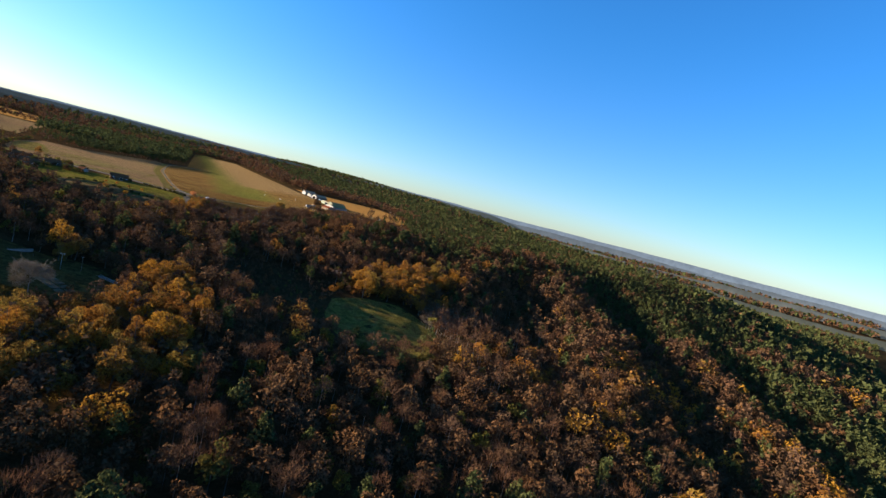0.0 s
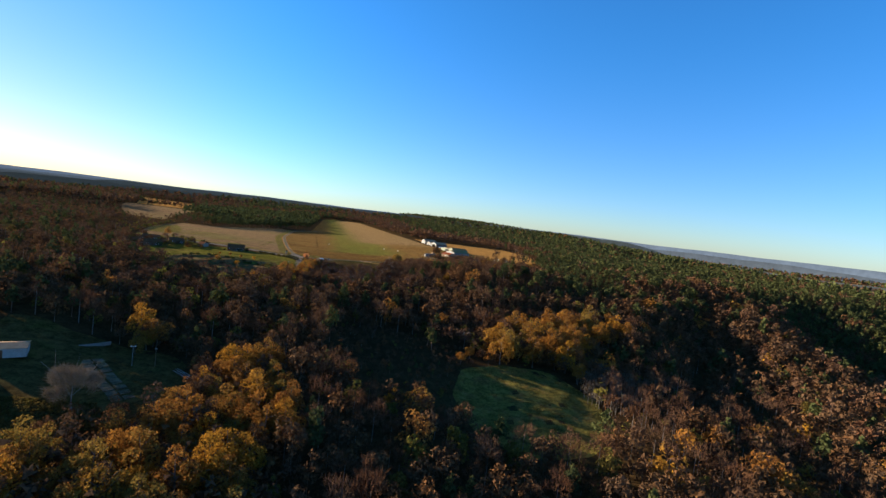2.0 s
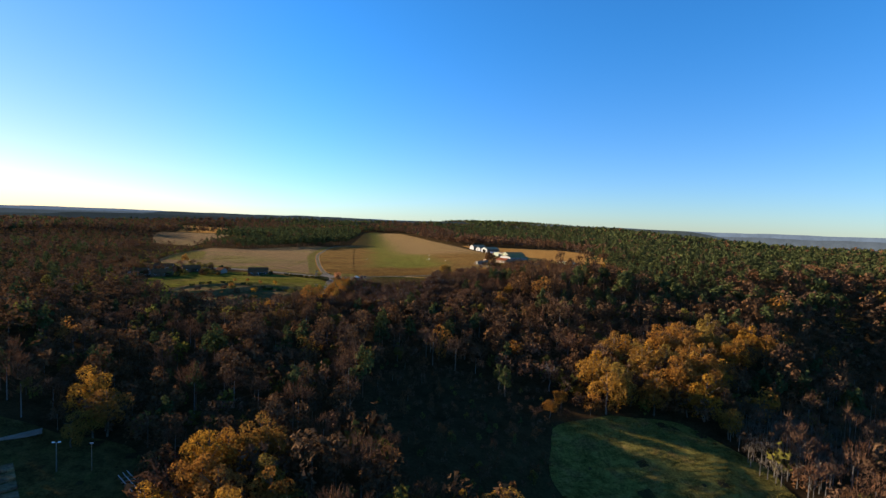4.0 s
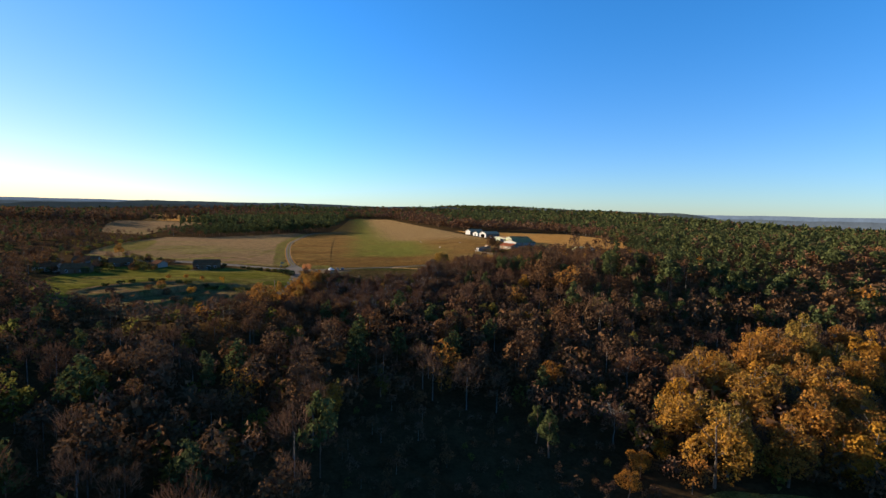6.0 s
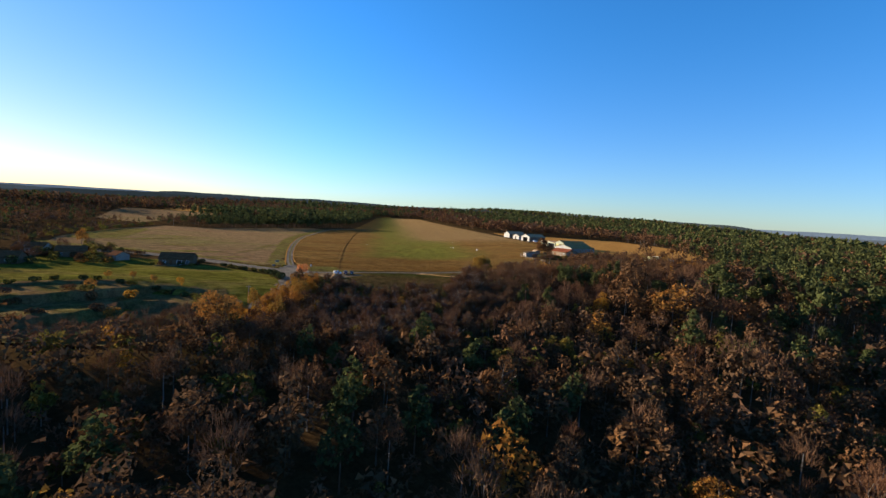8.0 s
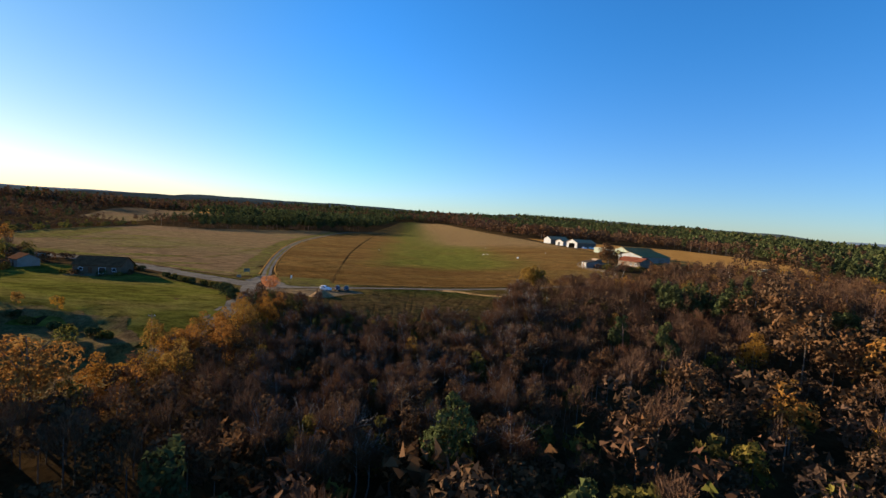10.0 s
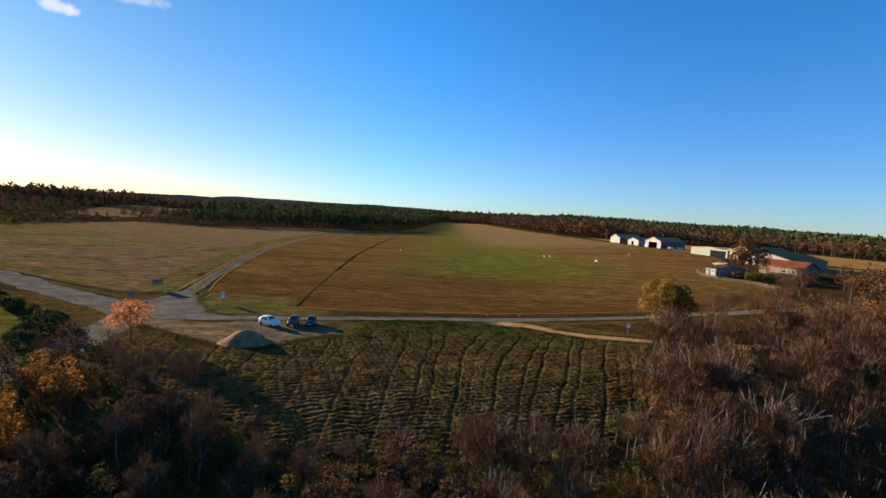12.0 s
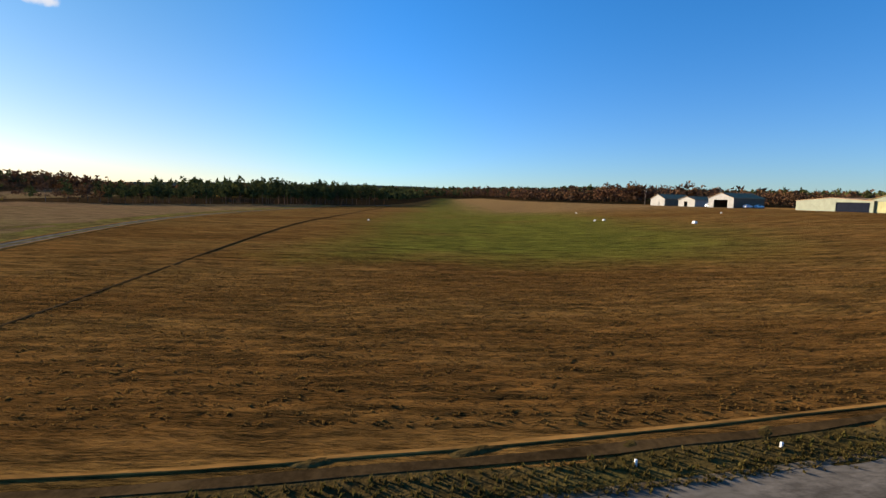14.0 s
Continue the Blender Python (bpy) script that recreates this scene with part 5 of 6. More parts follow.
def twigs(rng, n, blobs, base, long):
    """Fine bare twigs that fan up and out through the crown."""
    p, d = shell(rng, n, blobs)
    p = p - d * rng.uniform(0, 0.6, (len(p), 1)) * blobs[:, 3].mean()
    way = (p - base) / (np.linalg.norm(p - base, axis=1)[:, None] + 1e-9) + 0.45 * rng.normal(size=p.shape) + [0, 0, 0.4]
    way /= np.linalg.norm(way, axis=1)[:, None]
    s = np.cross(way, rng.normal(size=p.shape))
    s /= np.linalg.norm(s, axis=1)[:, None] + 1e-9
    ln = long * rng.uniform(0.6, 1.3, (len(p), 1))
    w = np.maximum(ln * 0.03, 0.022 * long)
    v = np.stack([p - s * w, p + s * w, p + way * ln], 1)
    return v.reshape(-1, 3), np.arange(3 * len(p)).reshape(-1, 3)


SPECIES = {  # crown shape, height, crown radius, foliage, bark, plain name, label
    "gold": ("oak", 16.0, 6.2, M_GOLD, M_BARK, "oak_tree", "oak tree with golden-orange autumn leaves in the valley wood", "autumn tree"),
    "russet": ("oak", 15.0, 5.3, M_RUSSET, M_BARK, "oak_tree", "oak tree keeping russet-brown autumn leaves in the wood", "autumn tree"),
    "bare": ("bare", 14.5, 4.4, M_TWIG, M_BARK_PALE, "bare_tree", "leafless grey-brown tree with fine twigs in the wood", "bare tree"),
    "pine": ("pine", 15.5, 3.3, M_NEEDLE, M_BARK_PINE, "pine_tree", "dark green pine tree standing among bare trees", "pine tree"),
    "parasol": ("parasol", 16.5, 3.8, M_NEEDLE, M_BARK_PINE, "pine_tree", "tall dark green pine with a spreading crown and bare trunk", "pine tree"),
    "olive": ("oak", 12.5, 4.2, M_OLIVE, M_BARK, "oak_tree", "tree with fading olive-green leaves in the wood", "autumn tree"),
    "poles": ("bare", 11.0, 2.3, M_GREY_TWIG, M_BARK_PALE, "bare_tree", "slim leafless grey tree in a dense young stand", "bare tree"),
    "fir": ("fir", 17.0, 3.4, M_NEEDLE, M_BARK_PINE, "fir_tree", "tall dark green conical fir at the wood's edge", "fir tree"),
}


def tree_template(kind, seed, n, size, h=None, r=None):
    shape, hh, rr, *_ = SPECIES[kind]
    rng = np.random.default_rng(seed * 31 + 7)
    h, r = (h or hh), (r or rr)
    blobs = crown_blobs(rng, shape, h, r)
    if kind in ("bare", "poles") and n < 100:
        p, d = shell(rng, n, blobs)
        v, f = cards(rng, p, d, size * 0.95, 0.9, 0.35)
    elif kind in ("bare", "poles"):
        v, f = twigs(rng, n, blobs, np.array([0, 0, h * 0.3]), size * 2.6 * (1.0 if n > 300 else 0.75))
    else:
        p, d = shell(rng, n, blobs)
        v, f = cards(rng, p, d, size, slim=0.55)
    tint = np.repeat(rng.uniform(0, 0.14, len(f)), 3)
    return v, f, tint


def tree_thing(kind, seed, n=850, size=0.5, mat=None, name=None, label=None, category=None, h=None, r=None):
    """A tree with its own trunk and crown, kept to be copied."""
    shape, hh, rr, leaves, bark, nm, lb, cat = SPECIES[kind]
    h, r = (h or hh), (r or rr)
    v, f, tint = tree_template(kind, seed, n, size, h, r)
    root = thing(name or nm, Matrix(), label or lb, category or cat)
    crown = new("crown", mesh_of("crown", v, f, mat or leaves, tint))
    crown.parent = root
    low = {"pine": 0.45, "parasol": 0.6, "fir": 0.25, "bare": 0.3}.get(kind, 0.35)
    rng = np.random.default_rng(seed + 400)
    trunk = new("trunk", mesh_of("trunk", *limbs(rng, h, r, low, 8 if kind == "bare" else 5, kind == "bare", 0.014 if kind == "bare" else 0.018), bark))
    trunk.parent = root
    return root


# Where the woods stand open.
LOW_BANK = [(-133, 565), (-150, 535), (-172, 545), (-176, 640), (-186, 700), (-205, 735), (-192, 745), (-192, 718), (-145, 718), (-132, 700)]
OPEN = [STRAW_FIELD, FAR_FIELD, FARTHEST_FIELD, LAWN, MEADOW, YARD,
        [(-140, 520), (-60, 505), (6, 476), (24, 472), (45, 458), (72, 462), (84, 486), (120, 500), (180, 522), (196, 560), (190, 640), (182, 836), (164, 900), (150, 1100), (130, 1305), (62, 1400), (30, 1335), (20, 1100), (14, 930), (12, 836), (-95, 712), (-134, 705), (-142, 640), (-134, 571)],
        [(-112, 470), (-60, 455), (-10, 470), (0, 500), (-60, 540), (-115, 540)], GARDEN,
        LOW_BANK,
        # Unseen clearing added so the low sun reaches the yard.
        [(-87, 205), (-89, 272), (-200, 350), (-300, 410), (-310, 340), (-140, 212)]]


def is_open(x, y):
    hit = np.zeros(np.shape(x), bool)
    for poly in OPEN:
        hit |= inside(poly, x, y)
    road = spline([(7.1, 486.1), (10.7, 478.1), (12.5, 463.8), (11.6, 445.9), (5.4, 419.2)], 4)
    for p in road:
        hit |= np.hypot(x - p[0], y - p[1]) < 4.5
    return hit


PINE_CLUMP = [(122, 461), (124, 476), (134, 483), (152, 478), (156, 462), (144, 456), (130, 457)]


def plantation(x, y):
    """The pine plantation on the shoulder of the eastern slope."""
    return ((x > 250) & (y > 423 + 0.44 * (x - 250) + 14 * waves(x, y, 120, 31))) | ((x > 435 + 16 * waves(x, y, 90, 32)) & (y > 290))


def pick_species(rng, x, y):
    """A kind of tree for each place, by the part of the wood that it stands in."""
    u, s = rng.uniform(0, 1, len(x)), waves(x, y, 90, 11)
    kinds = np.where(u < 0.5, "russet", np.where(u < 0.8, "bare", np.where(u < 0.88, "olive", np.where(u < 0.9, "gold", "pine")))).astype(object)

    def change(where, mix):
        w = np.array([m for _, m in mix])
        k = rng.choice([m for m, _ in mix], len(x), p=w / w.sum())
        kinds[where] = k[where]

    ridge = plantation(x, y)
    change(ridge, [("pine", 0.72), ("parasol", 0.1), ("russet", 0.1), ("bare", 0.08)])
    change((x > 205) & ~ridge & (s > 0.25), [("pine", 0.07), ("russet", 0.45), ("bare", 0.48)])
    change((x > 165) & (y < 235), [("russet", 0.5), ("gold", 0.16), ("bare", 0.28), ("pine", 0.06)])
    change((x > 170) & (x < 375) & (y > 406) & (y < 535), [("parasol", 0.34), ("pine", 0.14), ("bare", 0.3), ("russet", 0.22)])
    change((x > 100) & (x < 300) & (y > 465) & (y < 563), [("russet", 0.6), ("bare", 0.37), ("gold", 0.03)])
    change(inside(PINE_CLUMP, x, y), [("pine", 0.9), ("russet", 0.1)])
    change((x > 53) & (x < 100) & (y > 426) & (y < 500), [("bare", 0.65), ("russet", 0.35)])
    change((x > 147) & (x < 236) & (y > 234) & (y < 287), [("bare", 0.9), ("russet", 0.1)])
    change((x > 174) & (y > 695) & (y < 830) & (x < 375), [("bare", 0.55), ("russet", 0.4), ("pine", 0.05)])
    change((x < -85) & (y < 464), [("pine", 0.42), ("russet", 0.33), ("bare", 0.17), ("olive", 0.08)])
    change((x < -138) & (y > 464) & (y < 870), [("pine", 0.3), ("russet", 0.36), ("bare", 0.34)])
    far = np.hypot(x - 45, y - 490) > 500
    change(far & (waves(x, y, 520, 12) + 0.4 * s > -0.05), [("pine", 0.85), ("russet", 0.15)])
    change((x < -172) & (y > 700) & (y < 1700), [("russet", 0.45), ("bare", 0.37), ("pine", 0.18)])
    change((x > 120) & (x < 360) & (y > 780) & (y < 960) & (y < 1180 - 0.8 * x), [("bare", 0.6), ("russet", 0.38), ("pine", 0.02)])
    change((x > 100) & (x < 240) & (y >= 900) & (y < 1420), [("bare", 0.55), ("russet", 0.38), ("pine", 0.07)])
    block = inside([(-98, 712), (13.4, 832), (30, 1345), (-150, 1290), (-190, 1000), (-172, 800)], x, y)
    change(block, [("pine", 0.93), ("russet", 0.07)])
    return kinds


def scatter(rng, x0, x1, y0, y1, gap):
    gx, gy = np.meshgrid(np.arange(x0, x1, gap), np.arange(y0, y1, gap))
    return gx.ravel() + rng.uniform(-0.46, 0.46, gx.size) * gap, gy.ravel() + rng.uniform(-0.46, 0.46, gx.size) * gap


rng = np.random.default_rng(5)
tx, ty = scatter(rng, -380, 720, 85, 860, 8.3)
gx, gy = scatter(rng, -46, 30, 158, 272, 7.6)
ring = inside([(-38, 160), (-40, 202), (-31, 213), (-19, 216), (-12, 229), (-7, 245), (-6, 260), (-1, 268), (14, 268), (22, 250), (24, 222), (23, 204), (20, 184), (4, 166), (-14, 158)], gx, gy)
GROVE_GOLD = [(-36, 284), (-42, 288), (-34, 281), *zip(gx[ring].tolist(), gy[ring].tolist())]
gx, gy = scatter(rng, 100, 226, 270, 362, 8.2)
ring = inside([(100, 292), (128, 294), (138, 268), (158, 272), (172, 300), (226, 336), (226, 360), (190, 356), (150, 334), (128, 318), (102, 304)], gx, gy) & ~inside(MEADOW, gx, gy)
GROVE_GOLD += [*zip(gx[ring].tolist(), gy[ring].tolist()), (15, 426), (15, 437), (12, 419), (16, 445), (9, 431)]
GROVE_GOLD += [(x + 5.2 + 3.6 * (k % 2), y) for k, (x, y) in enumerate(((1, 406), (2.5, 411), (4, 415), (5, 419), (7, 424), (8, 428), (9.5, 432), (10.5, 436), (11, 441), (11.5, 446), (12, 451), (12.3, 456)))]


# Trees that stand out of the wood: kind, place and size.
LANDMARKS = [
    ("russet", 75, 372, 1.12), ("russet", 81, 350, 0.95), ("gold", 102, 341, 0.72), ("russet", 26, 362, 0.85), ("russet", 30, 333, 1.25), ("gold", 36, 330, 0.8),
    ("olive", 9, 359, 0.62), ("pine", 150, 392, 0.9), ("parasol", 177, 397, 0.95), ("pine", 182, 388, 0.95), ("parasol", 207, 397, 1.0), ("pine", 266, 410, 1.1),
    ("pine", 60, 397, 1.0), ("pine", 39, 384, 0.8), ("pine", 88, 318, 0.7), ("olive", 50, 343, 0.72), ("pine", 89, 312, 0.85), ("olive", 39, 272, 0.6),
    ("russet", 108, 386, 1.0), ("russet", 116, 365, 0.92), ("gold", 112, 391, 0.6), ("olive", 112, 360, 0.7), ("olive", 117, 352, 0.6),
    ("russet", -9, 338, 1.3), ("russet", 5, 313, 0.9), ("gold", 16, 308, 0.55), ("bare", 135, 325, 1.1), ("bare", 108, 315, 0.8), ("bare", 126, 338, 1.0),
    ("gold", -37, 280, 0.75), ("gold", -53, 339, 0.6), ("russet", -7, 324, 0.9), ("pine", 100, 440, 0.78), ("pine", 107, 435, 0.82),
    ("gold", 128, 437, 0.6), ("russet", 92, 430, 0.62), ("gold", 69, 447, 0.34), ("gold", 106, 456, 0.4), ("parasol", 177, 440, 1.05), ("parasol", 186, 432, 1.0),
    ("parasol", 152, 441, 0.8), ("russet", 62, 371, 0.7), ("gold", 58, 244, 0.6), ("gold", 62, 151, 0.6), ("olive", 70, 128, 0.55), ("gold", -39, 274, 0.6),
    ("gold", 19, 419, 0.58), ("gold", 22, 440, 0.55), ("gold", 17, 411, 0.55), ("gold", 24, 448, 0.42), ("gold", 14, 428, 0.46), ("gold", 21, 431, 0.56), ("gold", 25, 454, 0.38)]


def in_view(x, y):
    """The part of the country that the flight ever looks towards."""
    return ((x > -15 - 0.7 * (y - 105)) | (x > 20 - 1.2 * (y - 450))) & (x < 3.2 * (y + 40))


BRUSH = [(-32, 394), (66, 394), (86, 418), (100, 428), (132, 440), (140, 470), (118, 489), (98, 486), (86, 480), (80, 466), (72, 452), (45, 450), (28, 462), (15, 466), (15, 425), (-32, 400)]
near_grove = np.zeros(len(tx), bool)
for gx, gy in GROVE_GOLD:
    near_grove |= np.hypot(tx - gx, ty - gy) < 5.8
for _, gx, gy, gs in LANDMARKS:
    near_grove |= np.hypot(tx - gx, ty - gy) < 5.0 + 3.5 * gs
keep = ~is_open(tx, ty) & ~near_grove & ~((ty > 436) & (tx > -20) & (tx < 98)) & ~inside(BRUSH, tx, ty) & in_view(tx, ty)
tx, ty = tx[keep], ty[keep]
size = rng.uniform(0.7, 1.3, len(tx)) * np.where((ty > 690) & (tx < 20), 0.66 + 0.6 * smooth(-110, 5, tx), 1.0)
# Trees sunward of the golden groves are lowered to let sunlight in.
sunward = np.zeros(len(tx))
for gx, gy in GROVE_GOLD:
    along = (tx - gx) * -0.79 + (ty - gy) * 0.61
    off = np.abs((tx - gx) * 0.61 + (ty - gy) * 0.79)
    sunward = np.maximum(sunward, ((along > 0) & (along < 45) & (off < 7)) * 1.0)
size *= 1 - 0.3 * sunward
size *= np.where((tx > -32) & (tx < 132), 1 - 0.28 * smooth(360, 400, ty), 1.0)
# Trees kept low here so the sun reaches the meadow.
size *= np.where(inside([(95, 225), (50, 250), (34, 290), (40, 338), (76, 334), (112, 304), (98, 262)], tx, ty), 0.3, 1.0)
size *= np.where((tx > -270) & (tx < -95) & (ty > 380) & (ty < 565), 0.66, 1.0)
size *= np.where((tx > -110) & (tx < 6), 1 - 0.42 * smooth(318, 372, ty) * smooth(470, 440, ty), 1.0)
size *= np.where((tx < -138) & (ty > 540), 0.62, 1.0)
size *= np.where((tx > 98) & (tx < 300) & (ty > 462) & (ty < 563), 0.46, 1.0)
size *= np.where(plantation(tx, ty) & (np.abs(tx) < 700), 0.74, 1.0)
size = np.where(inside(PINE_CLUMP, tx, ty), rng.uniform(0.5, 0.72, len(tx)), size)
kinds = pick_species(rng, tx, ty)
bx, by = scatter(rng, -32, 142, 392, 490, 3.1)
low = inside(BRUSH, bx, by) & ~is_open(bx, by)
for gx, gy in GROVE_GOLD:
    low &= np.hypot(bx - gx, by - gy) > 3.5
for _, gx, gy, gs in LANDMARKS:
    low &= np.hypot(bx - gx, by - gy) > 2.0 + 3.0 * gs
bx, by = bx[low], by[low]
bu = rng.uniform(0, 1, len(bx))
edge = smooth(55, 75, bx) * smooth(428, 445, by)
bk = np.where(bu < 0.62 + 0.28 * edge, "bare", np.where(bu < 0.9 + 0.08 * edge, "russet", np.where(bu < 0.92, "gold", np.where(bu < 0.96, "olive", "pine")))).astype(object)
bs = rng.uniform(0.75, 1.25, len(bx)) * (0.62 - 0.2 * smooth(395, 430, by) - 0.07 * smooth(425, 450, by) * smooth(85, 65, bx))
bk[(bk == "pine") & (bx < 95) & (by > 400)] = "bare"
tall = inside(PINE_CLUMP, bx, by) & (bu > 0.3)
bk[tall] = "pine"
bs[tall] = 0.45 + 0.25 * bu[tall]
bs = np.where((bx > 58) & (by > 425) & ~tall, bs * 1.18, bs)
tx, ty, size, kinds = np.concatenate([tx, bx]), np.concatenate([ty, by]), np.concatenate([size, bs]), np.concatenate([kinds, bk])
turn = rng.uniform(0, 360, len(tx))
# The stretch of wood along the line of flight stands tree by tree; the rest is one mass a kind.
line = np.interp(ty, [0, 134, 268, 490], [9, 31, 46, 58])
close = np.hypot(tx - line, np.interp(ty, [130, 250, 350, 400, 450], [95, 75, 52, 34, 22])) + np.where((ty > 130) & (ty < 500), 0, 1e4)
order = np.argsort(close)[:300]
single = np.zeros(len(tx), bool)
single[order] = True
GROUP = "trees of the valley wood"
makers = {k: [tree_thing(k, s, n, sz) for s in range(3)] for k, n, sz in (("russet", 2200, 0.38), ("bare", 1450, 0.545), ("olive", 1850, 0.36), ("pine", 1700, 0.425), ("parasol", 1700, 0.425), ("gold", 2400, 0.425))}
used = {}


def plant(kind, x, y, s, rz, which):
    """Stand a tree at its place: the first one itself, the others as copies."""
    root = makers[kind][which]
    m = at_ground(x, y, rz) @ Matrix.Diagonal((s, s, s * 1.0, 1))
    if id(root) in used:
        return copy_thing(root, m)
    used[id(root)] = True
    root["group"] = GROUP
    keepm.append((root, m))
    return root


keepm = []
for k, i in enumerate(order):
    plant(kinds[i], tx[i], ty[i], size[i], turn[i], k % 3)
for k, (gx, gy) in enumerate(GROVE_GOLD):
    small = 0.45 if gy > 410 else (1.1 if gy > 267 else 0.98)
    small *= 0.55 if 98 < gx < 122 and 285 < gy < 310 else 1.0
    plant("gold" if k % 5 or gy > 400 else ("olive", "russet")[k % 2], gx, gy, small * (0.72 + 0.45 * ((k * 37) % 10) / 10), k * 77, k % 3)


for k, (kind, gx, gy, gs) in enumerate(LANDMARKS):
    plant(kind, gx, gy, gs, k * 61, k % 3)


def mass(name, chosen, kind, n, sz, seeds, label, xs, ys, ss, tt):
    """Many trees of one kind as one mesh."""
    shape, h, r, leaves, bark, *_ = SPECIES[kind]
    temps = [tree_template(kind, 50 + s, n, sz) for s in range(seeds)]
    V, F, T, k = [], [], [], 0
    SV, SF, sk = [], [], 0
    trunk_v, trunk_f = tube((0, 0, -0.8), (0, 0, h * 0.62), 0.2, 0.09, 3)
    trunk_v = np.array(trunk_v)
    r2 = np.random.default_rng(len(name))
    zs = height(xs, ys)
    for q, i in enumerate(chosen):
        v, f, t = temps[q % seeds]
        a, s = radians(tt[i]), ss[i]
        ca, sa = math.cos(a) * s, math.sin(a) * s
        V.append(np.stack([v[:, 0] * ca - v[:, 1] * sa + xs[i], v[:, 0] * sa + v[:, 1] * ca + ys[i], v[:, 2] * s * (0.9 + 0.2 * ((q * 7) % 5) / 5) + zs[i]], 1))
        F.append(f + k)
        T.append(t + r2.uniform(0, 1))
        k += len(v)
        if n >= 100:
            SV.append(trunk_v * [min(1, s), min(1, s), s * 0.9] + [xs[i], ys[i], zs[i]])
            SF += [tuple(j + sk for j in face) for face in trunk_f[:3]]
            sk += len(trunk_v)
    if not V:
        return
    ob = new(name, mesh_of(name, np.concatenate(V), np.concatenate(F), leaves, np.concatenate(T)))
    tagged(ob, label, "woodland", kind="stuff")
    if SV:
        ob2 = new("trunks", mesh_of("trunks", np.concatenate(SV), SF, bark))
        ob2.parent = ob
    return ob


NAMES = {"gold": ("golden_wood", "golden-leaved trees scattered through the wood"), "russet": ("russet_wood", "russet-brown oak wood on the valley slope"), "bare": ("bare_wood", "leafless grey-brown wood with pale trunks"),
         "pine": ("pine_wood", "dark green pine wood"), "parasol": ("tall_pine_wood", "tall pines with bare trunks at the wood's edge"), "olive": ("olive_wood", "trees with fading olive-green leaves")}
front = np.abs((tx - 13) * 0.8 - (ty - 854) * 0.6) < 34
edge_row = ((ty > 690) & (tx < 30) & front) | ((tx > 170) & (tx < 330) & (ty > 690) & (ty < 800))
reach = np.where((ty > 130) & (ty < 500), close, np.hypot(tx - 50, np.maximum(ty - 440, 30)))
for kind in NAMES:
    sel = (kinds == kind) & ~single
    mass(NAMES[kind][0], np.flatnonzero(sel & (reach < 135)), kind, 410, 0.71, 5, NAMES[kind][1], tx, ty, size, turn)
    mass("mid_" + NAMES[kind][0], np.flatnonzero(sel & (((reach >= 135) & (reach < 240)) | edge_row)), kind, 205, 1.03, 6, NAMES[kind][1], tx, ty, size, turn)
    mass("far_slope_" + NAMES[kind][0], np.flatnonzero(sel & (reach >= 240) & (reach < 430) & (ty < 500) & ~edge_row), kind, 95, 1.4, 6, NAMES[kind][1] + " on the far slope", tx, ty, size, turn)
    mass("distant_" + NAMES[kind][0], np.flatnonzero(sel & (reach >= 240) & ~((reach < 430) & (ty < 500)) & ~edge_row), kind, 42, 1.9, 6, NAMES[kind][1] + " farther off", tx, ty, size, turn)
ux, uy = scatter(rng, -110, 235, 120, 440, 5.0)
floor = ~is_open(ux, uy) & in_view(ux, uy) & ~inside(BRUSH, ux, uy)
for gx, gy in GROVE_GOLD:
    floor &= np.hypot(ux - gx, uy - gy) > 2.5
ux, uy = ux[floor], uy[floor]
around = (tx > -125) & (tx < 250) & (ty > 105) & (ty < 455)
free = np.array([(np.hypot(tx[around] - a, ty[around] - b) - 3.4 * size[around]).min() for a, b in zip(ux, uy)])
ux, uy, free = ux[free > 0.6], uy[free > 0.6], free[free > 0.6]
uu, us, ut = rng.uniform(0, 1, len(ux)), np.clip(0.36 + 0.09 * free, 0.36, 0.75) * rng.uniform(0.8, 1.3, len(ux)), rng.uniform(0, 360, len(ux))
us = np.where(inside([(98, 225), (50, 250), (34, 290), (40, 338), (76, 334), (114, 306), (100, 262)], ux, uy), np.minimum(us, 0.25), us)
for kind, lo, hi, nm, lb in (("bare", 0.0, 0.4, "bare_undergrowth", "bare brushwood under the trees"), ("russet", 0.4, 0.85, "russet_undergrowth", "russet saplings and bracken under the trees"), ("olive", 0.85, 1.0, "olive_undergrowth", "olive-green bushes under the trees")):
    mass(nm, np.flatnonzero((uu >= lo) & (uu < hi)), kind, 66, 1.45, 4, lb, ux, uy, us, ut)
hx, hy = scatter(rng, 74, 138, 432, 490, 2.9)
thick = inside([(76, 452), (84, 478), (90, 484), (112, 488), (136, 478), (136, 440), (95, 432)], hx, hy)
qx, qy = scatter(rng, 96, 250, 455, 560, 4.6)
east = inside([(104, 490), (122, 501), (140, 512), (152, 530), (166, 546), (206, 552), (240, 520), (236, 462), (160, 458), (140, 480), (118, 490)], qx, qy)
qx, qy = qx[east], qy[east]
qu, qs, qt = rng.uniform(0, 1, len(qx)), rng.uniform(0.32, 0.58, len(qx)), rng.uniform(0, 360, len(qx))
for kind, lo, hi, nm, lb in (("russet", 0.0, 0.5, "russet_thicket", "dense thicket of russet bushes beside the airfield"), ("bare", 0.5, 0.95, "bare_thicket", "dense bare thicket beside the airfield"), ("gold", 0.95, 1.0, "golden_thicket", "golden bushes in the thicket beside the airfield")):
    mass(nm, np.flatnonzero((qu >= lo) & (qu < hi)), kind, 260, 0.85, 4, lb, qx, qy, qs, qt)
hx, hy = hx[thick], hy[thick]
sx, sy = scatter(rng, 12, 95, 430, 486, 1.75)
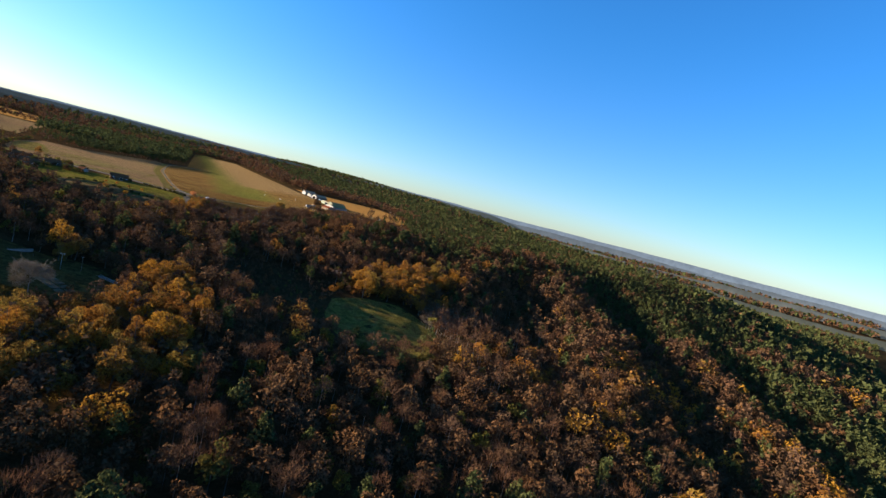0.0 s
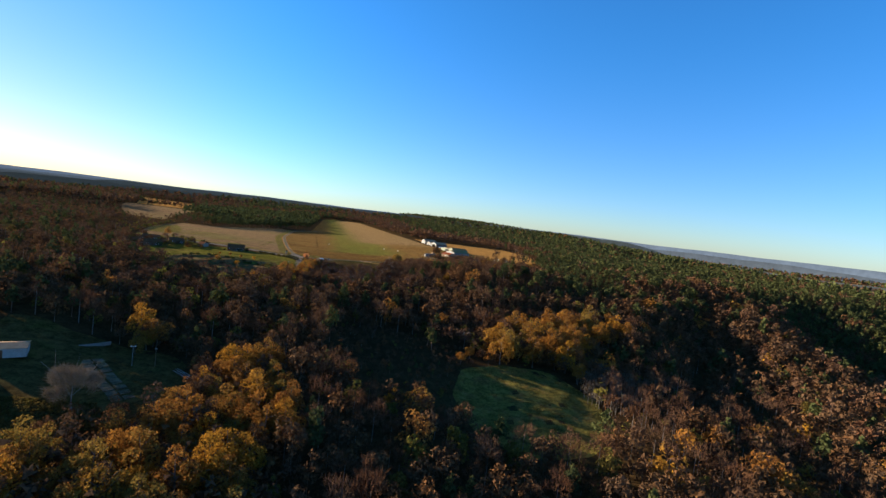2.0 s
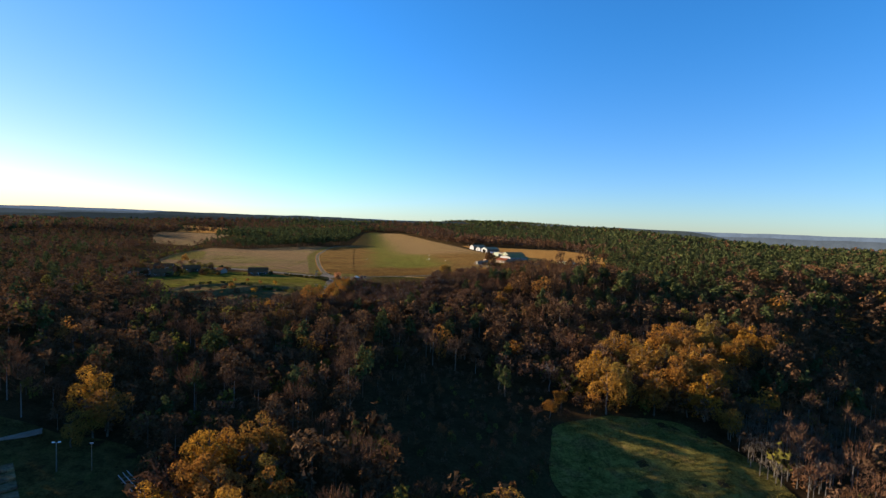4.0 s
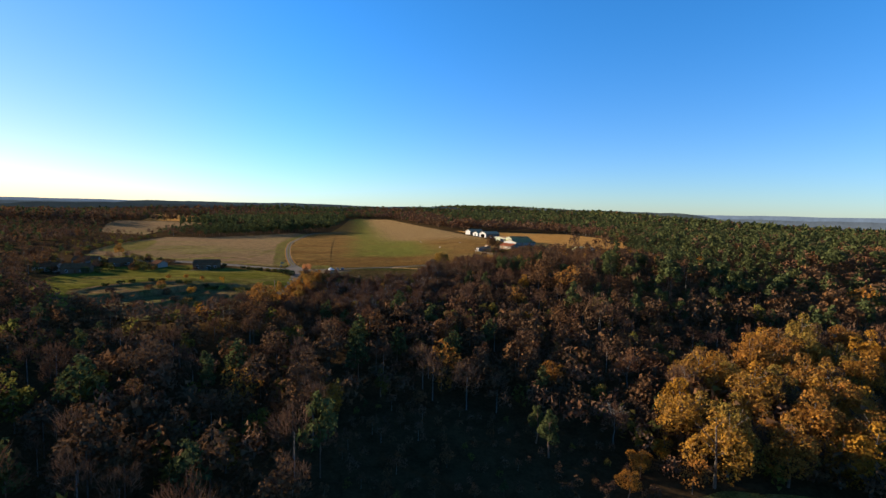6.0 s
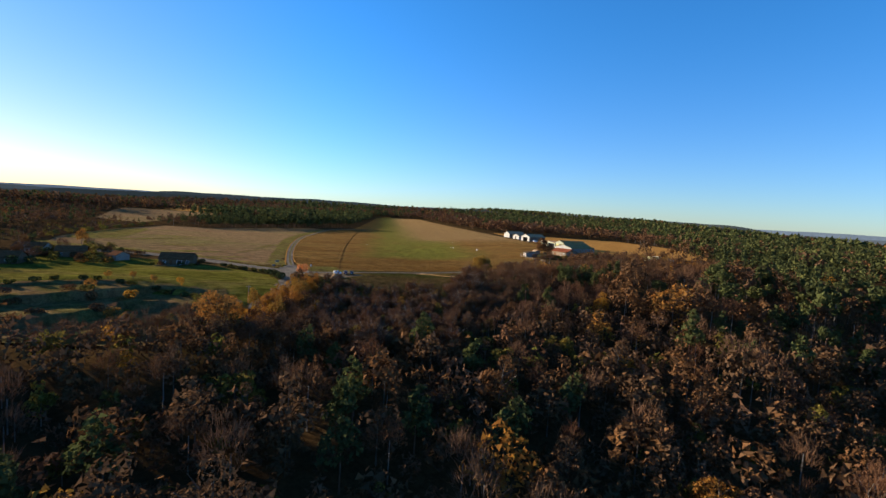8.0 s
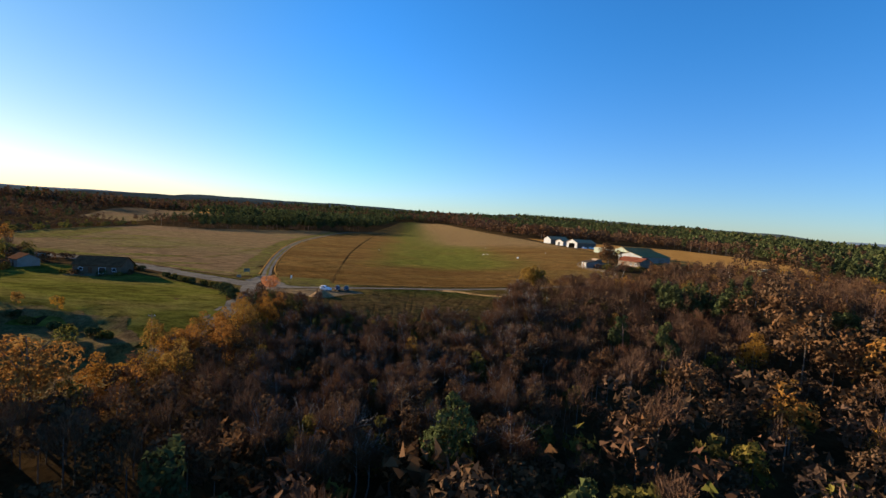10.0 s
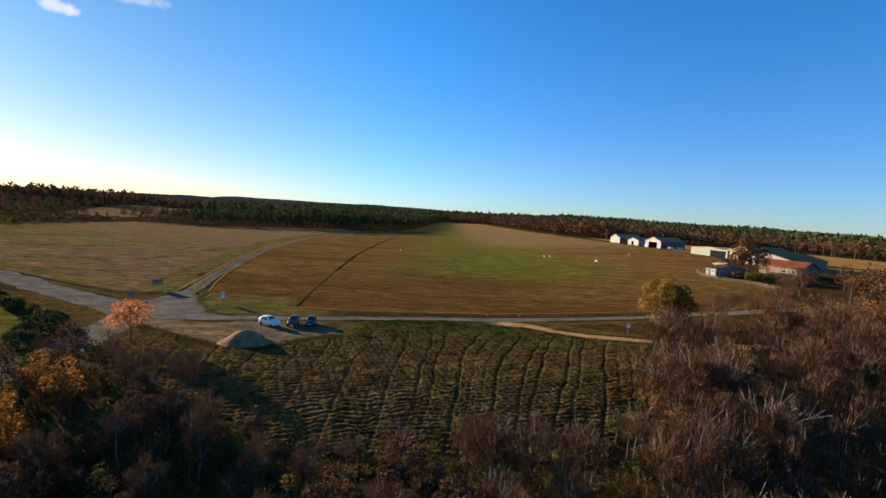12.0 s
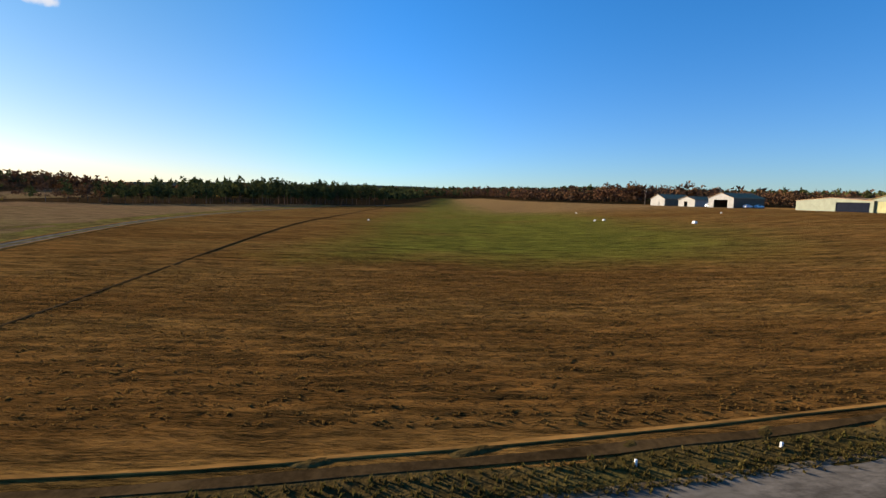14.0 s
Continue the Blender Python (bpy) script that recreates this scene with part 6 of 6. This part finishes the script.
scrub = inside([(15, 468), (23, 464), (31, 457), (46, 451.5), (70, 454), (76, 462), (81, 470), (82, 484), (88, 481), (93, 484), (92, 468), (84, 450), (78, 444), (52, 440), (38, 440), (24, 440), (17, 450)], sx, sy)
sx, sy = sx[scrub], sy[scrub]
su, ss, st = rng.uniform(0, 1, len(sx)), rng.uniform(0.15, 0.28, len(sx)), rng.uniform(0, 360, len(sx))
for kind, lo, hi, nm, lb in (("olive", 0.0, 0.38, "evergreen_scrub", "dense low scrub of olive-green bushes"), ("pine", 0.38, 0.6, "dark_scrub", "dense low scrub of dark evergreen bushes"), ("bare", 0.6, 1.0, "bare_scrub", "leafless reddish scrub on the slope")):
    mass(nm, np.flatnonzero((su >= lo) & (su < hi)), kind, 210, 0.85, 4, lb, sx, sy, ss, st)
vx, vy = scatter(rng, 140, 205, 248, 296, 3.0)
young = inside([(152, 264), (158, 281), (176, 292), (190, 288), (199, 278), (184, 258), (160, 252)], vx, vy)
vx, vy = vx[young], vy[young]
mass("young_stand", np.arange(len(vx)), "poles", 190, 0.7, 5, "dense stand of slim leafless grey trees beside the meadow", vx, vy, rng.uniform(0.6, 0.95, len(vx)), rng.uniform(0, 360, len(vx)))
nx, ny = scatter(rng, 250, 640, 295, 720, 7.0)
stand = plantation(nx, ny) & ~is_open(nx, ny) & (nx + ny < 1150)
nx, ny = nx[stand], ny[stand]
mass("young_pine_wood", np.arange(len(nx)), "pine", 44, 1.5, 6, "dense plantation of young dark green pines", nx, ny, rng.uniform(0.5, 0.72, len(nx)), rng.uniform(0, 360, len(nx)))
px, py = scatter(rng, -110, 40, 700, 900, 4.4)
front_row = np.abs((px + 41) * 0.804 - (py - 780) * 0.594 + 5) < 7
front_row &= inside([(-101, 712), (13, 866), (2, 880), (-120, 720)], px, py)
px, py = px[front_row], py[front_row]
lx, ly = scatter(rng, -292, -133, 540, 850, 6.2)
bank = inside(LOW_BANK, lx, ly) & (lx < -141)
lx, ly = lx[bank], ly[bank]
lu, ls, lt = rng.uniform(0, 1, len(lx)), rng.uniform(0.14, 0.32, len(lx)), rng.uniform(0, 360, len(lx))
for kind, lo, hi, nm, lb in (("bare", 0.0, 0.45, "bank_brush", "low bare brush on the bank beyond the field"), ("russet", 0.45, 0.75, "russet_bank_brush", "low russet brush on the bank beyond the field"), ("olive", 0.75, 1.0, "olive_bank_brush", "low olive-green brush beyond the field")):
    mass(nm, np.flatnonzero((lu >= lo) & (lu < hi)), kind, 110, 1.3, 4, lb, lx, ly, ls, lt)
mass("pine_edge", np.arange(len(px)), "pine", 330, 0.72, 5, "dense dark edge of the pine wood beside the field", px, py, rng.uniform(0.9, 1.1, len(px)) * (0.58 + 0.5 * smooth(-110, 5, px)), rng.uniform(0, 360, len(px)))
mass("thicket", np.arange(len(hx)), "bare", 220, 0.79, 4, "dense thicket of bare reddish-brown brushwood", hx, hy, rng.uniform(0.24, 0.42, len(hx)), rng.uniform(0, 360, len(hx)))
wx, wy = scatter(rng, -620, 620, 860, 1560, 10.5)
stand = in_view(wx, wy) & ~is_open(wx, wy)
wx, wy = wx[stand], wy[stand]
wk = pick_species(rng, wx, wy)
wk[wk == "parasol"] = "pine"
ws, wt = rng.uniform(0.75, 1.2, len(wx)), rng.uniform(0, 360, len(wx))
for kind in ("russet", "bare", "pine", "olive"):
    mass("back_" + NAMES[kind][0], np.flatnonzero(wk == kind), kind, 26, 2.5, 6, NAMES[kind][1] + " behind the fields", wx, wy, ws, wt)
fx, fy = scatter(rng, -2300, 2300, -100, 2700, 20.0)
ring = in_view(fx, fy) & ~((fx > -380) & (fx < 720) & (fy > 85) & (fy < 860)) & ~((fx > -620) & (fx < 620) & (fy >= 860) & (fy < 1560)) & ~is_open(fx, fy) & (np.hypot(fx, fy - 400) < np.where(fx > 420, 2300, 1500))
ring &= waves(fx, fy, 900, 21) + 0.5 * waves(fx, fy, 300, 22) > -0.72
fx, fy = fx[ring], fy[ring]
fk = pick_species(rng, fx, fy)
fk[(fk == "parasol")] = "pine"
fk[(fk == "olive") | (fk == "gold")] = "russet"
fs, ft = rng.uniform(0.8, 1.2, len(fx)), rng.uniform(0, 360, len(fx))
for kind, nm in (("russet", "far_brown_wood"), ("bare", "far_bare_wood"), ("pine", "far_pine_wood")):
    mass(nm, np.flatnonzero(fk == kind), kind, 13, 4.5, 5, "far " + NAMES[kind][1], fx, fy, fs * 1.1, ft)

ox, oy = scatter(rng, 900, 4300, -100, 3000, 32.0)
ring = in_view(ox, oy) & (np.hypot(ox, oy - 400) > 2450) & (np.hypot(ox, oy - 400) < 4100) & (waves(ox, oy, 700, 23) + 0.5 * waves(ox, oy, 260, 24) > -0.8)
ox, oy = ox[ring], oy[ring]
ok = rng.choice(["russet", "pine", "bare"], len(ox), p=[0.35, 0.4, 0.25])
for kind, nm in (("russet", "valley_brown_wood"), ("bare", "valley_bare_wood"), ("pine", "valley_pine_wood")):
    mass(nm, np.flatnonzero(ok == kind), kind, 10, 5.6, 5, "wood in the far valley", ox, oy, rng.uniform(1.9, 2.6, len(ox)) * 0.8, rng.uniform(0, 360, len(ox)))
ex, ey = scatter(rng, -330, 420, -130, 470, 10.5)
side = ~in_view(ex, ey) & ~is_open(ex, ey) & (np.hypot(ex - 40, ey - 190) < 420)
side |= (ey < 84) & (np.hypot(ex - 40, ey - 190) < 420) & in_view(ex, ey)
ex, ey = ex[side], ey[side]
ek = rng.choice(["russet", "bare", "pine"], len(ex), p=[0.5, 0.3, 0.2])
for kind, nm in (("russet", "outer_russet_wood"), ("bare", "outer_bare_wood"), ("pine", "outer_pine_wood")):
    mass(nm, np.flatnonzero(ek == kind), kind, 40, 2.2, 5, NAMES[kind][1] + " round the valley", ex, ey, rng.uniform(0.8, 1.2, len(ex)), rng.uniform(0, 360, len(ex)))

# ---------------------------------------------------------------- trees and shrubs that stand alone
def lone(kind, x, y, seed, h, r, n, size, label, mat=None, name=None, category=None):
    root = tree_thing(kind, seed, n, size, mat, name, label, category, h, r)
    keepm.append((root, at_ground(x, y, seed * 40)))
    return root


lone("gold", 95.6, 500.0, 71, 10.4, 4.7, 5600, 0.26, "oak with ochre autumn leaves beside the lane", M_GOLD)
lone("russet", 99.0, 500.6, 72, 9.0, 3.7, 4400, 0.25, "dark green-brown oak beside the lane", M_OLIVE)
lone("russet", 17.1, 474.2, 73, 7.6, 3.1, 3000, 0.17, "cherry tree with pink-orange leaves by the crossroads", M_CHERRY, "cherry_tree", "cherry tree")
lone("russet", 147.5, 558.6, 74, 12.0, 5.8, 3600, 0.36, "large half-bare oak spreading over the clubhouse", None)
lone("bare", -39.6, 227.0, 75, 14.0, 8.5, 5000, 0.55, "large bare grey tree standing in the valley yard", M_GREY_TWIG)
lone("fir", 195, 463.8, 76, 19.0, 5.0, 3000, 0.55, "tall dark fir rising over the wood")
for k, (x, y, h) in enumerate(((111.4, 506.8, 5.5), (115.7, 508, 5), (118.6, 502.6, 6.5), (121.5, 507.5, 6), (107, 503, 5), (128, 513, 6), (135, 524, 6.5), (140, 527, 7))):
    lone("bare", x, y, 80 + k, h, 2.6, 1200, 0.3, "leafless roadside tree with dark branches")


def shrub(x, y, w, h, mat, label, seed, long=1.0, rz=0.0, n=480, name="shrub", category="shrub", size=0.3):
    r = np.random.default_rng(seed)
    m = 7
    blobs = np.column_stack([r.uniform(-0.6, 0.6, m) * w * long, r.uniform(-0.5, 0.5, m) * w, r.uniform(0.35, 0.6, m) * h, np.full(m, 0.4 * h) * r.uniform(0.8, 1.2, m)])
    p, d = shell(r, n, blobs)
    v, f = cards(r, p, d, size)
    v[:, 2] = np.maximum(v[:, 2], -0.05)
    root = thing(name, at_ground(x, y, rz), label, category)
    crown = new("leaves", mesh_of("leaves", v, f, mat, np.repeat(r.uniform(0, 0.2, len(f)), 3)))
    crown.parent = root
    part("stems", merged(*[tube((0, 0, -0.2), (r.uniform(-0.5, 0.5) * w * long, r.uniform(-0.4, 0.4) * w, h * 0.6), 0.06, 0.02, 4) for _ in range(4)]), M_BARK, root)
    return root


for k, (x, y) in enumerate(((-44, 451), (-37, 453), (-29, 450), (-20, 449))):
    lone("gold", x, y, 90 + k, 3.6, 1.5, 900, 0.16, "small orange-leaved sapling on the garden lawn", M_GOLD, "sapling", "sapling")
# Dark shrubs added along the scarp's shaded line; no hedge grows there.
for k, (x, y) in enumerate(spline([(-64, 436), (-60, 441), (-54, 449), (-38, 447), (-23, 445), (-10, 440), (0, 436)], 3.4)):
    if k % 3 == 1:
        continue
    shrub(x, y, 1.2, 1.5 + 0.4 * ((k * 7) % 5) / 5, M_NEEDLE if k % 3 else M_OLIVE, "dark shrub added along the shaded scarp below the lawn", 400 + k, 1.6, 5, 330, name="hedge_shrub", category="hedge", size=0.36)
for k, (x, y) in enumerate(spline([(-138, 552), (-139, 600), (-142, 650), (-143, 700)], 6)):
    shrub(x, y, 2.2, 2.2 + 1.4 * ((k * 7) % 5) / 5, (M_OLIVE, M_NEEDLE, M_RUSSET)[k % 3], "dark field hedge shrub beyond the bare field", 440 + k, 1.9, 90, 160, name="hedge_shrub", category="hedge", size=0.6)
for k, (x, y, w, h) in enumerate(((139.5, 551, 1.8, 2.4), (142, 548.5, 2.0, 2.8), (145, 546, 2.2, 2.6), (148, 545, 2.2, 3.0), (151, 544.5, 2.0, 2.4), (149, 549, 2.0, 2.6), (153.5, 548, 1.8, 2.2), (156, 545, 2.0, 2.6))):
    shrub(x, y, w, h, (M_TWIG, M_OLIVE, M_NEEDLE)[k % 3], "dark bush crowding round the clubhouse", 480 + k, 1.2, 40 * k, 420, size=0.32)
for k, (x, y) in enumerate(((-48, 491), (-44.5, 490.5), (-36, 490), (-32.5, 492), (-31, 496))):
    shrub(x, y, 1.3, 1.3 + 0.3 * (k % 3), (M_OLIVE, M_RUSSET, M_NEEDLE)[k % 3], "low garden shrub beside the bungalow", 500 + k, 1.3, 30 * k, 260, size=0.3)
HEDGE = spline([(-45, 511), (-32.6, 504.5), (-20.6, 495), (-8.8, 487), (-1, 482.6)], 4.2)
for k, (x, y) in enumerate(HEDGE):
    if k in (4, 5):
        continue
    shrub(x, y, 1.3, 1.5 + 0.5 * ((k * 7) % 5) / 5, M_OLIVE if k % 3 else M_NEEDLE, "clipped dark hedge shrub along the lane", 200 + k, 1.9, -35, name="hedge_shrub", category="hedge")
for k, (x, y, w, h) in enumerate(((4, 476, 2.2, 2.6), (7, 471, 2.4, 2.8), (10, 467, 2.2, 3.0), (3, 480, 1.6, 2.0))):
    shrub(x, y, w, h, M_NEEDLE, "dark evergreen shrub at the corner of the lawn", 230 + k, 1.2, 30, 700)
sr = np.random.default_rng(9)
for k in range(34):
    x, y = sr.uniform(-118, -62), sr.uniform(472, 528)
    shrub(x, y, sr.uniform(1.5, 3), sr.uniform(1.8, 4), (M_OLIVE, M_RUSSET, M_NEEDLE, M_GOLD)[k % 4 if k % 8 else 0], "garden shrub among the hamlet houses", 260 + k, 1.3, sr.uniform(0, 180), 260, size=0.45)
for k in range(16):
    x, y, kd = sr.uniform(-120, -58), sr.uniform(474, 534), ("russet", "bare", "olive", "pine")[k % 4]
    lone(kd, x, y, 520 + k, sr.uniform(3.5, 6), sr.uniform(1.6, 2.6), 420, 0.34, "small garden tree among the hamlet houses", None, "garden_tree", "garden tree")
for k, (x, y, kd, h) in enumerate(((-86, 517, "olive", 6.5), (-81, 513, "olive", 7.0), (-76, 511, "russet", 6.0), (-78, 518, "olive", 6.5), (-95, 494, "russet", 6.0), (-101, 497, "bare", 7.5), (-106, 500, "russet", 7.0),
                                   (-112, 494, "bare", 7.0), (-117, 500, "olive", 6.5), (-122, 492, "bare", 7.5), (-100, 519, "bare", 7.0), (-116, 520, "russet", 7.5), (-126, 514, "olive", 7.0), (-92, 487, "bare", 5.0), (-104, 474, "russet", 5.5))):
    lone(kd, x, y, 560 + k, h, 0.42 * h, 600, 0.36, "spreading garden tree crowding the hamlet houses", None, "garden_tree", "garden tree")
lone("gold", -104, 541, 540, 9.5, 3.6, 900, 0.4, "golden autumn tree behind the hamlet")
for k in range(17):
    x, y = sr.uniform(-60, 2), sr.uniform(402, 444)
    shrub(x, y, sr.uniform(1.2, 2.6), sr.uniform(1.2, 3.2), (M_OLIVE, M_RUSSET, M_TWIG, M_GOLD, M_RUSSET)[k % 5], "rough garden shrub below the lawn", 320 + k, 1.4, sr.uniform(0, 180), 260, size=0.4)


# ---------------------------------------------------------------- grass and crop rows
def tufts(name, poly, count, tall, wide, mat, label, seed, lift=0.05, mown=None):
    """Many small grass tufts over a piece of ground, in mown swaths if a spacing is given."""
    r = np.random.default_rng(seed)
    xs, ys = [p[0] for p in poly], [p[1] for p in poly]
    x, y = r.uniform(min(xs), max(xs), count * 2), r.uniform(min(ys), max(ys), count * 2)
    if mown:
        y = np.round(y / mown) * mown + r.normal(0, mown * 0.2, len(y)) + 0.06 * x
    k = inside(poly, x, y)
    x, y = x[k][:count], y[k][:count]
    z = height(x, y) + lift
    n = len(x)
    a = r.uniform(0, 6.28, n)
    s, h = wide * r.uniform(0.6, 1.4, n), tall * r.uniform(0.5, 1.4, n)
    lean = r.normal(0, 0.35, (n, 2)) * h[:, None]
    v, f = [], []
    for j in range(3):
        b = a + j * 2.1
        c, d = np.cos(b) * s, np.sin(b) * s
        v.append(np.stack([np.stack([x - c, y - d, z - 0.03], 1), np.stack([x + c, y + d, z - 0.03], 1), np.stack([x + c * 0.4 + lean[:, 0] + d * 0.5, y + d * 0.4 + lean[:, 1] - c * 0.5, z + h], 1)], 1))
    v = np.concatenate(v).reshape(-1, 3)
    ob = new(name, mesh_of(name, v, np.arange(len(v)).reshape(-1, 3), mat, np.repeat(np.tile(r.uniform(0, 1, n), 3), 3)))
    return tagged(ob, label, "grass", kind="stuff")


tufts("crop_rows", ROWS_FIELD, 8000, 0.1, 0.05, M_CROP, "ragged green-brown tufts on rough soil", 1, lift=0.14)
tufts("dry_grass", [(31, 503), (50, 503.6), (68, 507), (100, 513), (122, 518), (120, 536), (70, 542), (16, 536), (12, 511), (29, 510)], 26000, 0.1, 0.09, M_GRASS, "dry brown grass tufts on the airfield", 2, mown=0.8)
tufts("verge_grass", [(19.1, 494), (15.9, 497), (11.5, 503.8), (11, 507.5), (27, 508), (29, 501), (31.5, 499.5), (40, 500.2), (40, 497.4), (34.4, 496.2)], 5000, 0.08, 0.06, M_RANK, "rough green verge grass at the road corner", 3)
tufts("strip_grass", [(36, 500), (49, 501.4), (67, 504.8), (82, 507.6), (100, 510.6), (101, 509), (85, 506.8), (73, 504.6), (55, 501), (42.1, 497.8), (36, 496.6)], 6000, 0.17, 0.07, M_CROP, "rough brown grass beside the airfield lane", 7)


def fringe(name, lines, spread, count, tall, wide, mat, label, seed):
    """Grass tufts that straggle over the edges of roads and gravel."""
    r = np.random.default_rng(seed)
    pts = np.concatenate([spline(line, 0.5) for line in lines])
    q = pts[r.integers(0, len(pts), count)] + r.normal(0, spread, (count, 2))
    a, h, w = r.uniform(0, 6.28, count), tall * r.uniform(0.4, 1.4, count), wide * r.uniform(0.6, 1.4, count)
    z = height(q[:, 0], q[:, 1]) + 0.05
    v = []
    for j in range(3):
        c, d = np.cos(a + 2.1 * j) * w, np.sin(a + 2.1 * j) * w
        v.append(np.stack([np.stack([q[:, 0] - c, q[:, 1] - d, z - 0.02], 1), np.stack([q[:, 0] + c, q[:, 1] + d, z - 0.02], 1), np.stack([q[:, 0] + d, q[:, 1] - c, z + h], 1)], 1))
    v = np.concatenate(v).reshape(-1, 3)
    ob = new(name, mesh_of(name, v, np.arange(len(v)).reshape(-1, 3), mat, np.repeat(np.tile(r.uniform(0, 1, count), 3), 3)))
    return tagged(ob, label, "grass", kind="stuff")


fringe("lot_fringe", [[*LOT[1:9]]], 0.5, 4500, 0.07, 0.06, M_CROP, "ragged grass creeping over the edge of the gravel lot", 11)
fringe("lane_fringe", [[(34, 495.4), (42.7, 497.6), (55, 500.8), (65, 502.6), (73, 504.4), (85, 506.6), (101, 509)], [(40, 493.6), (48, 496), (58, 498.2), (66, 499)], [(76, 502), (92, 504.6), (112, 508.4)]], 0.22, 5000, 0.1, 0.07, M_CROP, "ragged grass along the edges of the lane", 12)
fringe("corner_fringe", [[(34, 495.3), (19.2, 493), (15.7, 496.4), (10.4, 503.9), (9.4, 509.5)], [(2.4, 508), (3.4, 505), (1.6, 499), (-6, 502), (-22, 509)]], 0.3, 5000, 0.1, 0.08, M_RANK, "green grass straggling over the edges of the crossroads", 13)
fringe("sand_fringe", [[(70, 496.3), (78, 491.4), (87.5, 488.6), (100, 485.6)], [(76, 496.2), (80, 494.2), (88, 491.8), (100, 488.9)]], 0.3, 3500, 0.12, 0.08, M_CROP, "grass along the edges of the sandy track", 14)
tufts("roadside_grass", [(77, 500), (92, 501.5), (113, 505), (107, 496.5), (95, 490), (84, 496)], 5000, 0.16, 0.04, M_CROP, "rough brown grass between lane and sandy track", 6)
tufts("yard_tufts", [(-87, 198), (-52, 182), (-43, 191), (-44, 203), (-34, 217), (-27, 222), (-36, 233), (-87, 226)], 6000, 0.4, 0.4, M_CROP, "rank brown-green grass tufts in the valley yard", 5, lift=0.15)
tufts("meadow_grass", MEADOW, 9000, 0.16, 0.16, M_RANK, "rough tufts of meadow grass in mown swaths", 4, lift=0.15, mown=2.4)

for root, m in keepm:
    root.matrix_basis = m
